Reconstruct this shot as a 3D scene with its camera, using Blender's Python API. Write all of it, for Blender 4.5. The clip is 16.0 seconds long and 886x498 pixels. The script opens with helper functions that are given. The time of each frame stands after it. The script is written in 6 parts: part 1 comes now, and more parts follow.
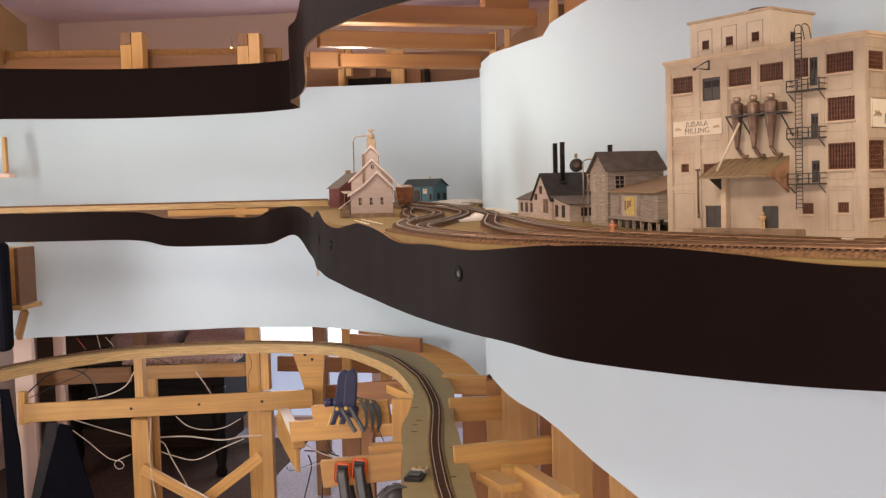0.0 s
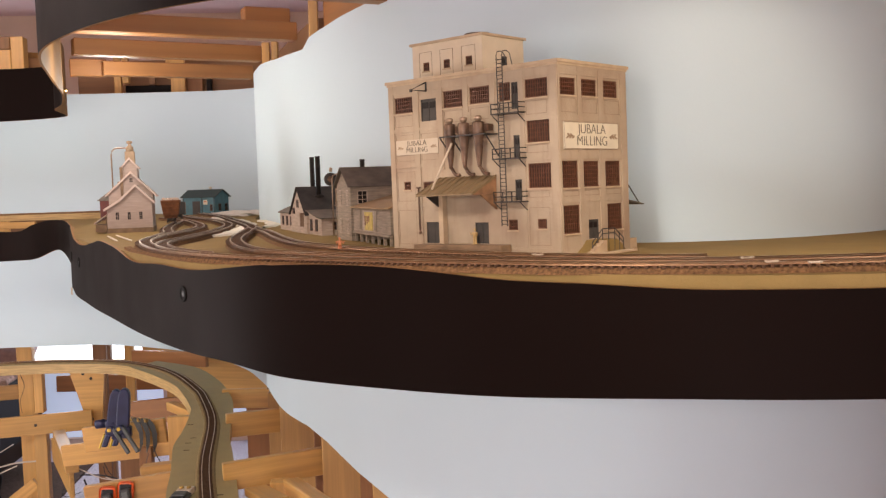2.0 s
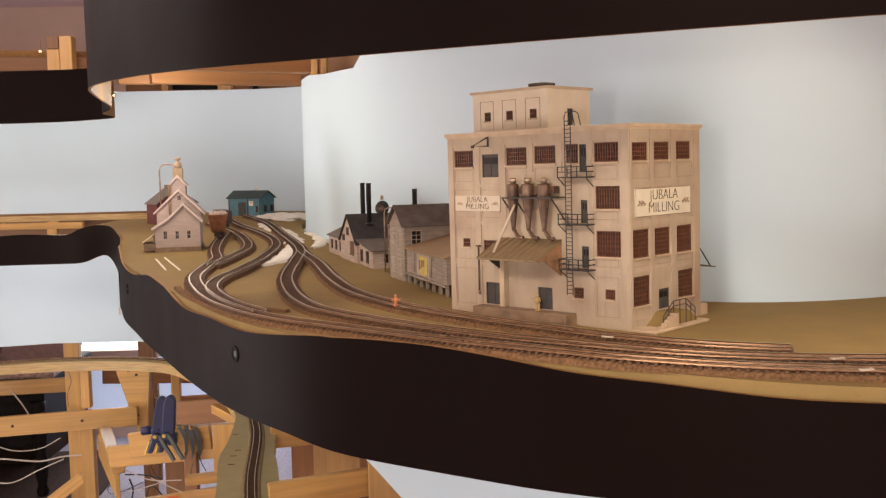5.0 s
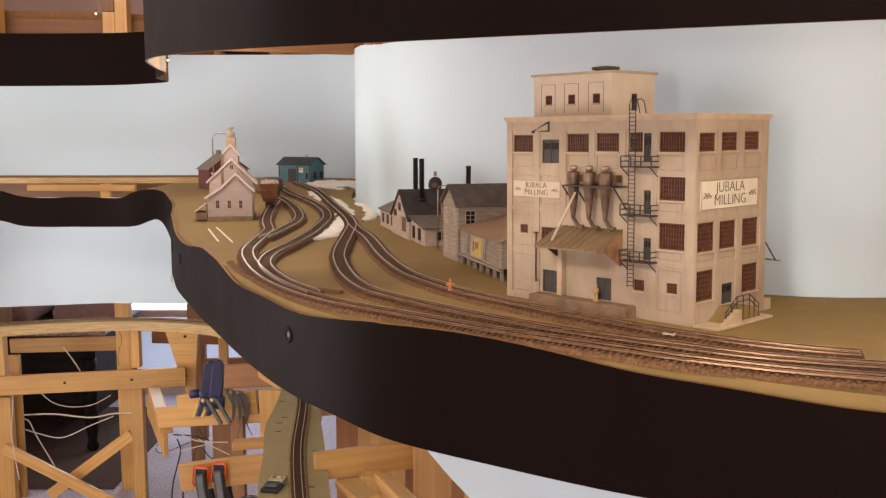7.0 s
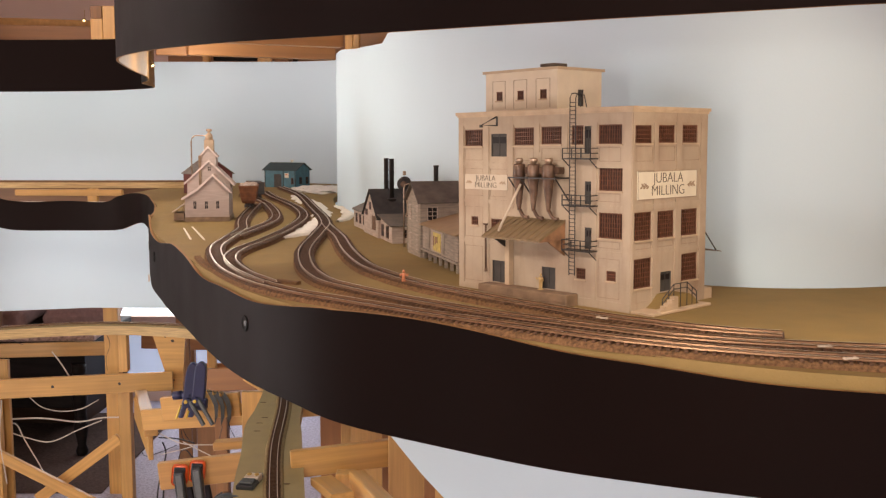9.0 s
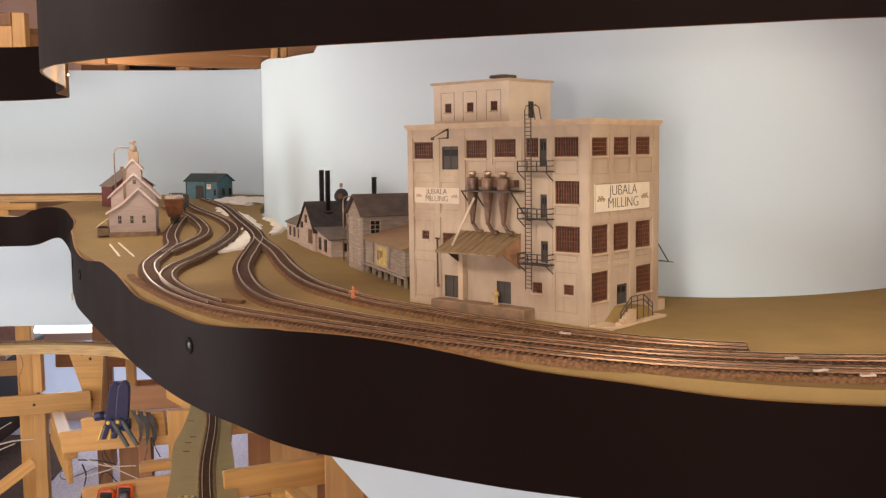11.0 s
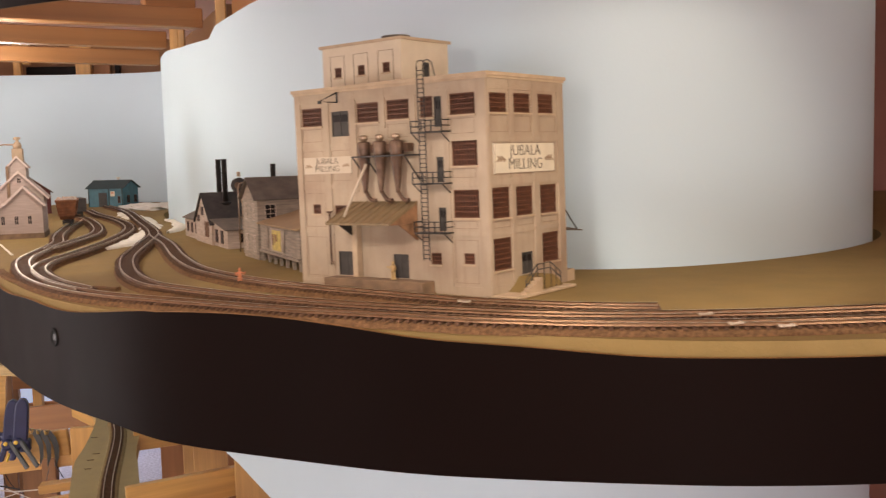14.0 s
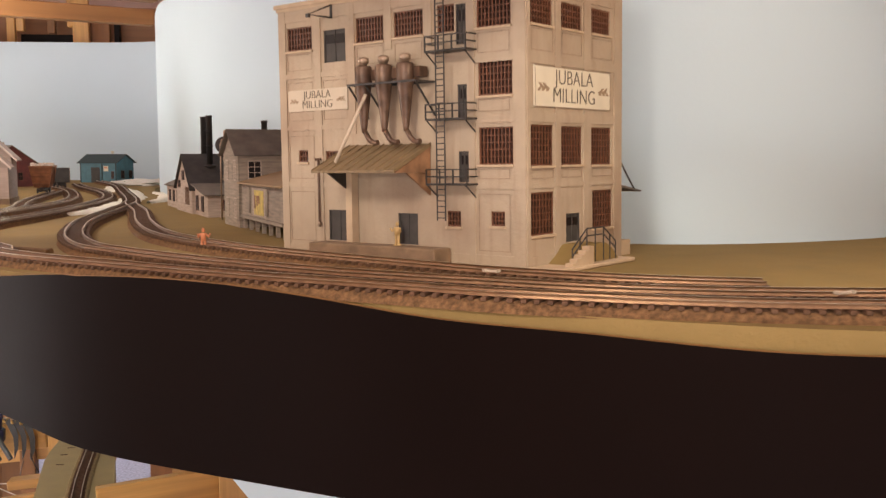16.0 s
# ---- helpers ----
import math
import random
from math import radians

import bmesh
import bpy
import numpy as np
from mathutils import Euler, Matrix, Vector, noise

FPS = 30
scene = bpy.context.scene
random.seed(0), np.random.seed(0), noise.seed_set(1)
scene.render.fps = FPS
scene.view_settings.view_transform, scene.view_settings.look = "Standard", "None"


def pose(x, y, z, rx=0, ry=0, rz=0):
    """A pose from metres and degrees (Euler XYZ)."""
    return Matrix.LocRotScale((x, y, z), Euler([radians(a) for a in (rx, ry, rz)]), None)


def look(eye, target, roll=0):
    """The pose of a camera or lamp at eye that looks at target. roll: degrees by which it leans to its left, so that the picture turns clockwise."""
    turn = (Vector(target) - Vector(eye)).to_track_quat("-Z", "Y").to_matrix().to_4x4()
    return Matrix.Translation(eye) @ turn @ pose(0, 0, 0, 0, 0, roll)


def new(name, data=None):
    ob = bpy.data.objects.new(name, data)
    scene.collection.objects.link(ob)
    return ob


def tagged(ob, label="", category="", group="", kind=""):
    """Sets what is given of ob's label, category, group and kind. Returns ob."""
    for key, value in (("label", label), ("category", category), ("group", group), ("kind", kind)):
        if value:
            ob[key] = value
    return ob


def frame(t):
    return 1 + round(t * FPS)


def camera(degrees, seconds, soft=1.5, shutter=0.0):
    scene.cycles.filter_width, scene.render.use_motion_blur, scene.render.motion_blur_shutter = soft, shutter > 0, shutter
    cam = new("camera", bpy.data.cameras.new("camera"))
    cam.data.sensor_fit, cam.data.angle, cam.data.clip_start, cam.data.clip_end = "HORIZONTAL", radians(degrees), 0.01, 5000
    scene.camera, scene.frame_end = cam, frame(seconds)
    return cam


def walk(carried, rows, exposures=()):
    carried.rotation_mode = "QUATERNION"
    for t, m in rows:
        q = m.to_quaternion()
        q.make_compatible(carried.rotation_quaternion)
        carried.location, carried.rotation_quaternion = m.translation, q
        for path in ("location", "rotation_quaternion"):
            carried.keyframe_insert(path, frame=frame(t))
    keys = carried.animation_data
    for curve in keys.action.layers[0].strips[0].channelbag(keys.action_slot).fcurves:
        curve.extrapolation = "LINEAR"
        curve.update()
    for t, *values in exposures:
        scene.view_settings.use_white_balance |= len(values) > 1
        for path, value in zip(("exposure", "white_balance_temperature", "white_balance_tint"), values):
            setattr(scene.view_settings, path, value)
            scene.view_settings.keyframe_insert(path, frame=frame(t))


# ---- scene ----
cam = camera(49.0, 16.0, soft=1.3, shutter=0.3)
PATH = [
    (0, (0.0942, -0.0811, 1.4228), (-0.1209, 1.9028, 1.2887), -1.44),
    (0.5, (0.0933, -0.0960, 1.4215), (-0.0524, 1.8942, 1.2886), -0.86),
    (1, (0.1400, -0.0930, 1.4253), (0.1871, 1.9019, 1.2902), -1.19),
    (1.5, (0.1758, -0.0957, 1.4357), (0.2972, 1.8958, 1.2969), -1.56),
    (2, (0.1970, -0.0926, 1.4344), (0.3665, 1.8958, 1.3018), -1.76),
    (2.5, (0.1971, -0.0743, 1.4480), (0.3886, 1.9120, 1.3145), -2.20),
    (3, (0.1895, -0.0610, 1.4719), (0.3741, 1.9268, 1.3506), -2.04),
    (3.5, (0.1853, -0.0695, 1.4697), (0.3001, 1.9242, 1.3608), -2.02),
    (3.7, (0.1843, -0.0695, 1.4707), (0.2781, 1.9242, 1.3688), -1.92),
    (5.8, (0.1684, -0.0095, 1.5531), (0.2447, 1.9772, 1.3365), -0.62),
    (6, (0.1632, -0.0055, 1.5511), (0.2128, 1.9820, 1.3334), -0.47),
    (6.5, (0.1612, -0.0074, 1.5533), (0.1710, 1.9778, 1.3109), -0.21),
    (7, (0.1668, -0.0192, 1.5509), (0.1612, 1.9652, 1.3017), 0.02),
    (7.5, (0.1723, -0.0256, 1.5515), (0.1615, 1.9581, 1.2969), 0.15),
    (8, (0.1866, -0.0314, 1.5437), (0.1853, 1.9535, 1.2981), 0.32),
    (8.5, (0.2260, -0.0367, 1.5360), (0.2277, 1.9497, 1.3027), 0.21),
    (9, (0.2223, -0.0544, 1.5317), (0.2180, 1.9327, 1.3052), 0.09),
    (9.5, (0.2149, -0.0445, 1.5278), (0.2555, 1.9433, 1.3111), 0.16),
    (9.7, (0.2090, -0.0407, 1.5301), (0.2856, 1.9461, 1.3142), 0.18),
    (11.8, (0.1782, -0.0242, 1.5385), (0.3510, 1.9579, 1.3399), -0.33),
    (12, (0.1888, -0.0232, 1.5298), (0.3366, 1.9629, 1.3462), -0.53),
    (12.5, (0.1812, -0.0239, 1.5266), (0.3224, 1.9628, 1.3454), -0.46),
    (13, (0.1680, -0.0178, 1.5191), (0.3208, 1.9685, 1.3427), -0.59),
    (13.5, (0.1582, 0.0056, 1.4862), (0.4043, 1.9830, 1.3147), -1.16),
    (14, (0.2246, 0.0444, 1.4850), (0.5396, 2.0106, 1.2990), -1.62),
    (14.5, (0.2994, 0.0414, 1.4713), (0.5500, 2.0161, 1.2769), -1.98),
    (15, (0.3057, 0.0719, 1.4521), (0.5058, 2.0539, 1.2743), -1.96),
    (15.5, (0.2634, 0.1530, 1.4513), (0.5162, 2.1296, 1.2809), -0.67),
    (16, (0.2543, 0.2646, 1.4342), (0.5434, 2.2343, 1.2425), -0.21),
]
walk(cam, [(t, look(eye, target, roll)) for t, eye, target, roll in PATH])


# ---- world and lights ----
world = bpy.data.worlds.new("room_air")
scene.world = world
world.use_nodes = True
world.node_tree.nodes["Background"].inputs[0].default_value = (1.0, 0.86, 0.72, 1)
world.node_tree.nodes["Background"].inputs[1].default_value = 0.05
scene.view_settings.exposure = 0.0


def lamp(name, kind, place, energy, colour, size=0.1, target=None, spread=None, size_y=None):
    data = bpy.data.lights.new(name, kind)
    data.energy, data.color = energy, colour
    if kind == "AREA":
        data.size = size
        if size_y:
            data.shape, data.size_y = "RECTANGLE", size_y
    else:
        data.shadow_soft_size = size
    if kind == "SPOT":
        data.spot_size, data.spot_blend = radians(spread), 0.6
    ob = new(name, data)
    ob.matrix_world = look(place, target) if target else Matrix.Translation(place)
    return ob


WARM = (1.0, 0.83, 0.64)
SOFT = (1.0, 0.93, 0.83)
CEIL = (1.0, 0.905, 0.82)
# unseen fill lamps added below the ceiling to brighten the room
lamp("ceiling_fill_aisle", "AREA", (-0.7, -0.7, 2.38), 44, CEIL, 0.5, (-0.5, -0.6, 0))
lamp("ceiling_fill_east", "AREA", (1.3, -0.9, 2.38), 22, CEIL, 0.5, (1.3, -0.9, 0))
lamp("high_fill_far", "POINT", (-1.5, 2.0, 2.2), 14, CEIL, 0.09)
# unseen cool fill lamp added at the west wall, which has no window
lamp("west_fill", "AREA", (-2.70, 2.3, 1.0), 60, (0.98, 0.955, 0.96), 1.6, (0.0, 3.4, 1.0), size_y=1.0)
# wide fill lamp added behind the aisle, in front of a made-up window
lamp("south_fill", "AREA", (-0.2, -2.0, 1.0), 22, (1.0, 0.93, 0.92), 2.3, (0.3, 2.0, 1.02), size_y=0.6)
# unseen lamp in the aisle, set from the shadow the penthouse casts
lamp("aisle_lamp", "POINT", (-0.42, -0.42, 1.57), 15, (1.0, 0.86, 0.74), 0.035)
# small warm spots under the upper deck, behind its fascia
SPOTS = [(-0.28, 1.92, 2.2), (-0.42, 2.48, 2.5), (-0.95, 3.40, 1.8), (-1.6, 3.42, 1.8), (-2.3, 3.35, 1.8)]
for lx, ly, e in SPOTS:
    lamp("deck_spot", "POINT", (lx, ly, 1.645 if ly < 2 else 1.695), e, SOFT, 0.05)
# shaded cup lamps that look down at the yard and the mill
for place, target, e, spread in (((-0.02, 1.07, 1.650), (0.26, 1.03, 1.36), 1.3, 75), ((0.64, 0.61, 1.650), (0.56, 1.05, 1.44), 4.6, 85), ((1.0, 0.57, 1.650), (0.94, 1.2, 1.50), 0.7, 100),
                                 ((1.35, 0.66, 1.650), (1.15, 1.5, 1.52), 2.6, 100), ((-0.16, 1.34, 1.655), (-0.05, 1.55, 1.36), 2.0, 95)):
    lamp("cup_lamp", "SPOT", place, e, WARM, 0.012, target, spread)
# daylight through the glazed door beyond the far bench
lamp("door_daylight", "AREA", (-0.9, 5.40, 1.0), 9, (0.78, 0.85, 1.0), 1.0, (-0.8, 3.4, 0.0), size_y=1.0)

# ---- materials ----


def mat(name, colour, rough=0.6, metal=0.0, vary=0.12, scale=40.0, bump=0.0, bump_scale=None, stretch=(1, 1, 1), stain=0.0, stain_scale=6.0,
        stain_colour=(0.05, 0.035, 0.025), per_object=0.0, coords="Object", emit=0.0, spec=0.5, knots=None, streak=0.0):
    """A procedural surface: grain at one scale, stains at a larger one, relief from the grain."""
    m = bpy.data.materials.new(name)
    m.use_nodes = True
    nt = m.node_tree
    b = nt.nodes["Principled BSDF"]
    b.inputs["Roughness"].default_value = rough
    b.inputs["Metallic"].default_value = metal
    b.inputs["Specular IOR Level"].default_value = spec
    co = nt.nodes.new("ShaderNodeTexCoord")
    mp = nt.nodes.new("ShaderNodeMapping")
    mp.inputs["Scale"].default_value = stretch
    nt.links.new(co.outputs[coords], mp.inputs[0])
    noi = nt.nodes.new("ShaderNodeTexNoise")
    noi.inputs["Scale"].default_value, noi.inputs["Detail"].default_value = scale, 6
    nt.links.new(mp.outputs[0], noi.inputs["Vector"])
    mixc = nt.nodes.new("ShaderNodeMix")
    mixc.data_type = "RGBA"
    mixc.inputs[6].default_value = (*[min(1, c * (1 - vary)) for c in colour], 1)
    mixc.inputs[7].default_value = (*[min(1, c * (1 + vary)) for c in colour], 1)
    ramp = nt.nodes.new("ShaderNodeMapRange")
    ramp.inputs[1].default_value, ramp.inputs[2].default_value = 0.3, 0.7
    nt.links.new(noi.outputs[0], ramp.inputs[0])
    nt.links.new(ramp.outputs[0], mixc.inputs[0])
    out = mixc.outputs[2]
    if stain:
        n2 = nt.nodes.new("ShaderNodeTexNoise")
        n2.inputs["Scale"].default_value, n2.inputs["Detail"].default_value = stain_scale, 5
        nt.links.new(co.outputs[coords], n2.inputs["Vector"])
        r2 = nt.nodes.new("ShaderNodeMapRange")
        r2.inputs[1].default_value, r2.inputs[2].default_value, r2.inputs[4].default_value = 0.5, 0.75, stain
        nt.links.new(n2.outputs[0], r2.inputs[0])
        m2 = nt.nodes.new("ShaderNodeMix")
        m2.data_type = "RGBA"
        m2.inputs[7].default_value = (*stain_colour, 1)
        nt.links.new(out, m2.inputs[6])
        nt.links.new(r2.outputs[0], m2.inputs[0])
        out = m2.outputs[2]
    if knots:
        vo = nt.nodes.new("ShaderNodeTexVoronoi")
        vo.inputs["Scale"].default_value = 5.0
        mk = nt.nodes.new("ShaderNodeMapping")
        mk.inputs["Scale"].default_value = (1, 2.2, 2.2)
        nt.links.new(co.outputs[coords], mk.inputs[0])
        nt.links.new(mk.outputs[0], vo.inputs["Vector"])
        rk = nt.nodes.new("ShaderNodeMapRange")
        rk.inputs[1].default_value, rk.inputs[2].default_value, rk.inputs[3].default_value, rk.inputs[4].default_value = 0.03, 0.09, 0.75, 0.0
        nt.links.new(vo.outputs["Distance"], rk.inputs[0])
        m4 = nt.nodes.new("ShaderNodeMix")
        m4.data_type = "RGBA"
        m4.inputs[7].default_value = (*knots, 1)
        nt.links.new(out, m4.inputs[6])
        nt.links.new(rk.outputs[0], m4.inputs[0])
        out = m4.outputs[2]
    if streak:
        ms = nt.nodes.new("ShaderNodeMapping")
        ms.inputs["Scale"].default_value = (1, 1, 0.10)
        nt.links.new(co.outputs[coords], ms.inputs[0])
        n5 = nt.nodes.new("ShaderNodeTexNoise")
        n5.inputs["Scale"].default_value, n5.inputs["Detail"].default_value = 150, 4
        nt.links.new(ms.outputs[0], n5.inputs["Vector"])
        r5 = nt.nodes.new("ShaderNodeMapRange")
        r5.inputs[1].default_value, r5.inputs[2].default_value, r5.inputs[4].default_value = 0.52, 0.72, streak
        nt.links.new(n5.outputs[0], r5.inputs[0])
        m5 = nt.nodes.new("ShaderNodeMix")
        m5.data_type = "RGBA"
        m5.inputs[7].default_value = (*stain_colour, 1)
        nt.links.new(out, m5.inputs[6])
        nt.links.new(r5.outputs[0], m5.inputs[0])
        out = m5.outputs[2]
    if per_object:
        info = nt.nodes.new("ShaderNodeObjectInfo")
        r3 = nt.nodes.new("ShaderNodeMapRange")
        r3.inputs[3].default_value, r3.inputs[4].default_value = 1 - per_object, 1 + per_object
        nt.links.new(info.outputs["Random"], r3.inputs[0])
        hs = nt.nodes.new("ShaderNodeHueSaturation")
        nt.links.new(r3.outputs[0], hs.inputs["Value"])
        nt.links.new(out, hs.inputs["Color"])
        out = hs.outputs[0]
    nt.links.new(out, b.inputs["Base Color"])
    rr = nt.nodes.new("ShaderNodeMapRange")
    rr.inputs[3].default_value, rr.inputs[4].default_value = max(0.02, rough - 0.08), min(1, rough + 0.08)
    nt.links.new(noi.outputs[0], rr.inputs[0])
    nt.links.new(rr.outputs[0], b.inputs["Roughness"])
    if bump:
        nb = nt.nodes.new("ShaderNodeTexNoise")
        nb.inputs["Scale"].default_value, nb.inputs["Detail"].default_value = bump_scale or scale * 3, 5
        nt.links.new(mp.outputs[0], nb.inputs["Vector"])
        bp = nt.nodes.new("ShaderNodeBump")
        bp.inputs["Strength"].default_value, bp.inputs["Distance"].default_value = 1.0, bump
        nt.links.new(nb.outputs[0], bp.inputs["Height"])
        nt.links.new(bp.outputs[0], b.inputs["Normal"])
    if emit:
        b.inputs["Emission Color"].default_value = (*colour, 1)
        b.inputs["Emission Strength"].default_value = emit
    return m


SKYBLUE = mat("backdrop_paint", (0.575, 0.695, 0.742), 0.7, vary=0.02, scale=3, bump=0.0001, bump_scale=200, stain=0.12, stain_scale=1.3, stain_colour=(0.605, 0.705, 0.745))
FASCIA = mat("fascia_paint", (0.0030, 0.0012, 0.0008), 0.58, vary=0.12, scale=10, bump=0.00006, bump_scale=220, spec=0.075)
FASCIA.node_tree.nodes["Principled BSDF"].inputs["Specular Tint"].default_value = (1.0, 0.74, 0.66, 1)
FASCIA_BACK = mat("hardboard", (0.26, 0.135, 0.045), 0.7, spec=0.15, vary=0.15, scale=60, bump=0.0003)
GROUND = mat("tan_ground_paint", (0.245, 0.165, 0.060), 0.85, spec=0.15, vary=0.08, scale=25, bump=0.0006, bump_scale=420, stain=0.25, stain_scale=5, stain_colour=(0.175, 0.122, 0.036))
# lighter GROUND for the lower deck, with its strong aisle light in the colour
LIT_GROUND = mat("lit_lower_deck_paint", (0.34, 0.265, 0.115), 0.62, vary=0.08, scale=25, bump=0.0006, bump_scale=420, stain=0.25, stain_scale=5, stain_colour=(0.28, 0.21, 0.09))
PLASTER = mat("white_plaster", (0.74, 0.69, 0.57), 0.8, vary=0.12, scale=60, bump=0.002, bump_scale=120)
PINE = mat("pine_lumber", (0.55, 0.308, 0.092), 0.36, vary=0.15, scale=6, stretch=(0.6, 15, 15), bump=0.0004, bump_scale=25, per_object=0.14, stain=0.3, stain_scale=6, stain_colour=(0.40, 0.205, 0.055), knots=(0.16, 0.06, 0.02))
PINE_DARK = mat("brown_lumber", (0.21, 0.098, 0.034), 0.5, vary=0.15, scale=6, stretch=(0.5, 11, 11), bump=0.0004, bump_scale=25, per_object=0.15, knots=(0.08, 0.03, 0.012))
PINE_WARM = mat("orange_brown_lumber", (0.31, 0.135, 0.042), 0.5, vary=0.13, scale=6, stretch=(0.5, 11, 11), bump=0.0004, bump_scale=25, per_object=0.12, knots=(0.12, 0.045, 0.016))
PLY = mat("plywood_edge", (0.50, 0.34, 0.14), 0.6, vary=0.3, scale=14, stretch=(1, 1, 22), bump=0.0006, bump_scale=30)
CORK = mat("cork_roadbed", (0.160, 0.086, 0.038), 0.9, spec=0.15, vary=0.5, scale=330, bump=0.0014, bump_scale=420)
CORK_OLIVE = mat("painted_cork", (0.25, 0.18, 0.085), 0.85, spec=0.15, vary=0.35, scale=200, bump=0.001, bump_scale=420)
BALLAST = mat("brown_tie_bed", (0.15, 0.088, 0.042), 0.9, spec=0.15, vary=0.3, scale=300, bump=0.001, bump_scale=400)
TIE = mat("dark_brown_tie", (0.088, 0.046, 0.024), 0.7, spec=0.2, vary=0.35, scale=180, per_object=0.25)
RAIL_LOW = mat("dull_nickel_rail", (0.74, 0.64, 0.50), 0.38, metal=0.5, vary=0.12, scale=90)
RAIL = mat("nickel_rail", (0.66, 0.55, 0.41), 0.40, metal=0.85, vary=0.15, scale=90)
RAIL_SIDE = mat("weathered_rail", (0.22, 0.125, 0.062), 0.4, metal=0.7, vary=0.25, scale=120)
# white with the pinkish cast of warm bounced light put into it
WHITE = mat("bounce_tinted_white", (0.78, 0.60, 0.49), 0.75, vary=0.03, scale=4, bump=0.0005, bump_scale=200)
RED_WALL = mat("red_brown_wall_paint", (0.30, 0.115, 0.07), 0.6, vary=0.10, scale=5, bump=0.0005, bump_scale=160, stain=0.2, stain_scale=3)
# off-white whose pink is the room's bounced light, mixed into the colour
CEILING = mat("bounce_tinted_ceiling", (0.78, 0.60, 0.64), 0.8, vary=0.03, scale=3, bump=0.0006, bump_scale=150)
CARPET = mat("lavender_grey_carpet", (0.50, 0.475, 0.55), 0.95, vary=0.3, scale=90, bump=0.006, bump_scale=110, stain=0.2, stain_scale=2, stain_colour=(0.28, 0.24, 0.28))
# paler copy of MILL; the penthouse's brighter light is put into its colour
MILL_LIT = mat("lit_cream_concrete", (0.68, 0.57, 0.41), 0.72, vary=0.05, scale=45, bump=0.0005, bump_scale=260, stain=0.2, stain_scale=20, stain_colour=(0.33, 0.235, 0.145))
MILL = mat("cream_concrete", (0.425, 0.328, 0.224), 0.72, vary=0.06, scale=45, bump=0.0005, bump_scale=260, stain=0.6, stain_scale=13, stain_colour=(0.28, 0.175, 0.11), streak=0.26)
MILL_TRIM = mat("cream_trim", (0.50, 0.37, 0.235), 0.7, vary=0.10, scale=80, stain=0.3, stain_scale=30, stain_colour=(0.36, 0.22, 0.12))
GLASSDARK = mat("dark_window_glass", (0.014, 0.009, 0.007), 0.5, vary=0.3, scale=60, spec=0.2)
# darker brown that paints in the panels' shadow lines; also the sign border
PANEL_EDGE = mat("brown_border_and_shade_line", (0.31, 0.22, 0.145), 0.75, vary=0.25, scale=120)
MILL_SIGN = mat("faded_cream_sign", (0.53, 0.43, 0.31), 0.65, vary=0.06, scale=60, stain=0.25, stain_scale=40, stain_colour=(0.36, 0.26, 0.17))
MUNTIN = mat("rust_brown_sash", (0.135, 0.052, 0.024), 0.55, vary=0.25, scale=150)
MUNTIN_BACK = mat("rust_glazing", (0.036, 0.014, 0.008), 0.35, vary=0.4, scale=160)
DOORGREY = mat("grey_door_paint", (0.070, 0.062, 0.054), 0.65, vary=0.15, scale=120, spec=0.2)
IRON = mat("black_iron", (0.028, 0.022, 0.018), 0.5, vary=0.3, scale=150)
RUSTY = mat("rusty_steel", (0.115, 0.066, 0.041), 0.45, metal=0.4, vary=0.35, scale=120, stain=0.5, stain_scale=70, stain_colour=(0.30, 0.19, 0.12))
ORERUST = mat("rust_orange_steel", (0.22, 0.085, 0.035), 0.75, vary=0.3, scale=90, stain=0.5, stain_scale=50, stain_colour=(0.07, 0.035, 0.02))
STEEL = mat("galvanised_steel", (0.36, 0.26, 0.18), 0.35, metal=0.7, vary=0.2, scale=120)
AWNING = mat("brown_corrugated_roof", (0.195, 0.130, 0.062), 0.6, vary=0.25, scale=60, stretch=(1, 5, 1), stain=0.4, stain_scale=40, stain_colour=(0.13, 0.085, 0.04))
RAWWOOD = mat("orange_boards", (0.25, 0.125, 0.058), 0.65, vary=0.3, scale=90)
DOCK = mat("brown_dock", (0.20, 0.125, 0.07), 0.75, vary=0.3, scale=70, bump=0.0008)
SIGN = mat("cream_sign", (0.70, 0.62, 0.46), 0.6, vary=0.05, scale=60, stain=0.15, stain_scale=40, stain_colour=(0.5, 0.38, 0.22))
LETTER = mat("dark_lettering", (0.115, 0.09, 0.062), 0.6, vary=0.2, scale=100)
GREYWOOD = mat("weathered_grey_clapboard", (0.30, 0.235, 0.175), 0.8, vary=0.28, scale=45, stretch=(1, 1, 9), bump=0.0006, bump_scale=150, stain=0.4, stain_scale=40, stain_colour=(0.15, 0.11, 0.08))
PALEWOOD = mat("faded_white_clapboard", (0.46, 0.36, 0.28), 0.75, vary=0.2, scale=40, stretch=(1, 1, 9), bump=0.0006, bump_scale=150, stain=0.3, stain_scale=35, stain_colour=(0.28, 0.2, 0.15))
ELEV = mat("pinkish_grey_siding", (0.385, 0.295, 0.245), 0.75, vary=0.12, scale=40, stretch=(1, 1, 8), stain=0.2, stain_scale=30, stain_colour=(0.3, 0.22, 0.17))
TARROOF = mat("black_tar_paper", (0.040, 0.034, 0.030), 0.8, vary=0.3, scale=70, bump=0.0005, stain=0.3, stain_scale=50, stain_colour=(0.10, 0.08, 0.06))
BARNROOF = mat("faded_shingle_roof", (0.15, 0.122, 0.092), 0.8, vary=0.25, scale=70, bump=0.0006, stain=0.4, stain_scale=40, stain_colour=(0.13, 0.10, 0.07))
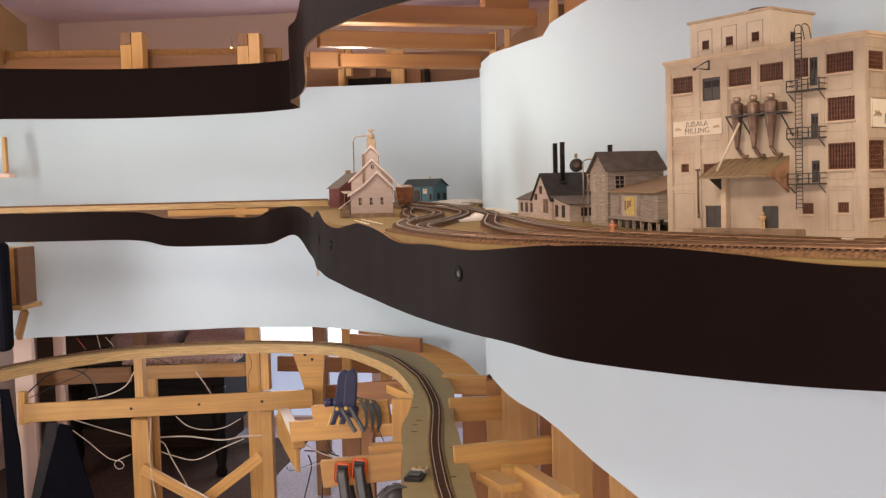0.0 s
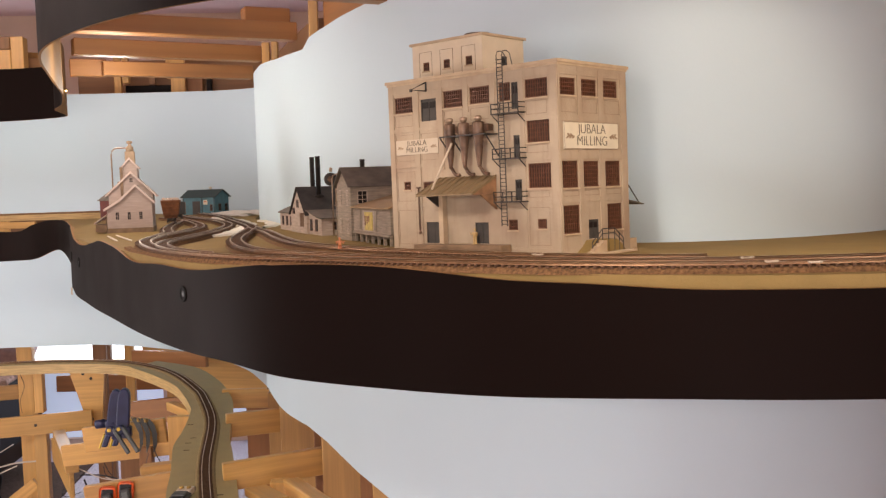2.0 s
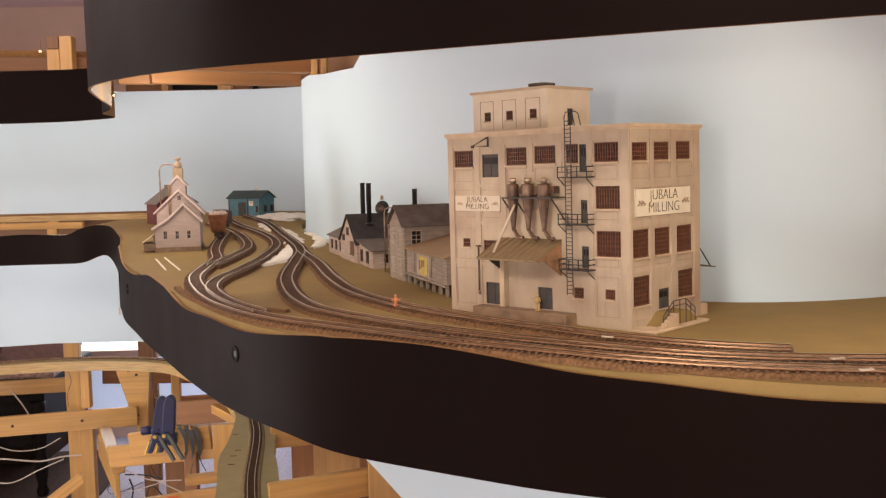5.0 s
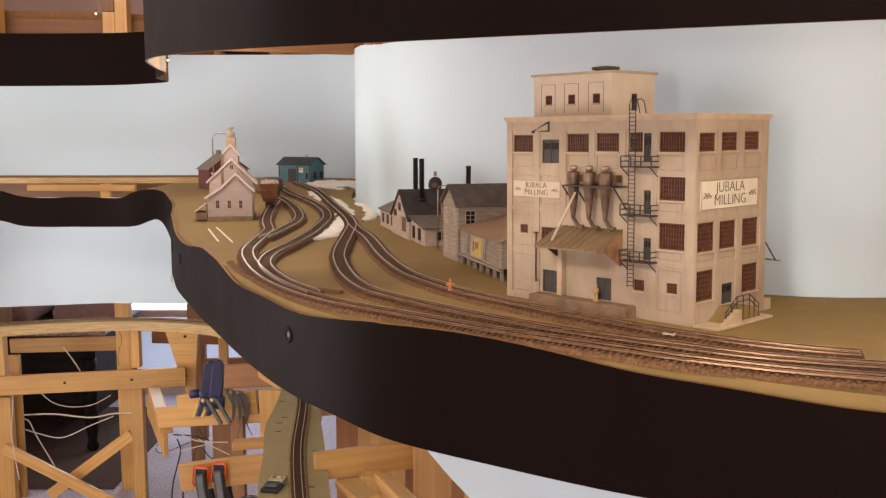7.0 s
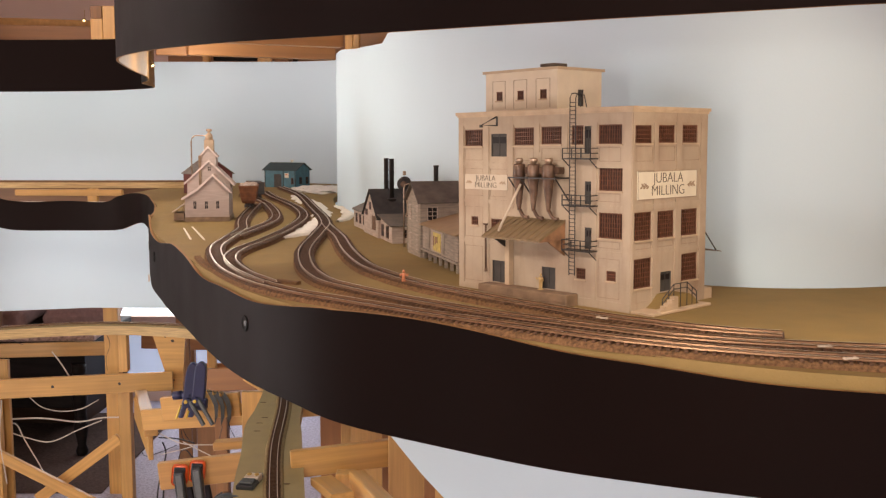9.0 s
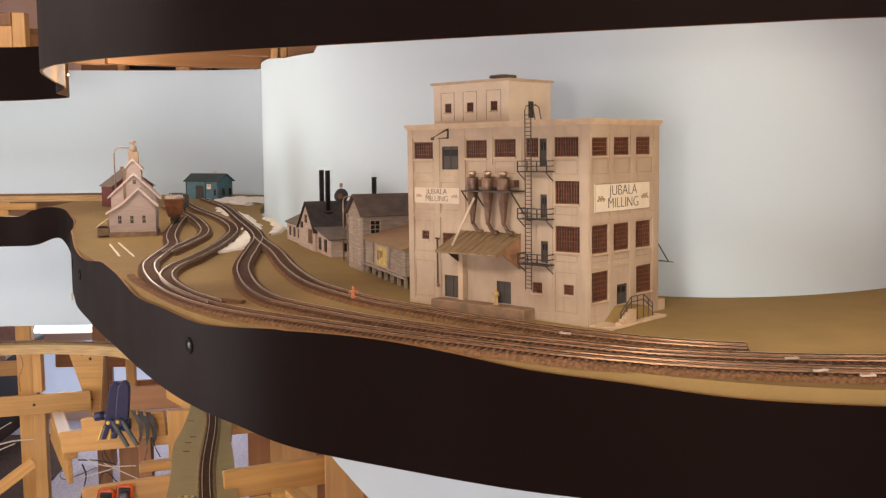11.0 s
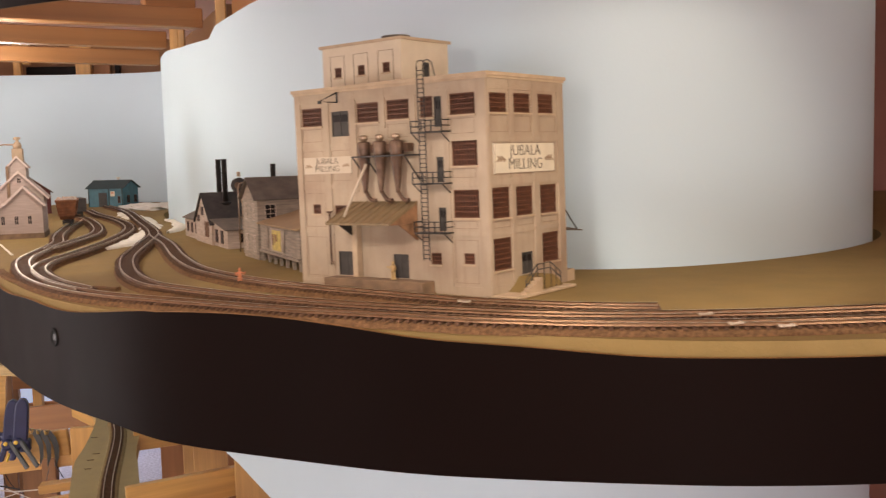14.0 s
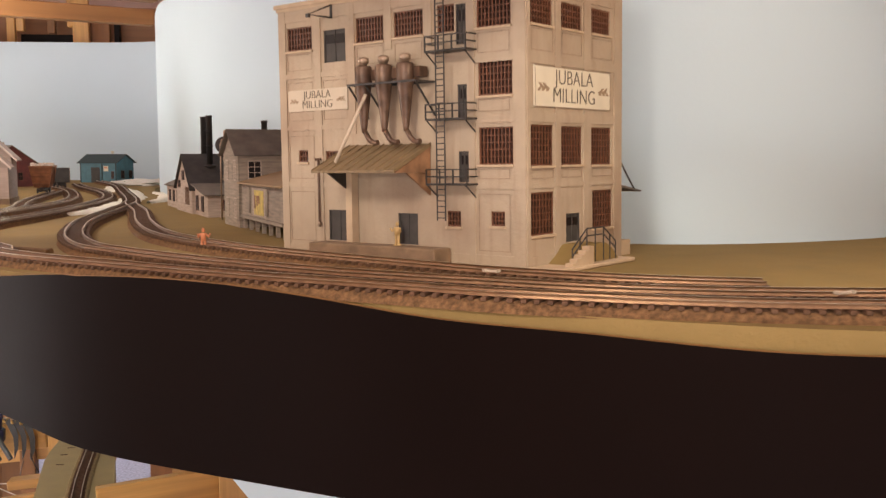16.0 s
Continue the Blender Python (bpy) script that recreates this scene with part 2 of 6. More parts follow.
RUBBER = mat("matt_black_rubber", (0.010, 0.009, 0.008), 0.75, vary=0.2, scale=90, spec=0.1)
GREYROOF = mat("weathered_grey_roof", (0.115, 0.090, 0.066), 0.8, vary=0.3, scale=60, bump=0.0006, stain=0.4, stain_scale=40, stain_colour=(0.2, 0.15, 0.1))
TANROOF = mat("tan_roof_paper", (0.30, 0.185, 0.085), 0.7, vary=0.12, scale=50, stain=0.3, stain_scale=30, stain_colour=(0.22, 0.13, 0.06))
RAKE = mat("pale_pink_trim", (0.56, 0.44, 0.37), 0.7, vary=0.10, scale=90)
ELEVTAN = mat("tan_weathered_boards", (0.34, 0.235, 0.145), 0.75, vary=0.15, scale=80)
REDWOOD = mat("barn_red_siding", (0.115, 0.026, 0.019), 0.7, vary=0.25, scale=60)
BLUEMETAL = mat("teal_blue_siding", (0.065, 0.165, 0.195), 0.55, vary=0.2, scale=60, stain=0.25, stain_scale=30, stain_colour=(0.03, 0.06, 0.07))
TEALROOF = mat("dark_green_roof", (0.020, 0.040, 0.036), 0.6, vary=0.25, scale=60)
YELLOW = mat("yellow_poster", (0.56, 0.42, 0.10), 0.6, vary=0.3, scale=150)
ORANGE = mat("orange_plastic", (0.75, 0.13, 0.02), 0.4, vary=0.08, scale=60)
ORANGE_FIG = mat("orange_paint", (0.60, 0.22, 0.10), 0.6, vary=0.1, scale=200)
YELLOW_FIG = mat("mustard_paint", (0.50, 0.33, 0.13), 0.6, vary=0.1, scale=200)
NAVY = mat("navy_plastic", (0.013, 0.016, 0.055), 0.38, vary=0.15, scale=40)
BLACKPL = mat("black_plastic", (0.018, 0.018, 0.018), 0.4, vary=0.2, scale=40)
GREYPL = mat("dark_grey_plastic", (0.07, 0.075, 0.07), 0.45, vary=0.2, scale=40)
YELLOWPL = mat("yellow_plastic", (0.62, 0.42, 0.05), 0.45, vary=0.1, scale=40)
WIRE_W = mat("cream_cable", (0.60, 0.52, 0.42), 0.5, vary=0.05, scale=30)
WIRE_B = mat("black_cable", (0.02, 0.018, 0.018), 0.5, vary=0.1, scale=30)
WIRE_R = mat("red_cable", (0.40, 0.04, 0.03), 0.5, vary=0.1, scale=30)
DARKWOOD = mat("dark_furniture", (0.012, 0.009, 0.008), 0.45, vary=0.3, scale=8, stretch=(1, 9, 9), spec=0.08)
BROWNBOX = mat("brown_cabinet", (0.042, 0.022, 0.013), 0.6, spec=0.12, vary=0.2, scale=8, stretch=(1, 9, 9))
PILLOW = mat("dusty_pink_fabric", (0.27, 0.17, 0.155), 0.9, vary=0.15, scale=60, bump=0.001)
# colour of the shaded carpet below the table
FLOOR_SHADE = mat("dark_brown_floor_shade", (0.085, 0.058, 0.048), 0.95, spec=0.1, vary=0.3, scale=80, bump=0.003, bump_scale=110)
REDFAB = mat("patterned_rug", (0.38, 0.26, 0.22), 0.95, vary=0.5, scale=70, bump=0.002)
DENIM = mat("dark_blue_panel", (0.0055, 0.0058, 0.0095), 0.75, spec=0.06, vary=0.2, scale=20)
GLOW_LOW = mat("shaded_garden_pane", (0.62, 0.72, 0.95), 0.5, vary=0.05, scale=3, emit=0.5)
GLOW = mat("window_daylight_pane", (0.93, 0.96, 1.0), 0.5, vary=0.0, emit=2.6)
BULB = mat("lamp_bulb", (1.0, 0.78, 0.45), 0.3, vary=0.0, emit=6.0)
BRASS = mat("brass", (0.50, 0.32, 0.10), 0.35, metal=0.9, vary=0.15, scale=60)

# ---- building blocks ----


def mesh_of(name, bm):
    me = bpy.data.meshes.new(name)
    bm.normal_update()
    bm.to_mesh(me)
    bm.free()
    return me


def thing(name, label, category, m=None, group="", kind=""):
    ob = new(name)
    ob.empty_display_size = 0.02
    if m is not None:
        ob.matrix_world = m
    return tagged(ob, label, category, group, kind)


def part(name, bm, material, parent=None, label="", m=None, kind=""):
    me = mesh_of(name, bm)
    for one in (material if isinstance(material, (list, tuple)) else [material]):
        me.materials.append(one)
    ob = new(name, me)
    if parent is not None:
        ob.parent = parent
    if m is not None:
        ob.matrix_basis = m
    return tagged(ob, label, kind=kind)


def box(bm, x0, x1, y0, y1, z0, z1, m=None, mi=0):
    vs = [Vector((x, y, z)) for x in (x0, x1) for y in (y0, y1) for z in (z0, z1)]
    if m is not None:
        vs = [m @ p for p in vs]
    vs = [bm.verts.new(p) for p in vs]
    for ids in ((0, 1, 3, 2), (4, 6, 7, 5), (0, 4, 5, 1), (2, 3, 7, 6), (0, 2, 6, 4), (1, 5, 7, 3)):
        bm.faces.new([vs[i] for i in ids]).material_index = mi
    return bm


def bevelled(bm, width, segments=2):
    bmesh.ops.bevel(bm, geom=list(bm.edges), offset=width, segments=segments, affect="EDGES", profile=0.5)
    return bm


def prism(bm, outline, axis, a0, a1, mi=0):
    """A flat outline (2D points) pushed along an axis: outline in the other two axes, in order."""
    def place(p, a):
        return {"x": (a, p[0], p[1]), "y": (p[0], a, p[1]), "z": (p[0], p[1], a)}[axis]
    lo = [bm.verts.new(place(p, a0)) for p in outline]
    hi = [bm.verts.new(place(p, a1)) for p in outline]
    fs = [bm.faces.new(lo), bm.faces.new(hi[::-1])]
    for i in range(len(outline)):
        j = (i + 1) % len(outline)
        fs.append(bm.faces.new([lo[i], hi[i], hi[j], lo[j]]))
    for f in fs:
        f.material_index = mi
    bmesh.ops.recalc_face_normals(bm, faces=fs)
    return bm


def tube(bm, points, r, sides=8, r_end=None, cap=True):
    """A round bar along 3D points."""
    pts = [Vector(p) for p in points]
    rings = []
    for i, p in enumerate(pts):
        d = (pts[min(i + 1, len(pts) - 1)] - pts[max(i - 1, 0)]).normalized()
        side = d.cross(Vector((0, 0, 1)) if abs(d.z) < 0.95 else Vector((1, 0, 0))).normalized()
        up = side.cross(d)
        rad = r if r_end is None else r + (r_end - r) * i / (len(pts) - 1)
        rings.append([bm.verts.new(p + rad * (math.cos(2 * math.pi * k / sides) * side + math.sin(2 * math.pi * k / sides) * up)) for k in range(sides)])
    for a, b in zip(rings, rings[1:]):
        for k in range(sides):
            f = bm.faces.new([a[k], a[(k + 1) % sides], b[(k + 1) % sides], b[k]])
            f.smooth = sides > 6
    if cap:
        bm.faces.new(rings[0][::-1])
        bm.faces.new(rings[-1])
    bmesh.ops.recalc_face_normals(bm, faces=list(bm.faces))
    return bm


def lathe(bm, profile, place=(0, 0, 0), sides=16):
    """A turned form from (radius, height) pairs."""
    rings = [[bm.verts.new((place[0] + r * math.cos(2 * math.pi * k / sides), place[1] + r * math.sin(2 * math.pi * k / sides), place[2] + z)) for k in range(sides)]
             for r, z in profile]
    for a, b in zip(rings, rings[1:]):
        for k in range(sides):
            bm.faces.new([a[k], a[(k + 1) % sides], b[(k + 1) % sides], b[k]]).smooth = True
    bm.faces.new(rings[0][::-1])
    bm.faces.new(rings[-1])
    return bm


def spline(points, step=0.01):
    """Points at even steps along a smooth curve through the given ones (any dimension)."""
    p = [np.array(q, float) for q in points]
    p = [2 * p[0] - p[1]] + p + [2 * p[-1] - p[-2]]
    fine = []
    for a, b, c, d in zip(p, p[1:], p[2:], p[3:]):
        for t in np.linspace(0, 1, 24, endpoint=False):
            fine.append(0.5 * (2 * b + (c - a) * t + (2 * a - 5 * b + 4 * c - d) * t * t + (3 * b - a - 3 * c + d) * t ** 3))
    fine.append(p[-2])
    fine = np.array(fine)
    s = np.r_[0, np.cumsum(np.linalg.norm(np.diff(fine[:, :2], axis=0), axis=1))]
    at = np.linspace(0, s[-1], max(2, int(round(s[-1] / step)) + 1))
    return np.stack([np.interp(at, s, fine[:, k]) for k in range(fine.shape[1])], 1)


def sides_of(path):
    """Unit vectors to the left of each point of a plan curve."""
    d = np.gradient(path[:, :2], axis=0)
    d /= np.linalg.norm(d, axis=1, keepdims=True)
    return np.stack([-d[:, 1], d[:, 0]], 1)


def sweep(bm, path, z, section, mi=None, smooth=True):
    """A closed section of (across, up) points swept along a plan curve; z: a height for each point of the curve."""
    n, count = sides_of(path), len(section)
    rings = [[bm.verts.new((path[i, 0] + a * n[i, 0], path[i, 1] + a * n[i, 1], z[i] + h)) for a, h in section] for i in range(len(path))]
    fs = []
    for r0, r1 in zip(rings, rings[1:]):
        for k in range(count):
            f = bm.faces.new([r0[k], r1[k], r1[(k + 1) % count], r0[(k + 1) % count]])
            f.smooth = False
            if mi:
                f.material_index = mi[k]
            fs.append(f)
    fs += [bm.faces.new(rings[0]), bm.faces.new(rings[-1][::-1])]
    bmesh.ops.recalc_face_normals(bm, faces=fs)
    return bm


def ribbon(bm, path, z0, z1, thick):
    """An upright sheet along a plan curve, from z0 to z1 (numbers for each point), thick to its left. Its outer side has slot 0, all else slot 1."""
    n = sides_of(path)
    rows = []
    for i in range(len(path)):
        q = path[i, :2] + thick * n[i]
        rows.append([bm.verts.new((path[i, 0], path[i, 1], z0[i])), bm.verts.new((path[i, 0], path[i, 1], z1[i])),
                     bm.verts.new((q[0], q[1], z1[i])), bm.verts.new((q[0], q[1], z0[i]))])
    fs = []
    for a, b in zip(rows, rows[1:]):
        for k in range(4):
            f = bm.faces.new([a[k], a[(k + 1) % 4], b[(k + 1) % 4], b[k]])
            f.material_index, f.smooth = (0 if k == 0 else 1), k in (0, 2)
            fs.append(f)
    for a, b in zip(rows, rows[1:]):
        for k in range(4):
            bm.edges.get((a[k], b[k])).smooth = False
    fs += [bm.faces.new(rows[0]), bm.faces.new(rows[-1][::-1])]
    bmesh.ops.recalc_face_normals(bm, faces=fs)
    return bm


def eased(path, reach):
    """A plan curve with its short wobbles taken out, as a bent board lies; its ends stay."""
    k = np.exp(-0.5 * (np.arange(-3 * reach, 3 * reach + 1) / reach) ** 2)
    k /= k.sum()
    wide = np.concatenate([np.repeat(path[:1], 3 * reach, 0), path, np.repeat(path[-1:], 3 * reach, 0)])
    out = path.copy()
    for c in (0, 1):
        out[:, c] = np.convolve(wide[:, c], k, "valid")
    return out


def board(name, p0, p1, w, h, material, parent, label="", roll=0, bevel=0.002):
    """A sawn board from p0 to p1 (centres of its ends); w across, h high."""
    a, b = Vector(p0), Vector(p1)
    d = (b - a).normalized()
    side = Vector((0, 0, 1)).cross(d)
    side = side.normalized() if side.length > 0.05 else Vector((0, 1, 0))
    up = d.cross(side)
    m = Matrix.Translation(a) @ Matrix((d, side, up)).transposed().to_4x4() @ pose(0, 0, 0, roll, 0, 0)
    bm = box(bmesh.new(), 0, (b - a).length, -w / 2, w / 2, -h / 2, h / 2)
    bevelled(bm, bevel, 1)
    return part(name, bm, material, parent, label, m)


def words(text, size, material, parent, m, depth=0.0003, spacing=1.0):
    cu = bpy.data.curves.new("lettering", "FONT")
    cu.body, cu.size, cu.align_x, cu.align_y, cu.extrude = text, size, "CENTER", "CENTER", depth
    cu.space_character = spacing
    cu.offset = -0.016 * size
    tmp = new("lettering_curve", cu)
    me = bpy.data.meshes.new_from_object(tmp.evaluated_get(bpy.context.evaluated_depsgraph_get()))
    bpy.data.objects.remove(tmp)
    me.materials.clear()
    me.materials.append(material)
    ob = new("lettering", me)
    ob.parent, ob.matrix_basis = parent, m
    return ob


# ---- the room ----
ZD = 1.352      # top of the middle deck
ZL = 0.79       # top of the lower deck


def slab(name, x0, x1, y0, y1, z0, z1, material, label, category):
    return tagged(part(name, box(bmesh.new(), x0, x1, y0, y1, z0, z1), material), label, category, kind="structure")


slab("floor", -2.9, 2.9, -2.2, 5.6, -0.06, 0.0, CARPET, "lavender-grey cut-pile carpet of the train room", "floor")
slab("ceiling", -2.9, 2.9, -2.2, 5.6, 2.42, 2.5, CEILING, "plain off-white painted ceiling", "ceiling")
slab("wall_west", -2.9, -2.75, -2.2, 5.6, 0, 2.42, WHITE, "warm white painted wall", "wall")
slab("wall_east", 2.6, 2.75, -2.2, 5.6, 0, 2.42, RED_WALL, "red-brown painted panelled wall", "wall")
# unseen south wall, opened for an added window
bm = bmesh.new()
box(bm, -2.75, -1.4, -2.2, -2.05, 0, 2.42)
box(bm, 1.0, 2.6, -2.2, -2.05, 0, 2.42)
box(bm, -1.4, 1.0, -2.2, -2.05, 0, 0.70)
box(bm, -1.4, 1.0, -2.2, -2.05, 2.0, 2.42)
tagged(part("wall_south", bm, WHITE), "unseen warm white wall with an added window opening", "wall", kind="structure")
# made-up window with glowing panes to go with the south fill lamp
win2 = thing("unseen_window", "unseen wide white-framed window added behind the aisle", "window", kind="structure")
for x0, x1 in ((-1.36, -0.23), (-0.17, 0.96)):
    part("pane", box(bmesh.new(), x0, x1, -2.14, -2.135, 0.74, 1.96), GLOW_LOW, win2)
bm = bmesh.new()
for x0, x1, z0, z1 in ((-1.4, -1.36, 0.7, 2.0), (-0.23, -0.17, 0.7, 2.0), (0.96, 1.0, 0.7, 2.0), (-1.36, -0.23, 0.7, 0.74), (-1.36, -0.23, 1.96, 2.0), (-0.17, 0.96, 0.7, 0.74), (-0.17, 0.96, 1.96, 2.0)):
    box(bm, x0, x1, -2.16, -2.11, z0, z1)
part("window_frame", bm, WHITE, win2)
# north wall with a glazed garden door
DX0, DX1, DZ = -1.74, -0.18, 1.86
bm = bmesh.new()
box(bm, -2.75, DX0, 5.45, 5.6, 0, 2.42)
box(bm, DX1, 2.6, 5.45, 5.6, 0, 2.42)
box(bm, DX0, DX1, 5.45, 5.6, DZ, 2.42)
tagged(part("wall_north", bm, WHITE), "warm white painted wall with a glazed door opening", "wall", kind="structure")
win = thing("door_1", "bright glazed garden door with white frame", "glass door", kind="structure")
for x0, x1 in ((DX0 + 0.06, -0.95), (-0.89, DX1 - 0.06)):
    part("pane", box(bmesh.new(), x0, x1, 5.54, 5.545, 0.50, DZ - 0.05), GLOW, win)
    part("lower_pane", box(bmesh.new(), x0, x1, 5.54, 5.545, 0.06, 0.46), GLOW_LOW, win)
bm = bmesh.new()
for x0, x1 in ((DX0, DX0 + 0.06), (-0.95, -0.89), (DX1 - 0.06, DX1)):
    box(bm, x0, x1, 5.50, 5.56, 0, DZ)
for z0, z1 in ((0, 0.06), (0.46, 0.50), (DZ - 0.05, DZ)):
    for x0, x1 in ((DX0 + 0.06, -0.95), (-0.89, DX1 - 0.06)):
        box(bm, x0, x1, 5.502, 5.558, z0, z1)
part("door_frame", bm, WHITE, win)

# ---- backdrop, decks, fascias ----
BACK = [(0.98, 3.2), (1.13, 2.4), (1.20, 1.95), (1.19, 1.62), (1.108, 1.39), (0.968, 1.243), (0.874, 1.178), (0.75, 1.128), (0.645, 1.110), (0.55, 1.125), (0.45, 1.225),
        (0.33, 1.46), (0.20, 1.75), (0.09, 2.0), (0.0, 2.25), (-0.066, 2.6), (-0.10, 2.84), (-0.108, 3.0), (-0.10, 3.25), (-0.10, 3.52), (-0.13, 3.70), (-0.21, 3.80), (-0.36, 3.855), (-0.65, 3.87), (-1.0, 3.87), (-1.9, 3.87), (-2.7, 3.87)]
back = eased(spline(BACK, 0.02), 4)
low = np.where(back[:, 1] > 3.5, np.interp(back[:, 0], [-2.2, -1.22, -0.882, -0.786, -0.705, -0.572, -0.452, -0.36, -0.298, -0.256, -0.18, -0.1], [0.80, 0.84, 0.838, 0.832, 0.823, 0.804, 0.781, 0.752, 0.728, 0.708, 0.648, 0.62]), np.interp(back[:, 1], [1.6, 1.8, 1.95, 2.06, 2.4, 2.7, 3.0, 3.5], [0.85, 0.873, 0.899, 0.908, 0.892, 0.870, 0.80, 0.64]))
high = np.interp(back[:, 1], [1.0, 1.8, 1.96, 2.0, 2.2, 2.46, 2.72, 2.95, 3.2, 3.8], [1.79, 1.762, 1.748, 1.727, 1.734, 1.755, 1.767, 1.775, 1.832, 1.832])
bm = ribbon(bmesh.new(), back, low, high, -0.005)
tagged(part("backdrop", bm, [SKYBLUE, FASCIA_BACK]), "pale sky-blue painted curved backdrop board behind the decks", "backdrop", kind="structure")

# middle deck: edge as x, y, top of fascia, bottom of fascia
EDGE = [(2.2, 0.95, 1.341, 1.25), (1.6, 0.76, 1.341, 1.25), (1.2, 0.67, 1.341, 1.25), (0.9, 0.636, 1.341, 1.252), (0.673, 0.64, 1.341, 1.251), (0.537, 0.664, 1.341, 1.25), (0.467, 0.692, 1.341, 1.248), (0.396, 0.735, 1.344, 1.243), (0.325, 0.78, 1.346, 1.238), (0.262, 0.828, 1.352, 1.235), (0.205, 0.871, 1.356, 1.234), (0.15, 0.905, 1.357, 1.235), (0.1, 0.937, 1.355, 1.238), (0.05, 0.984, 1.35, 1.245), (0.004, 1.045, 1.346, 1.246), (-0.045, 1.126, 1.345, 1.246), (-0.12, 1.285, 1.343, 1.244), (-0.181, 1.422, 1.357, 1.244), (-0.218, 1.503, 1.362, 1.244), (-0.25, 1.575, 1.354, 1.244), (-0.288, 1.668, 1.347, 1.244), (-0.343, 1.8, 1.351, 1.244), (-0.39, 1.946, 1.372, 1.243), (-0.426, 2.06, 1.363, 1.24), (-0.5, 2.34, 1.347, 1.238), (-0.575, 2.6, 1.352, 1.236), (-0.686, 2.86, 1.366, 1.276), (-0.8, 3, 1.350, 1.244), (-0.86, 3.03, 1.33, 1.238), (-1, 3.055, 1.33, 1.235), (-1.17, 3.06, 1.33, 1.236), (-1.29, 3.06, 1.354, 1.258), (-1.6, 3.06, 1.356, 1.26), (-2.7, 3.06, 1.356, 1.26)]
edge = eased(spline(EDGE, 0.012), 3)
bm = ribbon(bmesh.new(), edge, edge[:, 3], edge[:, 2] + 0.0012 * np.sin(np.arange(len(edge)) * 0.31) * (edge[:, 0] < 0.1), -0.004)
tagged(part("fascia_middle", bm, [FASCIA, FASCIA_BACK]), "dark brown painted hardboard fascia along the middle deck", "fascia", kind="structure")

inner = edge[:, :2] - 0.0055 * sides_of(edge)
east = inner[(inner[:, 1] < 2.95) | (inner[:, 0] > -0.75)]
loop = [(2.2, 2.6)] + [tuple(p) for p in east] + [(-0.80, 3.12), (-0.80, 3.8)] + [tuple(p) for p in (back[:, :2] - 0.012 * (-sides_of(back)))[::-1] if p[0] > -0.79 or p[1] < 3.0]


def deck(name, loop, z1, thick, material, label):
    bm = bmesh.new()
    top = bm.faces.new([bm.verts.new((x, y, z1)) for x, y in loop])
    more = bmesh.ops.extrude_face_region(bm, geom=[top])
    bmesh.ops.translate(bm, verts=[v for v in more["geom"] if isinstance(v, bmesh.types.BMVert)], vec=(0, 0, -thick))
    bmesh.ops.triangulate(bm, faces=[f for f in bm.faces if len(f.verts) > 4])
    bmesh.ops.recalc_face_normals(bm, faces=list(bm.faces))
    bm.normal_update()
    if isinstance(material, list):
        for f in bm.faces:
            f.material_index = 0 if f.normal.z > 0.5 else 1
    return tagged(part(name, bm, material), label, "layout deck", kind="structure")


deck("deck_middle", loop, ZD, 0.02, GROUND, "olive-tan painted scenery base of the middle deck")

# upper deck fascia: x, y, bottom
UPPER = [(2.2, 0.80, 1.615), (1.5, 0.56, 1.615), (1.0, 0.50, 1.617), (0.7, 0.535, 1.619), (0.525, 0.60, 1.621), (0.453, 0.642, 1.622), (0.3, 0.74, 1.624), (0.12, 0.88, 1.628), (-0.03, 1.005, 1.632),
         (-0.16, 1.19, 1.64), (-0.28, 1.45, 1.650), (-0.388, 1.86, 1.662), (-0.51, 2.35, 1.680), (-0.642, 2.80, 1.697), (-0.715, 2.98, 1.699), (-0.738, 3.10, 1.700), (-0.748, 3.20, 1.700), (-0.768, 3.27, 1.699), (-0.83, 3.298, 1.696), (-1.0, 3.31, 1.690), (-1.45, 3.335, 1.689), (-2.0, 3.27, 1.699), (-2.7, 3.1, 1.70)]
upper = spline(UPPER, 0.012)
tall = np.where(upper[:, 0] > -0.745, 1.93 - upper[:, 2], np.interp(upper[:, 0], [-2.0, -1.45, -0.80, -0.745], [0.184, 0.178, 0.172, 0.23]))
bm = ribbon(bmesh.new(), upper, upper[:, 2], upper[:, 2] + tall, -0.004)
tagged(part("fascia_upper", bm, [FASCIA, FASCIA_BACK]), "dark brown painted hardboard fascia along the upper deck", "fascia", kind="structure")
bm = prism(bmesh.new(), [(-2.15, 4.0), (-1.97, 3.45), (-2.1, 3.40), (-2.74, 3.6), (-2.74, 4.0)], "z", 1.93, 2.16)
tagged(part("soffit", bm, FASCIA_BACK), "grey-brown boxed soffit at the end of the upper deck", "soffit", kind="structure")

# ---- tracks on the middle deck ----


bm = bevelled(box(bmesh.new(), -0.0149, 0.0149, -0.0016, 0.0016, -0.0005, 0.0018), 0.0003, 1)
TIE_MESH = mesh_of("tie", bm)
TIE_MESH.materials.append(TIE)


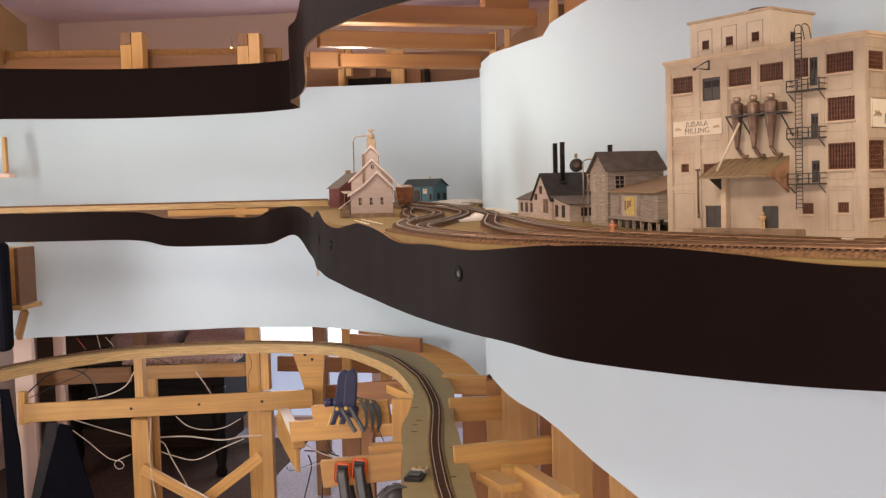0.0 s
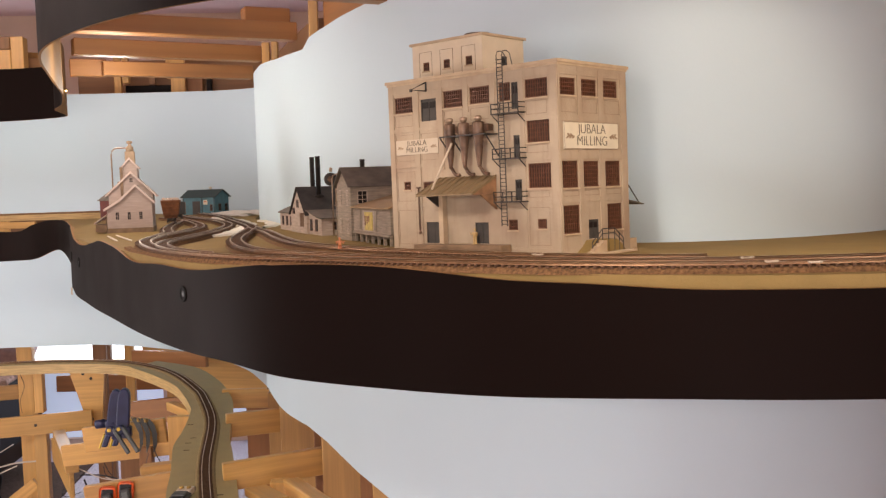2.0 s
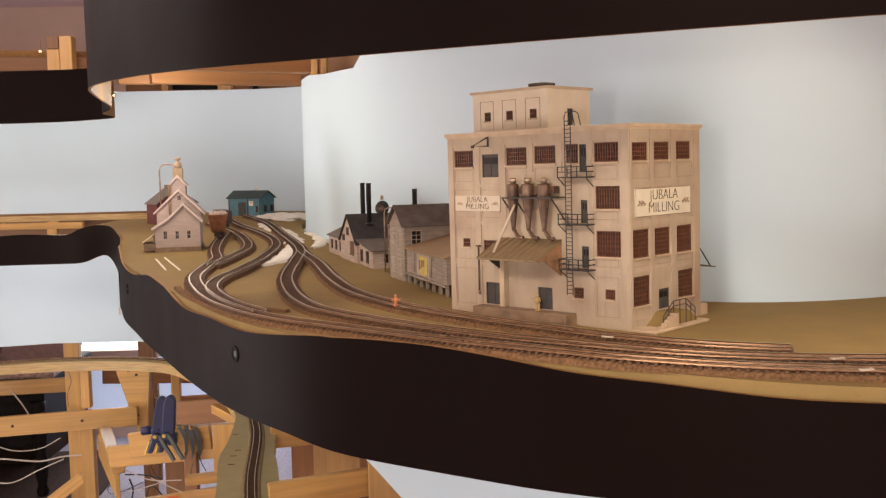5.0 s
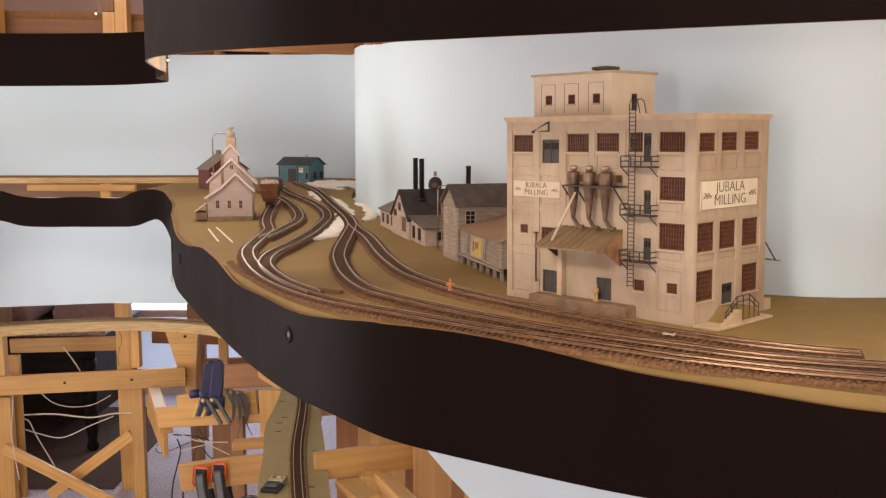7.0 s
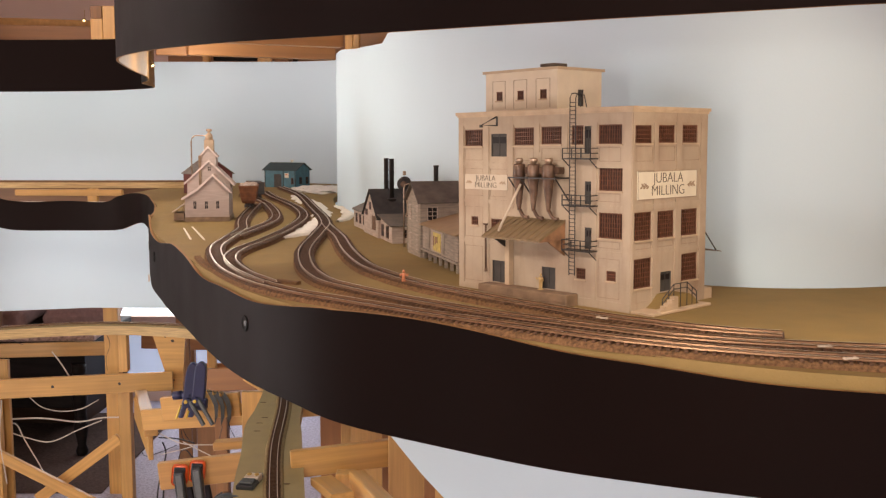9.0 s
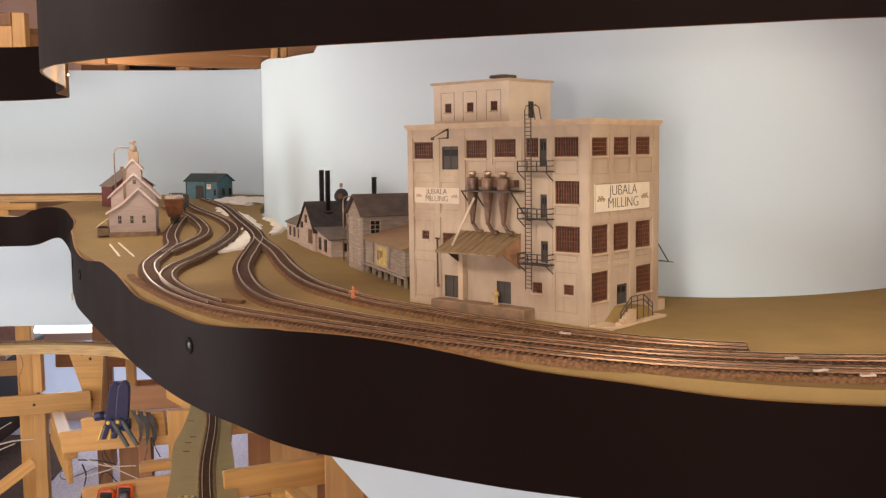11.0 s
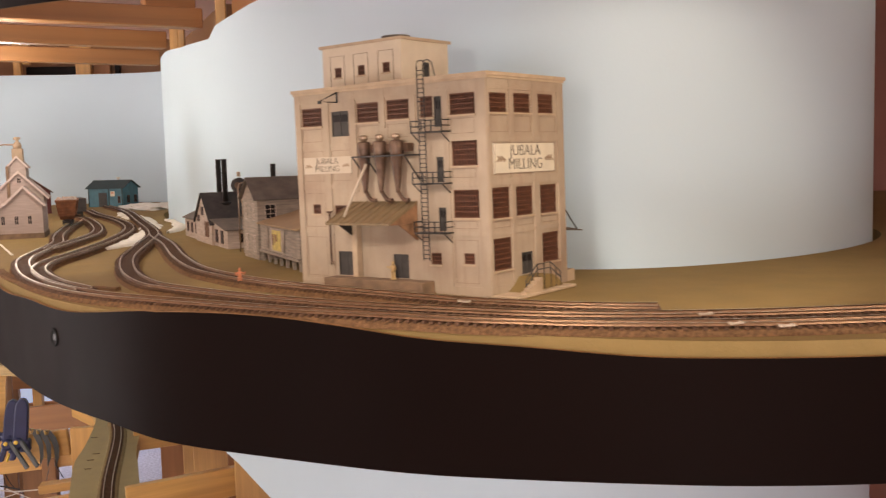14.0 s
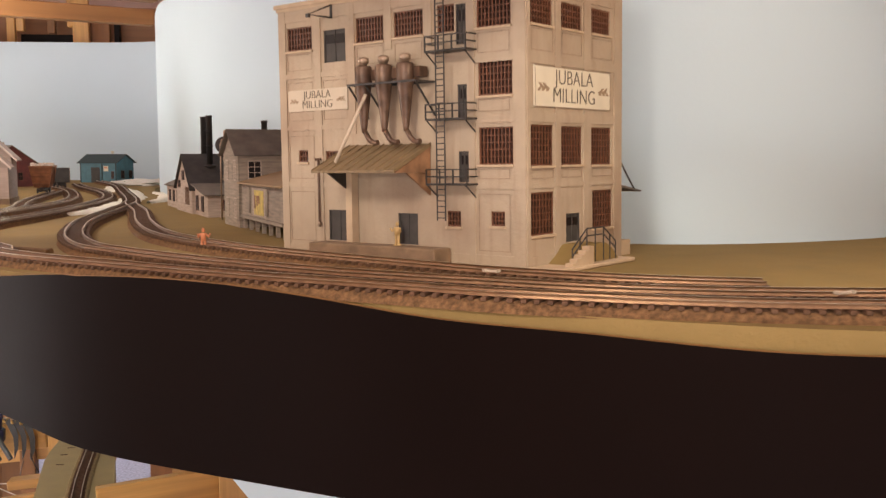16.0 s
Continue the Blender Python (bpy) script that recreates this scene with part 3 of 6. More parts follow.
def railway(name, points, label, z=ZD, bed=0.036, rise=0.005, group="yard tracks", cork=True, tie_step=0.0072, near=False, rail_top=RAIL, shoulder=None):
    """A laid track: cork bed with sloped shoulders, joined ties, two rails."""
    t = thing(name, label, "model track", group=group)
    path = spline(points, 0.008)
    flat = np.full(len(path), z)
    if cork:
        part("roadbed", sweep(bmesh.new(), path, flat, [(-bed / 2, -0.001), (-bed / 2 + 0.004, rise - 0.0006), (-0.0125, rise), (0.0125, rise), (bed / 2 - 0.004, rise - 0.0006), (bed / 2, -0.001)], mi=[1, 1, 0, 1, 1, 1]), [BALLAST, shoulder or CORK], t)
    fine = spline(points, tie_step)
    n = sides_of(fine)
    verts, faces = [], []
    for p, q in zip(fine, n):
        d = np.array([q[1], -q[0]])
        if near and 0.0 < p[0] < 0.78 and p[1] < 1.2:
            ob = new("tie", TIE_MESH)
            ob.parent = t
            ob.matrix_basis = pose(float(p[0]), float(p[1]), z + rise, 0, 0, math.degrees(math.atan2(q[1], q[0])) + random.uniform(-0.8, 0.8))
            continue
        long, c = 0.0148 + random.uniform(-0.0006, 0.0006), len(verts)
        for h in (rise - 0.0005, rise + 0.0018):
            for a, b in ((-1, -1), (1, -1), (1, 1), (-1, 1)):
                w = p[:2] + q * long * a + d * 0.0015 * b
                verts.append((w[0], w[1], z + h))
        faces += [(c + i, c + j, c + k, c + m) for i, j, k, m in ((4, 5, 6, 7), (0, 1, 5, 4), (1, 2, 6, 5), (2, 3, 7, 6), (3, 0, 4, 7))]
    me = bpy.data.meshes.new("tie_run")
    me.from_pydata(verts, [], faces)
    me.materials.append(TIE)
    ties = new("tie_run", me)
    ties.parent = t
    tagged(ties, "dark brown plastic ties", kind="stuff")
    for side in (-1, 1):
        a = side * 0.00825
        sec = [(a - 0.0011, rise + 0.0016), (a - 0.0005, rise + 0.003), (a - 0.0007, rise + 0.0042), (a + 0.0007, rise + 0.0042), (a + 0.0005, rise + 0.003), (a + 0.0011, rise + 0.0016)]
        part("rail", sweep(bmesh.new(), path, flat, sec, mi=[1, 1, 0, 1, 1, 1]), [rail_top, RAIL_SIDE], t)
    return t


MAIN = [(0.049, 1.037), (0.114, 0.977), (0.174, 0.924), (0.227, 0.879), (0.275, 0.844), (0.320, 0.811), (0.361, 0.781), (0.401, 0.758), (0.44, 0.738), (0.505, 0.714), (0.6, 0.692), (0.72, 0.683), (0.9, 0.688), (1.3, 0.745), (1.8, 0.93)]
railway("front_track", [(-0.275, 2.52), (-0.243, 2.25), (-0.212, 2.032), (-0.190, 1.912), (-0.165, 1.79), (-0.154, 1.622), (-0.143, 1.49), (-0.112, 1.36), (-0.066, 1.225), (-0.01, 1.115)] + MAIN,
        "front model track with silver rails on brown cork", bed=0.035, near=True)
railway("siding_track", [(-0.36, 3.1), (-0.288, 2.829), (-0.158, 2.409), (-0.092, 2.096), (-0.078, 1.803), (-0.086, 1.581), (-0.098, 1.438), (-0.084, 1.318), (-0.036, 1.185), (0.012, 1.10)],
        "curving model siding that joins the front track", z=ZD + 0.0006, bed=0.0325)
railway("spur_track", [(-0.40, 2.95), (-0.275, 2.603), (-0.182, 2.243), (-0.142, 2.006), (-0.142, 1.804), (-0.150, 1.664)], "short model spur behind the grain elevator", z=ZD + 0.0003)
railway("through_track", [(-0.36, 3.4), (-0.23, 2.956), (-0.115, 2.408), (-0.028, 1.968), (-0.009, 1.706), (-0.002, 1.542), (0.009, 1.405), (0.038, 1.24), (0.073, 1.128), (0.109, 1.07), (0.173, 0.991),
                         (0.229, 0.934), (0.279, 0.888), (0.326, 0.853), (0.371, 0.822), (0.41, 0.795), (0.449, 0.775), (0.518, 0.752), (0.62, 0.733), (0.75, 0.726), (0.9, 0.732), (1.3, 0.79), (1.8, 0.98)],
        "second model track curving through the yard", z=ZD + 0.0004, bed=0.0325, near=True)
railway("mill_track", [(-0.02, 1.91), (-0.004, 1.83), (0.034, 1.661), (0.073, 1.437), (0.114, 1.264), (0.16, 1.157), (0.206, 1.08), (0.263, 1.007), (0.315, 0.948), (0.361, 0.898), (0.405, 0.86), (0.447, 0.829), (0.489, 0.807), (0.522, 0.795)],
        "model track that ends in front of the mill", z=ZD + 0.0002, bed=0.036, near=True)
# white turnout throw bars and loose rail joiners on the track bed
for x, y, a in ((0.535, 0.732, 8), (0.538, 0.688, 12), (0.566, 0.668, 5), (0.372, 0.858, -38)):
    bm = bevelled(box(bmesh.new(), -0.0058, 0.0058, -0.0011, 0.0011, 0.0, 0.0016), 0.0004, 1)
    for end in (-0.0046, 0.0046):
        box(bm, end - 0.0008, end + 0.0008, -0.0024, 0.0024, 0.0004, 0.0019)
    tagged(part("throw_bar", bm, MILL_SIGN, m=pose(x, y, ZD + 0.0092, 0, 0, a)), "small white plastic turnout throw bar on the ties", "throw bar", group="throw bars")
# loose bits of cork and rail beside the yard
for pts in ([(-0.150, 1.395), (-0.128, 1.335), (-0.098, 1.268), (-0.062, 1.205)], [(0.001, 1.146), (0.022, 1.141), (0.042, 1.131)]):
    path = spline(pts, 0.006)
    lift = 0.0006 * np.sin(np.arange(len(path)) * 0.9)
    ob = part("cork_strip", sweep(bmesh.new(), path, ZD + lift, [(-0.0052, -0.001), (-0.0042, 0.0036), (0.0040, 0.0042), (0.0052, -0.001)]), CORK)
    tagged(ob, "loose strip of brown cork roadbed", "cork strip", group="cork strips")
# white plaster patches between the far tracks
for pts, wide in (([(-0.251, 2.949), (-0.211, 2.822), (-0.154, 2.638), (-0.103, 2.439), (-0.065, 2.205), (-0.046, 1.997), (-0.044, 1.824), (-0.060, 1.72), (-0.078, 1.66)], 0.050), ([(-0.067, 2.498), (-0.036, 2.424), (-0.010, 2.286), (0.0, 2.148), (-0.008, 2.024)], 0.034)):
    path = spline(pts, 0.008)
    n, bm, last = sides_of(path), bmesh.new(), None
    for i, (p, q) in enumerate(zip(path, n)):
        fade = min(1.0, 0.25 + 6 * min(i, len(path) - 1 - i) / len(path))
        lw, rw = (fade * wide * (0.5 + 0.32 * noise.noise(Vector((p[1] * 16, side, 0))) + 0.12 * noise.noise(Vector((p[1] * 70, side, 4)))) for side in (1.3, 7.7))
        row = [bm.verts.new((p[0] + a * q[0], p[1] + a * q[1], ZD + h + 0.0008 * noise.noise(Vector((p[0] * 90, p[1] * 90, h * 900))))) for a, h in ((-lw, -0.002), (-0.7 * lw, 0.0040), (0, 0.0046), (0.7 * rw, 0.0040), (rw, -0.002))]
        for k in range(4 if last else 0):
            bm.faces.new([last[k], last[k + 1], row[k + 1], row[k]]).smooth = True
        last = row
    tagged(part("plaster_patch", bm, PLASTER), "rough white plaster patch between the tracks", "plaster", group="plaster patches")
bm = bmesh.new()
bmesh.ops.create_icosphere(bm, subdivisions=4, radius=1)
for v in bm.verts:
    k = 1 + 0.35 * noise.noise(v.co * 2.3) + 0.15 * noise.noise(v.co * 6)
    v.co = Vector((v.co.x * 0.10 * k, v.co.y * 0.20 * k, max(-0.004, v.co.z * 0.014 * k)))
tagged(part("plaster_bank", bm, PLASTER, m=pose(-0.205, 3.30, ZD, 0, 0, 12)), "lumpy white plaster bank at the foot of the backdrop", "plaster")
# two loose strips of white wood
for x, y, a, length in ((-0.263, 1.765, -72, 0.22), (-0.245, 1.775, -71, 0.26)):
    tagged(part("wood_strip", bevelled(box(bmesh.new(), -length / 2, length / 2, -0.0017, 0.0017, 0, 0.0018), 0.0005, 1), SIGN, m=pose(x, y, ZD, 0, 0, a)),
           "loose pale strip of wood lying on the ground", "wood strip", group="wood strips")

# ---- the mill ----
MILL_AT = pose(0.4136, 0.9366, ZD - 0.0002, -0.60, -0.09, 42.81) @ Matrix.Diagonal((0.971, 0.971, 0.9775, 1))
mill = thing("mill_building", "cream concrete model mill with rust windows and signs", "model building", MILL_AT)
LX, LY, HT = 0.140, 0.262, 0.216
FACE = {"front": Matrix(((0, 0, -1, 0), (-1, 0, 0, 0), (0, 1, 0, 0), (0, 0, 0, 1))),   # (across, up, out) of a face to the mill's own axes
        "side": Matrix(((1, 0, 0, 0), (0, 0, -1, 0), (0, 1, 0, 0), (0, 0, 0, 1)))}


def facade(bm, m, a0, a1, z0, z1, holes, deep):
    """A wall face with openings and their reveals. m takes (across, up, out) to the building's axes."""
    xs = sorted({a0, a1, *[h[0] for h in holes], *[h[1] for h in holes]})
    zs = sorted({z0, z1, *[h[2] for h in holes], *[h[3] for h in holes]})
    at = lambda x, z, o: bm.verts.new(m @ Vector((x, z, o)))
    for xa, xb in zip(xs, xs[1:]):
        for za, zb in zip(zs, zs[1:]):
            cx, cz = (xa + xb) / 2, (za + zb) / 2
            if not any(h[0] < cx < h[1] and h[2] < cz < h[3] for h in holes):
                bm.faces.new([at(xa, za, 0), at(xb, za, 0), at(xb, zb, 0), at(xa, zb, 0)])
    for xa, xb, za, zb in holes:
        for (p, q), (r, s) in (((xa, za), (xb, za)), ((xb, za), (xb, zb)), ((xb, zb), (xa, zb)), ((xa, zb), (xa, za))):
            bm.faces.new([at(p, q, 0), at(p, q, -deep), at(r, s, -deep), at(r, s, 0)])


def fbox(bm, m, x0, x1, z0, z1, o0, o1, mi=0):
    return box(bm, x0, x1, z0, z1, o0, o1, m, mi)


def sash(m, x0, x1, z0, z1, nx, nz, parent, bar=0.0009, glazing=MUNTIN_BACK, frame_mat=MUNTIN, sill=MILL_TRIM):
    """A many-paned window: one pierced sash with its glazing and sill."""
    bm = bmesh.new()
    e = 0.0012
    xs, zs = np.linspace(x0 + e - bar / 2, x1 - e + bar / 2, nx + 1), np.linspace(z0 + e - bar / 2, z1 - e + bar / 2, nz + 1)
    panes = [(float(xa + bar / 2), float(xb - bar / 2), float(za + bar / 2), float(zb - bar / 2)) for xa, xb in zip(xs, xs[1:]) for za, zb in zip(zs, zs[1:])]
    facade(bm, m @ Matrix.Translation((0, 0, -0.0010)), x0, x1, z0, z1, panes, 0.0014)
    bmesh.ops.remove_doubles(bm, verts=list(bm.verts), dist=1e-6)
    w = part("window", bm, frame_mat, parent)
    part("pane", fbox(bmesh.new(), m, x0 + 0.0004, x1 - 0.0004, z0 + 0.0004, z1 - 0.0004, -0.0045, -0.0030), glazing, w)
    if sill:
        part("sill", fbox(bmesh.new(), m, x0 - 0.001, x1 + 0.001, z0 - 0.0018, z0 - 0.0001, -0.001, 0.0018), sill, w)
    return w


def leaf(m, x0, x1, z0, z1, parent, panes=True):
    bm = fbox(bmesh.new(), m, x0, x1, z0, z1, -0.0035, -0.0015)
    mid = (x0 + x1) / 2
    fbox(bm, m, mid - 0.0004, mid + 0.0004, z0, z1, -0.0015, -0.0009)
    for x in (x0, x1 - 0.0012):
        fbox(bm, m, x, x + 0.0012, z0, z1, -0.0015, -0.0006)
    fbox(bm, m, x0, x1, z1 - 0.0012, z1, -0.0016, -0.0007)
    d = part("door", bm, DOORGREY, parent, "grey painted plank door")
    if panes:
        bm = bmesh.new()
        h = (z1 - z0)
        fbox(bm, m, x0 + 0.002, mid - 0.001, z0 + 0.58 * h, z0 + 0.86 * h, -0.0015, -0.0011), fbox(bm, m, mid + 0.001, x1 - 0.002, z0 + 0.58 * h, z0 + 0.86 * h, -0.0015, -0.0011)
        part("door_pane", bm, GLASSDARK, d)
    return d


def y2a(y):
    return -y


F, S = FACE["front"], FACE["side"]
# front openings in Y: (low Y, high Y, z0, z1, panes across, panes up)
front_win = [(0.221, 0.252, 0.177, 0.197, 8, 4), (0.138, 0.169, 0.1775, 0.198, 9, 4), (0.0965, 0.127, 0.1785, 0.1985, 9, 4), (0.0655, 0.0825, 0.178, 0.199, 5, 4), (0.0134, 0.0447, 0.1785, 0.1992, 9, 4),
             (0.0122, 0.0436, 0.1287, 0.1555, 9, 5), (0.0118, 0.0433, 0.0777, 0.1053, 9, 5), (0.229, 0.241, 0.0814, 0.0917, 3, 2), (0.1795, 0.2074, 0.076, 0.0905, 8, 3),
             (0.0609, 0.0745, 0.0305, 0.0425, 4, 3), (0.0196, 0.0325, 0.032, 0.043, 4, 3)]
front_door = [(0.181, 0.2068, 0.1646, 0.1914, 1), (0.0545, 0.0642, 0.168, 0.198, 1), (0.0541, 0.0631, 0.1133, 0.1383, 1), (0.053, 0.0627, 0.0645, 0.088, 1), (0.1797, 0.205, 0.0146, 0.0406, 0), (0.1045, 0.1253, 0.0146, 0.0396, 0)]
side_win = [(0.0040, 0.0345, 0.179, 0.198, 8, 4), (0.0462, 0.0772, 0.1793, 0.1985, 8, 4), (0.0908, 0.1215, 0.1794, 0.199, 8, 4), (0.0050, 0.036, 0.0765, 0.1065, 7, 6), (0.0468, 0.0780, 0.0768, 0.106, 7, 6), (0.0918, 0.1240, 0.0764, 0.106, 7, 6),
            (0.0052, 0.0368, 0.0252, 0.057, 7, 6), (0.0940, 0.1258, 0.0254, 0.056, 7, 6)]
side_door = [(0.0540, 0.0748, 0.0172, 0.0392, 1)]
holes_f = [(y2a(w[1]), y2a(w[0]), w[2], w[3]) for w in front_win] + [(y2a(w[1]), y2a(w[0]), w[2], w[3]) for w in front_door]
holes_s = [tuple(w[:4]) for w in side_win] + [tuple(w[:4]) for w in side_door]
bm = bmesh.new()
facade(bm, F, -LY, 0, 0, HT, holes_f, 0.006)
facade(bm, S, 0, LX, 0, HT, holes_s, 0.006)
box(bm, 0.006, LX, 0.006, LY, 0.0, HT)
for y in (LY,):
    bm.faces.new([bm.verts.new(p) for p in ((0, y, 0), (0.006, y, 0), (0.006, y, HT), (0, y, HT))])
bm.faces.new([bm.verts.new(p) for p in ((LX, 0, 0), (LX, 0.006, 0), (LX, 0.006, HT), (LX, 0, HT))])
bmesh.ops.remove_doubles(bm, verts=list(bm.verts), dist=1e-6)
part("wall", bm, MILL, mill)
# pilasters and floor bands stand proud of the panels
P = 0.0012
zb = [(0.0, 0.010), (0.0595, 0.064), (0.1085, 0.1130), (0.1530, 0.1575), (0.2015, 0.2115)]
for y0, y1, z0, z1 in ((0.0, 0.0105, 0, 0.2115), (0.0462, 0.0520, 0, 0.2115), (0.2100, 0.2185, 0, 0.2115), (0.2535, LY, 0, 0.2115), (0.1700, 0.1775, 0.104, 0.2115), (0.1290, 0.1362, 0.170, 0.2115),
                       (0.0875, 0.0945, 0.170, 0.2115), (0.1690, 0.1762, 0.0, 0.074)):
    part("pilaster", fbox(bmesh.new(), F, -y1, -y0, z0, z1, 0, P), MILL, mill)
for k, (z0, z1) in enumerate(zb):
    for y0, y1 in (((0.0105, 0.0462), (0.0520, 0.2100), (0.2185, 0.2535)) if k in (0, 4) else ((0.0105, 0.0462), (0.1775, 0.2100), (0.2185, 0.2535))):
        part("floor_band", fbox(bmesh.new(), F, -y1, -y0, z0, z1, 0, P - 0.0002), MILL, mill)
for x0, x1 in ((0.0, 0.0035), (0.0375, 0.0452), (0.0792, 0.0900), (0.1275, LX)):
    part("pilaster", fbox(bmesh.new(), S, x0, x1, 0.0, 0.2115, 0, P), MILL, mill)
for z0, z1 in zb[:1] + [(0.0600, 0.0640), (0.1085, 0.1155), (0.1505, 0.1575)] + zb[4:]:
    for x0, x1 in ((0.0035, 0.0375), (0.0452, 0.0792), (0.0900, 0.1275)):
        part("floor_band", fbox(bmesh.new(), S, x0, x1, z0, z1, 0, P - 0.0002), MILL, mill)


def panel(m, x0, x1, z0, z1, w=0.0006):
    """The raised edge round a sunk wall panel, its shadow line painted in darker."""
    bm = bmesh.new()
    facade(bm, m @ Matrix.Translation((0, 0, 0.0004)), x0, x1, z0, z1, [(x0 + w, x1 - w, z0 + w, z1 - w)], 0.0004)
    bmesh.ops.remove_doubles(bm, verts=list(bm.verts), dist=1e-6)
    return part("panel_edge", bm, PANEL_EDGE, mill)


for y0, y1, z0, z1 in ((0.221, 0.252, 0.117, 0.150), (0.180, 0.208, 0.117, 0.150), (0.221, 0.252, 0.160, 0.174), (0.138, 0.168, 0.160, 0.174), (0.0975, 0.126, 0.160, 0.174), (0.0145, 0.0435, 0.160, 0.175), (0.0145, 0.0435, 0.117, 0.126),
                       (0.0145, 0.0435, 0.067, 0.0745), (0.0145, 0.0435, 0.013, 0.056), (0.221, 0.252, 0.067, 0.104), (0.221, 0.252, 0.013, 0.056)):
    panel(F, -y1, -y0, z0, z1)
for x0, x1 in ((0.0060, 0.0355), (0.0475, 0.0770), (0.0925, 0.1250)):
    for z0, z1 in ((0.160, 0.176), (0.067, 0.0735)):
        panel(S, x0, x1, z0, z1)
for y0, y1, z0, z1, nx, nz in front_win:
    sash(F, -y1, -y0, z0, z1, nx, nz, mill)
for x0, x1, z0, z1, nx, nz in side_win:
    sash(S, x0, x1, z0, z1, nx, nz, mill)
for y0, y1, z0, z1, g in front_door:
    leaf(F, -y1, -y0, z0, z1, mill, g)
for x0, x1, z0, z1, g in side_door:
    leaf(S, x0, x1, z0, z1, mill, g)
# cornice, roof, penthouse
bm = bmesh.new()
box(bm, -0.0035, LX + 0.003, -0.0035, LY + 0.003, HT - 0.002, HT + 0.0016)
box(bm, -0.0020, LX + 0.0015, -0.0020, LY + 0.0015, HT - 0.0045, HT - 0.002)
part("cornice", bm, MILL_TRIM, mill)
PX0, PX1, PY0, PY1, PZ = 0.045, 0.128, 0.142, 0.260, 0.2675
pent_f = FACE["front"].copy()
pent_f.translation = Vector((PX0, 0, 0))
pent_s = FACE["side"].copy()
pent_s.translation = Vector((0, PY0, 0))
pw = [(0.2310, 0.2420, 0.2325, 0.2435, 3, 2), (0.1955, 0.2065, 0.2325, 0.2435, 3, 2), (0.1585, 0.1695, 0.2325, 0.2435, 3, 2)]
bm = bmesh.new()
facade(bm, pent_f, -PY1, -PY0, HT + 0.0016, PZ, [(-w[1], -w[0], w[2], w[3]) for w in pw], 0.005)
facade(bm, pent_s, PX0, PX1, HT + 0.0016, PZ, [(0.083, 0.094, 0.224, 0.2435)], 0.005)
box(bm, PX0 + 0.005, PX1, PY0 + 0.005, PY1, HT + 0.0016, PZ)
part("penthouse", bm, MILL_LIT, mill, "cream roof penthouse with brighter light in its paint")
for y0, y1, z0, z1, nx, nz in pw:
    sash(pent_f, -y1, -y0, z0, z1, nx, nz, mill)
leaf(pent_s, 0.083, 0.094, 0.224, 0.2435, mill)
bm = bmesh.new()
box(bm, PX0 - 0.003, PX1 + 0.003, PY0 - 0.003, PY1 + 0.003, PZ - 0.0015, PZ + 0.0015)
part("penthouse_cornice", bm, MILL_TRIM, mill)
bm = bmesh.new()
for k, (y0, y1) in enumerate(((0.226, 0.2480), (0.190, 0.212), (0.153, 0.1755))):
    for a in ((-y1, -y1 + 0.0005, 0.222, 0.256), (-y1, -y0, 0.256, 0.2565), (-y0 - 0.0005, -y0, 0.222, 0.256)):
        fbox(bm, pent_f, *a, 0, 0.0004)
part("penthouse_panel_edge", bm, PANEL_EDGE, mill)
bm = lathe(bmesh.new(), [(0.013, 0.0), (0.013, 0.003), (0.0165, 0.0035), (0.0165, 0.0062), (0.005, 0.0075)], (0.080, 0.178, PZ + 0.0015))
part("roof_vent", bm, GREYROOF, mill, "low round grey roof vent")
# signs
for where, rect, size in ((F, (-0.2507, -0.1785, 0.1250, 0.1432), 0.0089), (S, (0.0085, 0.1195, 0.1195, 0.1495), 0.0150)):
    x0, x1, z0, z1 = rect
    board_ob = part("sign", fbox(bmesh.new(), where, x0, x1, z0, z1, 0.0003, 0.00155), SIGN if where is S else MILL_SIGN, mill, "cream sign board with dark lettering")
    cx, cz, h = (x0 + x1) / 2, (z0 + z1) / 2, z1 - z0
    for text, dz in (("JUBALA", 0.235 * h), ("MILLING", -0.215 * h)):
        words(text, size, LETTER, board_ob, where @ Matrix.Translation((cx, cz + dz, 0.0017)) @ Matrix.Diagonal((1.12, 1.05, 1, 1)), 0.0002)
    if where is S:
        bm = bmesh.new()
        facade(bm, where @ Matrix.Translation((0, 0, 0.0018)), x0, x1, z0, z1, [(x0 + 0.0006, x1 - 0.0006, z0 + 0.0006, z1 - 0.0006)], 0.0003)
        bmesh.ops.remove_doubles(bm, verts=list(bm.verts), dist=1e-6)
        part("sign_border", bm, PANEL_EDGE, board_ob)
    for side in (-1, 1):
        bm = bmesh.new()
        for i in range(7):
            c = where @ Matrix.Translation((cx + side * (0.345 + 0.017 * i) * (x1 - x0), cz - 0.02 * h + 0.05 * h * (i % 3 - 1), 0.0017)) @ pose(0, 0, 0, 0, 0, 90 + side * 28 * (i % 3 - 1))
            prism(bm, [(-0.045 * h, 0), (0, -0.11 * h), (0.045 * h, 0), (0, 0.11 * h)], "z", 0.0, 0.00025)
            bmesh.ops.transform(bm, matrix=c, verts=bm.verts[-8:])
        part("sign_ornament", bm, ELEVTAN, board_ob, "brown painted wheat ear")
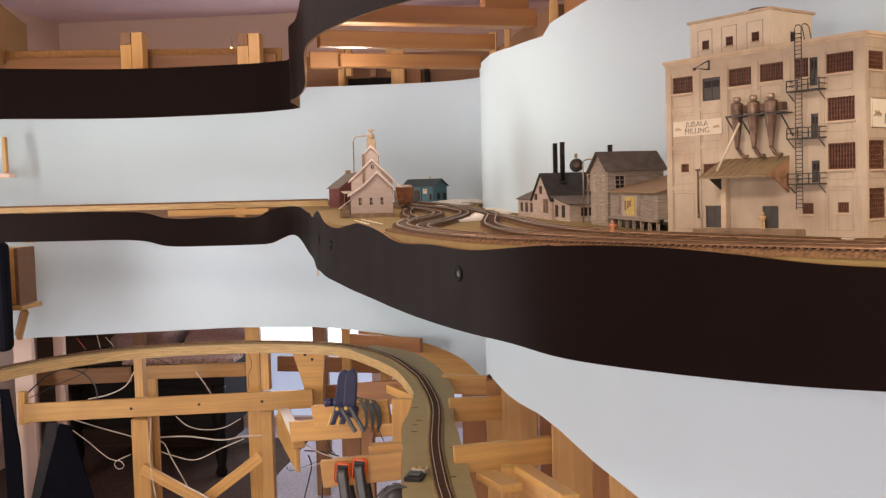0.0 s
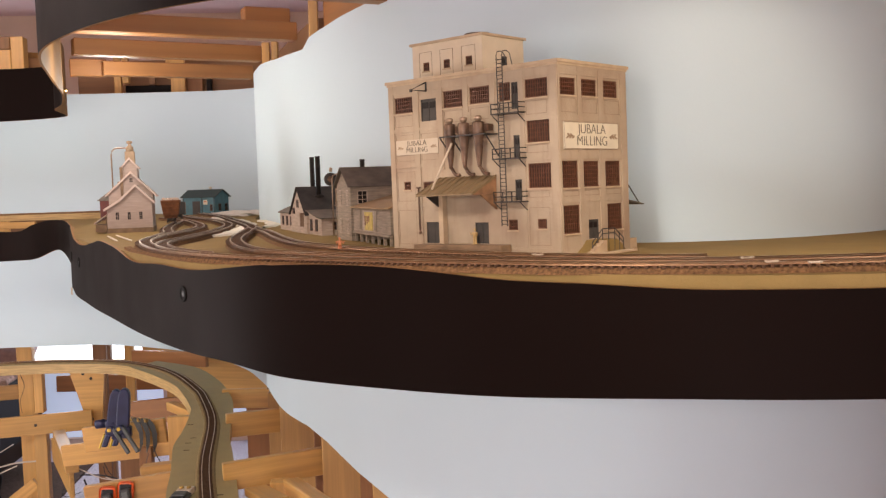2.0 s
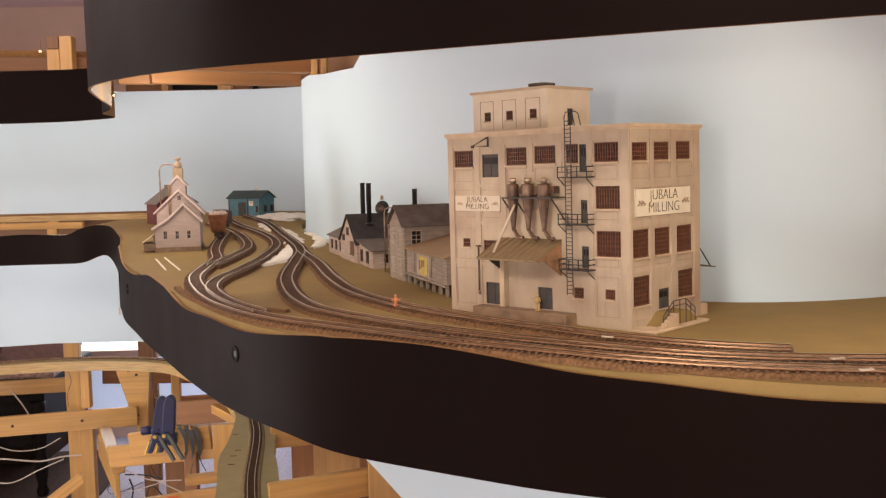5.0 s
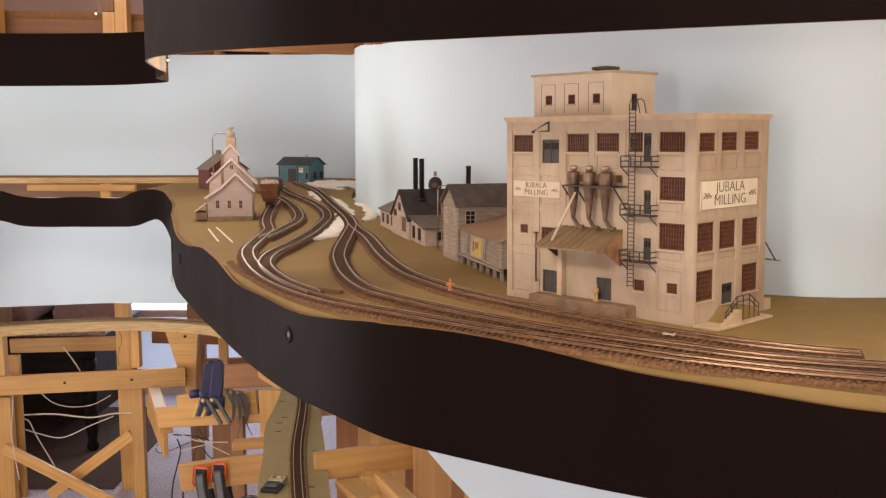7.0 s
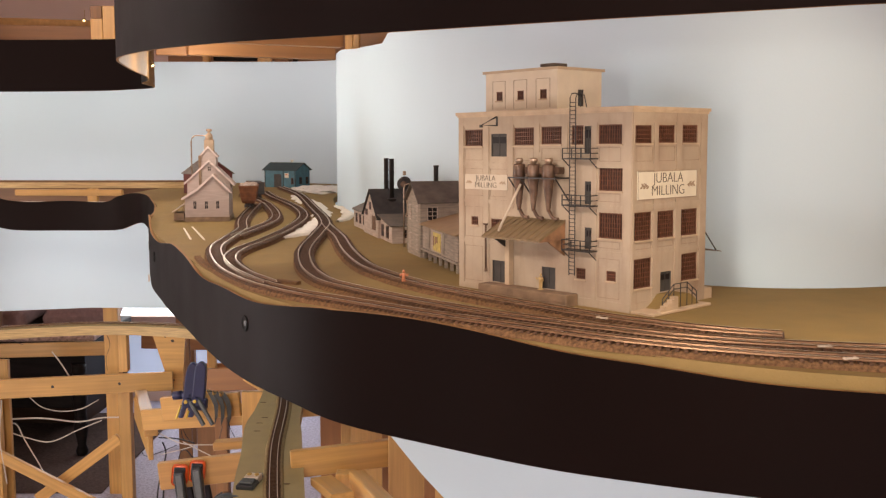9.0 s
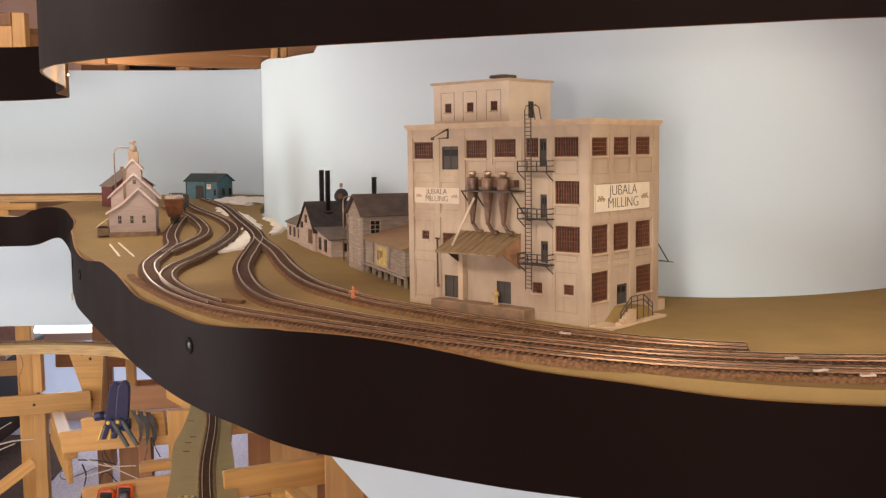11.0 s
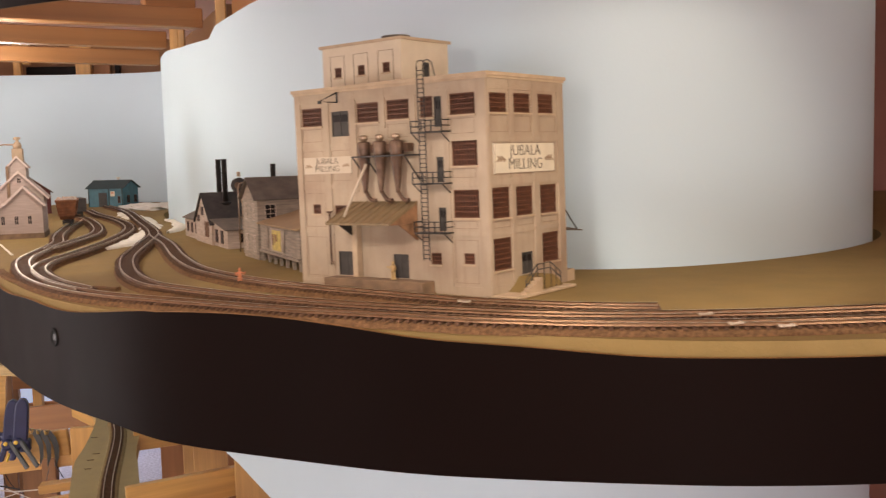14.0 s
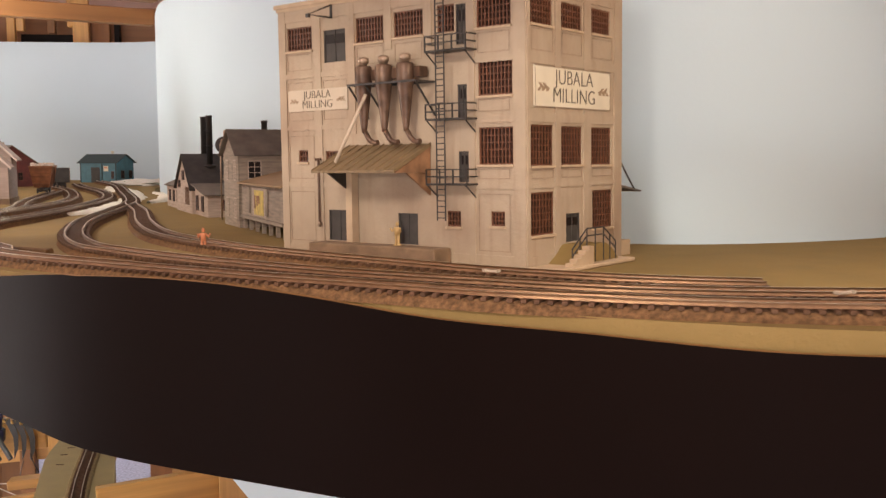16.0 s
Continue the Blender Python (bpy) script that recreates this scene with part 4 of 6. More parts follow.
# loading dock, awning, iron
part("loading_dock", bevelled(box(bmesh.new(), -0.022, -0.0014, 0.070, 0.208, 0.0, 0.0142), 0.0008, 1), DOCK, mill, "stained brown loading dock")
part("dock_post", box(bmesh.new(), -0.009, -0.0016, 0.1685, 0.1755, 0.0145, 0.0720), MILL_TRIM, mill)
aw = part("awning", prism(bmesh.new(), [(-0.0014, 0.0925), (-0.0014, 0.0945), (-0.0455, 0.0745), (-0.0455, 0.0725)], "y", 0.089, 0.178), AWNING, mill, "brown seamed sheet awning")
bm = bmesh.new()
for i in range(10):
    y = 0.0896 + 0.0876 * i / 9
    prism(bm, [(-0.0014, 0.0945), (-0.0014, 0.0953), (-0.0457, 0.0753), (-0.0457, 0.0745)], "y", y - 0.0004, y + 0.0004)
part("seams", bm, AWNING, aw)
part("awning_gable", prism(bmesh.new(), [(-0.0014, 0.0922), (-0.044, 0.0724), (-0.0014, 0.0724)], "y", 0.0895, 0.0910), RAWWOOD, mill, "orange-brown boarded awning gable")
for y in (0.0896, 0.1745):
    part("awning_bracket", prism(bmesh.new(), [(-0.0014, 0.0722), (-0.030, 0.0722), (-0.0014, 0.0545)], "y", y, y + 0.0018), RAWWOOD if y < 0.1 else IRON, mill)
part("slanted_pipe", tube(bmesh.new(), [(-0.020, 0.140, 0.134), (-0.036, 0.160, 0.0805)], 0.0014, 8), MILL_SIGN, mill, "pale slanted grain pipe")
part("wall_pipe", tube(bmesh.new(), [(-0.004, 0.2125, 0.026), (-0.004, 0.2125, 0.083)], 0.0011, 6), RUSTY, mill)
part("pipe_cap", tube(bmesh.new(), [(-0.004, 0.2095, 0.0835), (-0.004, 0.2155, 0.0835)], 0.0012, 6), RUSTY, mill)
part("pipe_valve", lathe(bmesh.new(), [(0.0012, 0), (0.002, 0.001), (0.002, 0.003), (0.0012, 0.004)], (-0.004, 0.2125, 0.0265), 10), STEEL, mill)
for k, y in enumerate((0.1470, 0.1250, 0.1025)):
    body = lathe(bmesh.new(), [(0.0020, 0.104), (0.0026, 0.108), (0.0068, 0.1425), (0.0070, 0.143), (0.0070, 0.155), (0.0060, 0.1565), (0.0035, 0.157)], (-0.0150, y, 0), 20)
    cy = part("cyclone", body, RUSTY, mill, "rust-brown sheet-metal dust cyclone")
    part("cap", lathe(bmesh.new(), [(0.0034, 0.157), (0.0034, 0.1585), (0.0046, 0.159), (0.0046, 0.1625), (0.003, 0.1635)], (-0.0150, y, 0), 16), STEEL, cy)
    part("outlet_pipe", tube(bmesh.new(), [(-0.015, y, 0.106), (-0.014, y - 0.004, 0.0990), (-0.013, y - 0.006, 0.0968), (-0.013, y - 0.009, 0.0960), (-0.013, y - 0.0125, 0.0962)], 0.0021, 10), RUSTY, cy)
    part("inlet", box(bmesh.new(), -0.0130, -0.003, y - 0.0125, y - 0.0055, 0.1455, 0.1535), RUSTY, cy)
bm = bmesh.new()
for x in (-0.0255, -0.0045):
    box(bm, x - 0.0009, x + 0.0009, 0.0830, 0.1545, 0.1406, 0.1422)
for y in (0.0840, 0.1137, 0.1360, 0.1545):
    box(bm, -0.0246, -0.0014, y - 0.0008, y + 0.0008, 0.1408, 0.1420)
for y in (0.0840, 0.1360, 0.1545):
    tube(bm, [(-0.0245, y, 0.1408), (-0.0016, y, 0.1160)], 0.0009, 5)
part("cyclone_rack", bm, IRON, mill, "black iron bracket rack")
for zb_, ztop in ((0.1630, 0), (0.1122, 0), (0.0632, 0)):
    bal = part("balcony", box(bmesh.new(), -0.0150, -0.0014, 0.0435, 0.0835, zb_ - 0.0008, zb_ + 0.0006), IRON, mill, "black iron fire-escape balcony")
    bm = bmesh.new()
    for y in (0.0440, 0.0570, 0.0700, 0.0830):
        box(bm, -0.0150, -0.0140, y - 0.0005, y + 0.0005, zb_ + 0.0006, zb_ + 0.0112)
    for y in (0.0440, 0.0830):
        for h in (0.0058, 0.0112):
            box(bm, -0.0145, -0.0016, y - 0.0004, y + 0.0004, zb_ + h - 0.0005, zb_ + h + 0.0005)
    for h in (0.0058, 0.0112):
        box(bm, -0.0150, -0.0141, 0.0435, 0.0835, zb_ + h - 0.0005, zb_ + h + 0.0005)
    for y in (0.0450, 0.0820):
        tube(bm, [(-0.0145, y, zb_ - 0.0008), (-0.0018, y, zb_ - 0.0100)], 0.0006, 5)
    part("railing", bm, IRON, bal)
bm = bmesh.new()
for y in (0.0630, 0.0710):
    tube(bm, [(-0.0165, y, 0.036), (-0.0165, y, 0.228), (-0.014, y, 0.2325), (-0.008, y, 0.2335), (-0.002, y, 0.2310), (0.002, y, 0.2185)], 0.0006, 5)
for i in range(44):
    z = 0.038 + i * 0.0043
    box(bm, -0.0169, -0.0161, 0.0630, 0.0710, z - 0.0004, z + 0.0004)
part("ladder", bm, IRON, mill, "black iron roof ladder")
bm = bmesh.new()
for y in (0.1950, 0.1965):
    tube(bm, [(-0.0014, y, 0.2010), (-0.0280, y, 0.2010), (-0.0014, y, 0.2115), (-0.0014, y, 0.2010)], 0.0008, 5)
box(bm, -0.029, -0.027, 0.1940, 0.1975, 0.1985, 0.2018)
part("hoist", bm, IRON, mill, "black iron hoist bracket")
# side stoop
part("stoop_slab", bevelled(box(bmesh.new(), -0.002, 0.108, -0.031, -0.0014, 0, 0.0030), 0.0006, 1), MILL_TRIM, mill)
stoop = part("stoop", prism(bmesh.new(), [(0.026, 0.003), (0.036, 0.0085), (0.046, 0.0165), (0.076, 0.0165), (0.086, 0.0115), (0.096, 0.003)], "y", -0.0225, -0.0016), GROUND, mill, "tan earth-covered side stoop")
bm = bmesh.new()
for i in range(5):
    box(bm, 0.016 + 0.006 * i, 0.0222 + 0.006 * i, -0.0290, -0.0226, 0.003, 0.0056 + 0.0027 * i)
part("steps", bm, MILL_TRIM, stoop)
bm = bmesh.new()
top = [(0.026, 0.0150), (0.047, 0.0290), (0.072, 0.0290), (0.091, 0.0170)]
for dz in (0.0, -0.0055):
    tube(bm, [(x, -0.0225, z + dz) for x, z in top], 0.0006, 5)
for x, z in ((0.026, 0.0150), (0.037, 0.0222), (0.047, 0.0290), (0.0595, 0.0290), (0.072, 0.0290), (0.082, 0.0227), (0.091, 0.0170)):
    tube(bm, [(x, -0.0225, 0.002), (x, -0.0225, z)], 0.0006, 5)
part("stair_railing", bm, IRON, mill, "black iron stair railing")
part("rear_awning", prism(bmesh.new(), [(LX, 0.0590), (LX, 0.0570), (LX + 0.034, 0.0525), (LX + 0.034, 0.0535)], "y", -0.002, 0.05), GREYROOF, mill)
part("awning_rod", tube(bmesh.new(), [(LX, 0.001, 0.0800), (LX + 0.027, 0.001, 0.0545)], 0.0008, 5), IRON, mill)
part("rear_dock", box(bmesh.new(), LX + 0.0005, LX + 0.016, -0.001, 0.06, 0, 0.0125), MILL_TRIM, mill)

# ---- buildings beside the mill: own axes with x along the street, y away from the track ----
ROW_AT = Matrix.Translation((0.043, 1.965, ZD)) @ pose(0, 0, 0, 0, 0, -74.0)


def gable_house(bm, x0, x1, y0, y1, eave, ridge, along="y"):
    """Walls of a house whose ridge runs along the axis, with gable ends."""
    if along == "y":
        mid = (x0 + x1) / 2
        prism(bm, [(x0, 0), (x1, 0), (x1, eave), (mid, ridge), (x0, eave)], "y", y0, y1)
    else:
        mid = (y0 + y1) / 2
        prism(bm, [(y0, 0), (y1, 0), (y1, eave), (mid, ridge), (y0, eave)], "x", x0, x1)
    return bm


def gable_roof(x0, x1, y0, y1, eave, ridge, material, parent, along="y", over=0.004, thick=0.0016, label=""):
    """Two roof slabs over a gable house."""
    bm = bmesh.new()
    a0, a1 = (x0, x1) if along == "y" else (y0, y1)
    b0, b1 = (y0, y1) if along == "y" else (x0, x1)
    mid, fall = (a0 + a1) / 2, (ridge - eave) / ((a1 - a0) / 2)
    lo = eave - over * fall
    prism(bm, [(a0 - over, lo), (mid, ridge), (a1 + over, lo), (a1 + over, lo + thick), (mid, ridge + thick * 1.2), (a0 - over, lo + thick)], along, b0 - over, b1 + over)
    return part("roof", bm, material, parent, label)


def trim_window(m, x0, x1, z0, z1, parent, nx=2, nz=2, glazing=GLASSDARK, casing=MUNTIN, out=0.0022):
    """A small framed window set on a thin wall."""
    w = sash(m @ Matrix.Translation((0, 0, out)), x0, x1, z0, z1, nx, nz, parent, 0.0007, glazing, casing, None)
    part("pane", fbox(bmesh.new(), m, x0 + 0.0003, x1 - 0.0003, z0 + 0.0003, z1 - 0.0003, 0.0, 0.00095), glazing, w)
    return w


def face_of(kind, at):
    """A face's frame in a building's axes: west looks to -x, south to -y, east to +x."""
    f = {"west": Matrix(((0, 0, -1, 0), (-1, 0, 0, 0), (0, 1, 0, 0), (0, 0, 0, 1))), "south": Matrix(((1, 0, 0, 0), (0, 0, -1, 0), (0, 1, 0, 0), (0, 0, 0, 1))),
         "east": Matrix(((0, 0, 1, 0), (1, 0, 0, 0), (0, 1, 0, 0), (0, 0, 0, 1)))}[kind].copy()
    f.translation = Vector(at)
    return f


def clapboards(parent, m, x0, x1, z0, z1, step, material, holes=()):
    """Lapped boards on a wall face, each a part of its own."""
    z = z0
    while z < z1 - 0.2 * step:
        hi = min(z + step, z1)
        bm = bmesh.new()
        for sx, (p, q) in enumerate(((0.0008, 0.0003),)):
            vs = [bm.verts.new(m @ Vector(v)) for v in ((x0, z, p), (x1, z, p), (x1, hi, q), (x0, hi, q), (x0, z, -0.0004), (x1, z, -0.0004))]
            bm.faces.new([vs[0], vs[1], vs[2], vs[3]]), bm.faces.new([vs[4], vs[5], vs[1], vs[0]])
        part("clapboard", bm, material, parent)
        z += step


south0 = face_of("south", (0, 0, 0))
# engine house: annex, main gable, lean-to
eng = thing("boiler_house", "pale clapboard model boiler house with black tar-paper roofs", "model building", Matrix.Translation((-0.02, 0, 0)) @ ROW_AT @ pose(0.036, 0, 0))
part("annex_wall", gable_house(bmesh.new(), -0.018, 0.118, 0.006, 0.10, 0.036, 0.056, "x"), PALEWOOD, eng)
gable_roof(-0.018, 0.118, 0.006, 0.10, 0.036, 0.056, GREYROOF, eng, "x")
part("wall", gable_house(bmesh.new(), 0.118, 0.250, 0.0, 0.125, 0.036, 0.084), PALEWOOD, eng)
gable_roof(0.118, 0.250, 0.0, 0.125, 0.036, 0.084, TARROOF, eng, label="black tar-paper gable roof")
part("leanto_wall", prism(bmesh.new(), [(0.2502, 0), (0.345, 0), (0.345, 0.029), (0.2502, 0.040)], "y", 0.004, 0.10), PALEWOOD, eng)
part("leanto_roof", prism(bmesh.new(), [(0.244, 0.0418), (0.352, 0.0290), (0.352, 0.0307), (0.244, 0.0435)], "y", -0.001, 0.104), GREYROOF, eng)
for x in (0.006, 0.045, 0.084):
    trim_window(face_of("south", (0, 0.006, 0)), x, x + 0.014, 0.010, 0.029, eng, 2, 2)
trim_window(south0, 0.137, 0.154, 0.035, 0.047, eng, 2, 2)
trim_window(south0, 0.172, 0.188, 0.047, 0.062, eng, 2, 2)
for x in (0.205, 0.222):
    trim_window(south0, x - 0.006, x + 0.006, 0.012, 0.038, eng, 2, 3, glazing=DOCK)
for x in (0.262, 0.302):
    trim_window(face_of("south", (0, 0.004, 0)), x, x + 0.016, 0.006, 0.028, eng, 1, 2)
east_lean = face_of("east", (0.345, 0, 0))
trim_window(east_lean, 0.024, 0.046, 0.009, 0.024, eng, 2, 2)
part("door", fbox(bmesh.new(), east_lean, 0.066, 0.082, 0.0, 0.024, 0.0002, 0.0016), MUNTIN_BACK, eng)
for (sx, sy, h) in ((0.1547, 0.0364, 0.142), (0.206, 0.035, 0.142)):
    st = part("flue_pipe", lathe(bmesh.new(), [(0.0045, 0.050), (0.0045, h - 0.002), (0.0049, h - 0.0018), (0.0049, h), (0.0036, h), (0.0036, h - 0.004)], (sx, sy, 0), 16), IRON, eng, "black steel chimney pipe")
    for z in (0.096, 0.118):
        part("band", lathe(bmesh.new(), [(0.0047, z), (0.0049, z + 0.0004), (0.0049, z + 0.0012), (0.0047, z + 0.0016)], (sx, sy, 0), 16), TARROOF, st)
part("flue_base", lathe(bmesh.new(), [(0.0075, 0.046), (0.0085, 0.066), (0.0095, 0.0665), (0.0095, 0.0690), (0.0048, 0.070)], (0.206, 0.035, 0), 18), IRON, eng)
# boiler drum behind the roof
drum = part("boiler_drum", lathe(bmesh.new(), [(0.003, -0.030), (0.010, -0.0285), (0.0125, -0.026), (0.0125, 0.026), (0.010, 0.0285), (0.003, 0.030)], sides=24), TARROOF, eng, "dark rusty boiler drum", m=pose(0.243, 0.050, 0.098, 90, 0, 74) @ Matrix.Scale(0.9, 4))
for z in (-0.024, -0.008, 0.010, 0.024):
    part("hoop", lathe(bmesh.new(), [(0.0125, z - 0.0012), (0.0134, z - 0.0010), (0.0134, z + 0.0010), (0.0125, z + 0.0012)], sides=24), IRON, drum)
part("door_ring", lathe(bmesh.new(), [(0.0062, 0.0292), (0.0062, 0.0306), (0.003, 0.0310)], sides=18), RUSTY, drum)
part("drum_dome", lathe(bmesh.new(), [(0.003, 0.112), (0.003, 0.119), (0.0015, 0.120)], (0.228, 0.054, 0), 10), STEEL, eng)
part("steam_pipe", tube(bmesh.new(), [(0.399, 0.0115, 0.0), (0.399, 0.0115, 0.097), (0.4, 0.013, 0.103), (0.402, 0.018, 0.105), (0.408, 0.040, 0.105)], 0.0011, 8), STEEL, eng)
# small timber stand with a tank
stand = thing("timber_stand", "small cross-braced timber platform beside the tower", "model platform", ROW_AT @ pose(0.462, 0.004, 0))
for x in (-0.011, 0.011):
    for y in (-0.011, 0.011):
        part("leg", box(bmesh.new(), x - 0.001, x + 0.001, y - 0.001, y + 0.001, 0, 0.080), GREYWOOD, stand)
part("brace", tube(bmesh.new(), [(-0.011, -0.0125, 0.056), (0.011, -0.0125, 0.079)], 0.0009, 5), ELEVTAN, stand)
part("brace", tube(bmesh.new(), [(0.011, -0.0125, 0.056), (-0.011, -0.0125, 0.079)], 0.0009, 5), ELEVTAN, stand)
part("platform", box(bmesh.new(), -0.014, 0.014, -0.014, 0.014, 0.0525, 0.0545), DOCK, stand)
part("rail", box(bmesh.new(), -0.012, 0.012, -0.013, -0.011, 0.079, 0.081), ELEVTAN, stand)
part("crate", bevelled(box(bmesh.new(), -0.0095, 0.0095, -0.0095, 0.0095, 0.0546, 0.0745), 0.0008, 1), DOCK, stand, "brown wooden crate")

# tower
tower = thing("grain_tower", "weathered grey clapboard model tower with dark gable roof", "model building", ROW_AT @ pose(0.008, -0.018, 0))
TX0, TX1, TY0, TY1, TE, TR = 0.492, 0.572, 0.0, 0.088, 0.086, 0.112
part("wall", gable_house(bmesh.new(), TX0, TX1, TY0, TY1, TE, TR), GREYWOOD, tower)
gable_roof(TX0, TX1, TY0, TY1, TE, TR, GREYROOF, tower, over=0.006)
clapboards(tower, south0, TX0, TX1, 0.001, TE, 0.0034, GREYWOOD)
east_t = face_of("east", (TX1, 0, 0))
clapboards(tower, east_t, TY0, TY1, 0.040, TE, 0.0034, GREYWOOD)
trim_window(east_t, 0.010, 0.026, 0.056, 0.077, tower, 2, 3, casing=PALEWOOD)
for x in (TX0 + 0.014, TX0 + 0.056):
    for z in (0.010, 0.054):
        trim_window(south0, x, x + 0.013, z, z + 0.024, tower, 2, 3, glazing=GREYWOOD, casing=PALEWOOD)
part("flue_pipe", lathe(bmesh.new(), [(0.0042, 0.0), (0.0042, 0.129), (0.0047, 0.1292), (0.0047, 0.132), (0.003, 0.132)], (0.300, 0.094, 0), 14), IRON, eng, "black steel chimney pipe behind the house")
# stilted shed
shed = thing("stilt_shed", "grey board freight shed on stilts with yellow poster", "model building", ROW_AT @ pose(0.008, -0.011, 0))
SX0, SX1, SY0, SY1 = 0.5745, 0.757, -0.004, 0.10
part("wall", prism(bmesh.new(), [(SY0, 0.016), (SY1, 0.016), (SY1, 0.076), (SY0, 0.052)], "x", SX0, SX1), GREYWOOD, shed)
part("roof", prism(bmesh.new(), [(SY0 - 0.006, 0.0508), (SY1, 0.0768), (SY1, 0.0786), (SY0 - 0.006, 0.0526)], "x", SX0 - 0.001, SX1 + 0.005), TANROOF, shed, "tan paper shed roof")
south_s = face_of("south", (0, SY0, 0))
clapboards(shed, south_s, SX0, SX1, 0.016, 0.0505, 0.0042, GREYWOOD)
part("poster_board", fbox(bmesh.new(), south_s, 0.625, 0.684, 0.0175, 0.0480, 0.0004, 0.0009), PALEWOOD, shed, "pale backing board")
part("poster", fbox(bmesh.new(), south_s, 0.636, 0.676, 0.019, 0.0455, 0.0010, 0.0015), YELLOW, shed, "faded yellow poster")
for x in (0.640, 0.650, 0.658):
    part("poster_mark", fbox(bmesh.new(), south_s, x - 0.003, x + 0.003, 0.026 + 0.3 * (x - 0.64), 0.040, 0.0015, 0.0018), RAWWOOD, shed)
for x, a in ((0.612, 0), (0.690, -6)):
    bm = box(bmesh.new(), -0.005, 0.005, -0.0145, 0.0145, 0.0011, 0.0020)
    part("loose_board", bm, GREYWOOD, shed, m=south_s @ Matrix.Translation((x, 0.034, 0)) @ pose(0, 0, 0, 0, 0, a))
part("floor_beam", box(bmesh.new(), SX0, SX1, SY0 - 0.003, SY0 + 0.002, 0.0125, 0.0158), GREYWOOD, shed)
for i in range(7):
    for y in (SY0 + 0.002, SY1 - 0.006):
        x = SX0 + 0.004 + i * 0.0288
        part("stilt", box(bmesh.new(), x - 0.002, x + 0.002, y - 0.002, y + 0.002, 0, 0.0125), GREYWOOD, shed)

# ---- grain elevator, barn, teal shed ----
ELEV_AT = Matrix.Translation((-0.337, 2.030, ZD)) @ pose(0, 0, 0, 0, 0, 8.5)
elev = thing("grain_elevator", "pinkish-grey sided model grain elevator with stepped gables", "model building", ELEV_AT)
part("front_wall", prism(bmesh.new(), [(0, 0.010), (0.093, 0.010), (0.093, 0.066), (0.060, 0.099), (0.028, 0.068), (0, 0.050)], "y", 0.0, 0.055), ELEV, elev)
part("front_roof", prism(bmesh.new(), [(-0.004, 0.0485), (0.028, 0.0680), (0.060, 0.0990), (0.097, 0.0625), (0.098, 0.0645), (0.060, 0.1015), (0.027, 0.0702), (-0.005, 0.0505)], "y", -0.004, 0.054), ELEV, elev)
part("rake_trim", prism(bmesh.new(), [(-0.006, 0.0465), (0.028, 0.0668), (0.060, 0.0978), (0.098, 0.0605), (0.0995, 0.0640), (0.060, 0.1030), (0.026, 0.0716), (-0.0065, 0.0512)], "y", -0.0060, -0.0042), RAKE, elev, "pale rake boards")
part("rake_trim", prism(bmesh.new(), [(-0.006, 0.0770), (0.048, 0.1270), (0.1015, 0.0735), (0.1030, 0.0765), (0.048, 0.1322), (-0.0065, 0.0812)], "y", 0.0490, 0.0508), RAKE, elev, "pale rake boards")
part("rake_trim", prism(bmesh.new(), [(0.0255, 0.1350), (0.046, 0.1572), (0.0665, 0.1350), (0.0675, 0.1385), (0.046, 0.1622), (0.0245, 0.1385)], "y", 0.0570, 0.0588), RAKE, elev, "pale rake boards")
part("foundation", box(bmesh.new(), -0.001, 0.094, -0.001, 0.13, 0, 0.0098), DOCK, elev)
part("middle_wall", prism(bmesh.new(), [(0.0, 0.0), (0.0925, 0.0), (0.0925, 0.083), (0.048, 0.128), (0.0, 0.083)], "y", 0.0552, 0.125), ELEV, elev)
part("middle_roof", prism(bmesh.new(), [(-0.004, 0.0790), (0.048, 0.1282), (0.1005, 0.0750), (0.1015, 0.0772), (0.048, 0.1308), (-0.005, 0.0812)], "y", 0.0510, 0.129), ELEV, elev)
part("cupola", prism(bmesh.new(), [(0.030, 0.10), (0.062, 0.10), (0.062, 0.140), (0.046, 0.158), (0.030, 0.140)], "y", 0.062, 0.118), ELEV, elev)
part("cupola_roof", prism(bmesh.new(), [(0.027, 0.1368), (0.046, 0.1582), (0.065, 0.1368), (0.066, 0.1388), (0.046, 0.1608), (0.026, 0.1388)], "y", 0.059, 0.121), ELEV, elev)
part("head_house", box(bmesh.new(), 0.0365, 0.0565, 0.075, 0.100, 0.150, 0.176), ELEVTAN, elev, "tan weathered head house")
part("head_cap", lathe(bmesh.new(), [(0.0085, 0.176), (0.0075, 0.186), (0.0035, 0.190), (0.003, 0.1935), (0.0065, 0.1945), (0.0065, 0.1985), (0.003, 0.1995)], (0.0465, 0.0875, 0), 14), ELEVTAN, elev)
part("leg_casing", box(bmesh.new(), 0.026, 0.0315, 0.0500, 0.0552, 0.062, 0.141), DOCK, elev, "brown vertical leg casing")
for x in (0.017, 0.041, 0.065):
    trim_window(face_of("south", (0, 0, 0)), x, x + 0.0085, 0.027, 0.045, elev, 2, 2, casing=ELEV)
trim_window(face_of("south", (0, 0.0552, 0)), 0.044, 0.053, 0.107, 0.118, elev, 2, 2, casing=ELEV)
part("spout_pipe", tube(bmesh.new(), [(0.004, 0.12, 0.08), (0.004, 0.12, 0.172), (0.006, 0.118, 0.179), (0.012, 0.112, 0.184), (0.020, 0.104, 0.185), (0.040, 0.090, 0.184)], 0.0016, 8), STEEL, elev, "curved grey grain spout")
part("side_dock", box(bmesh.new(), -0.024, -0.002, 0.002, 0.060, 0.003, 0.019), DOCK, elev)
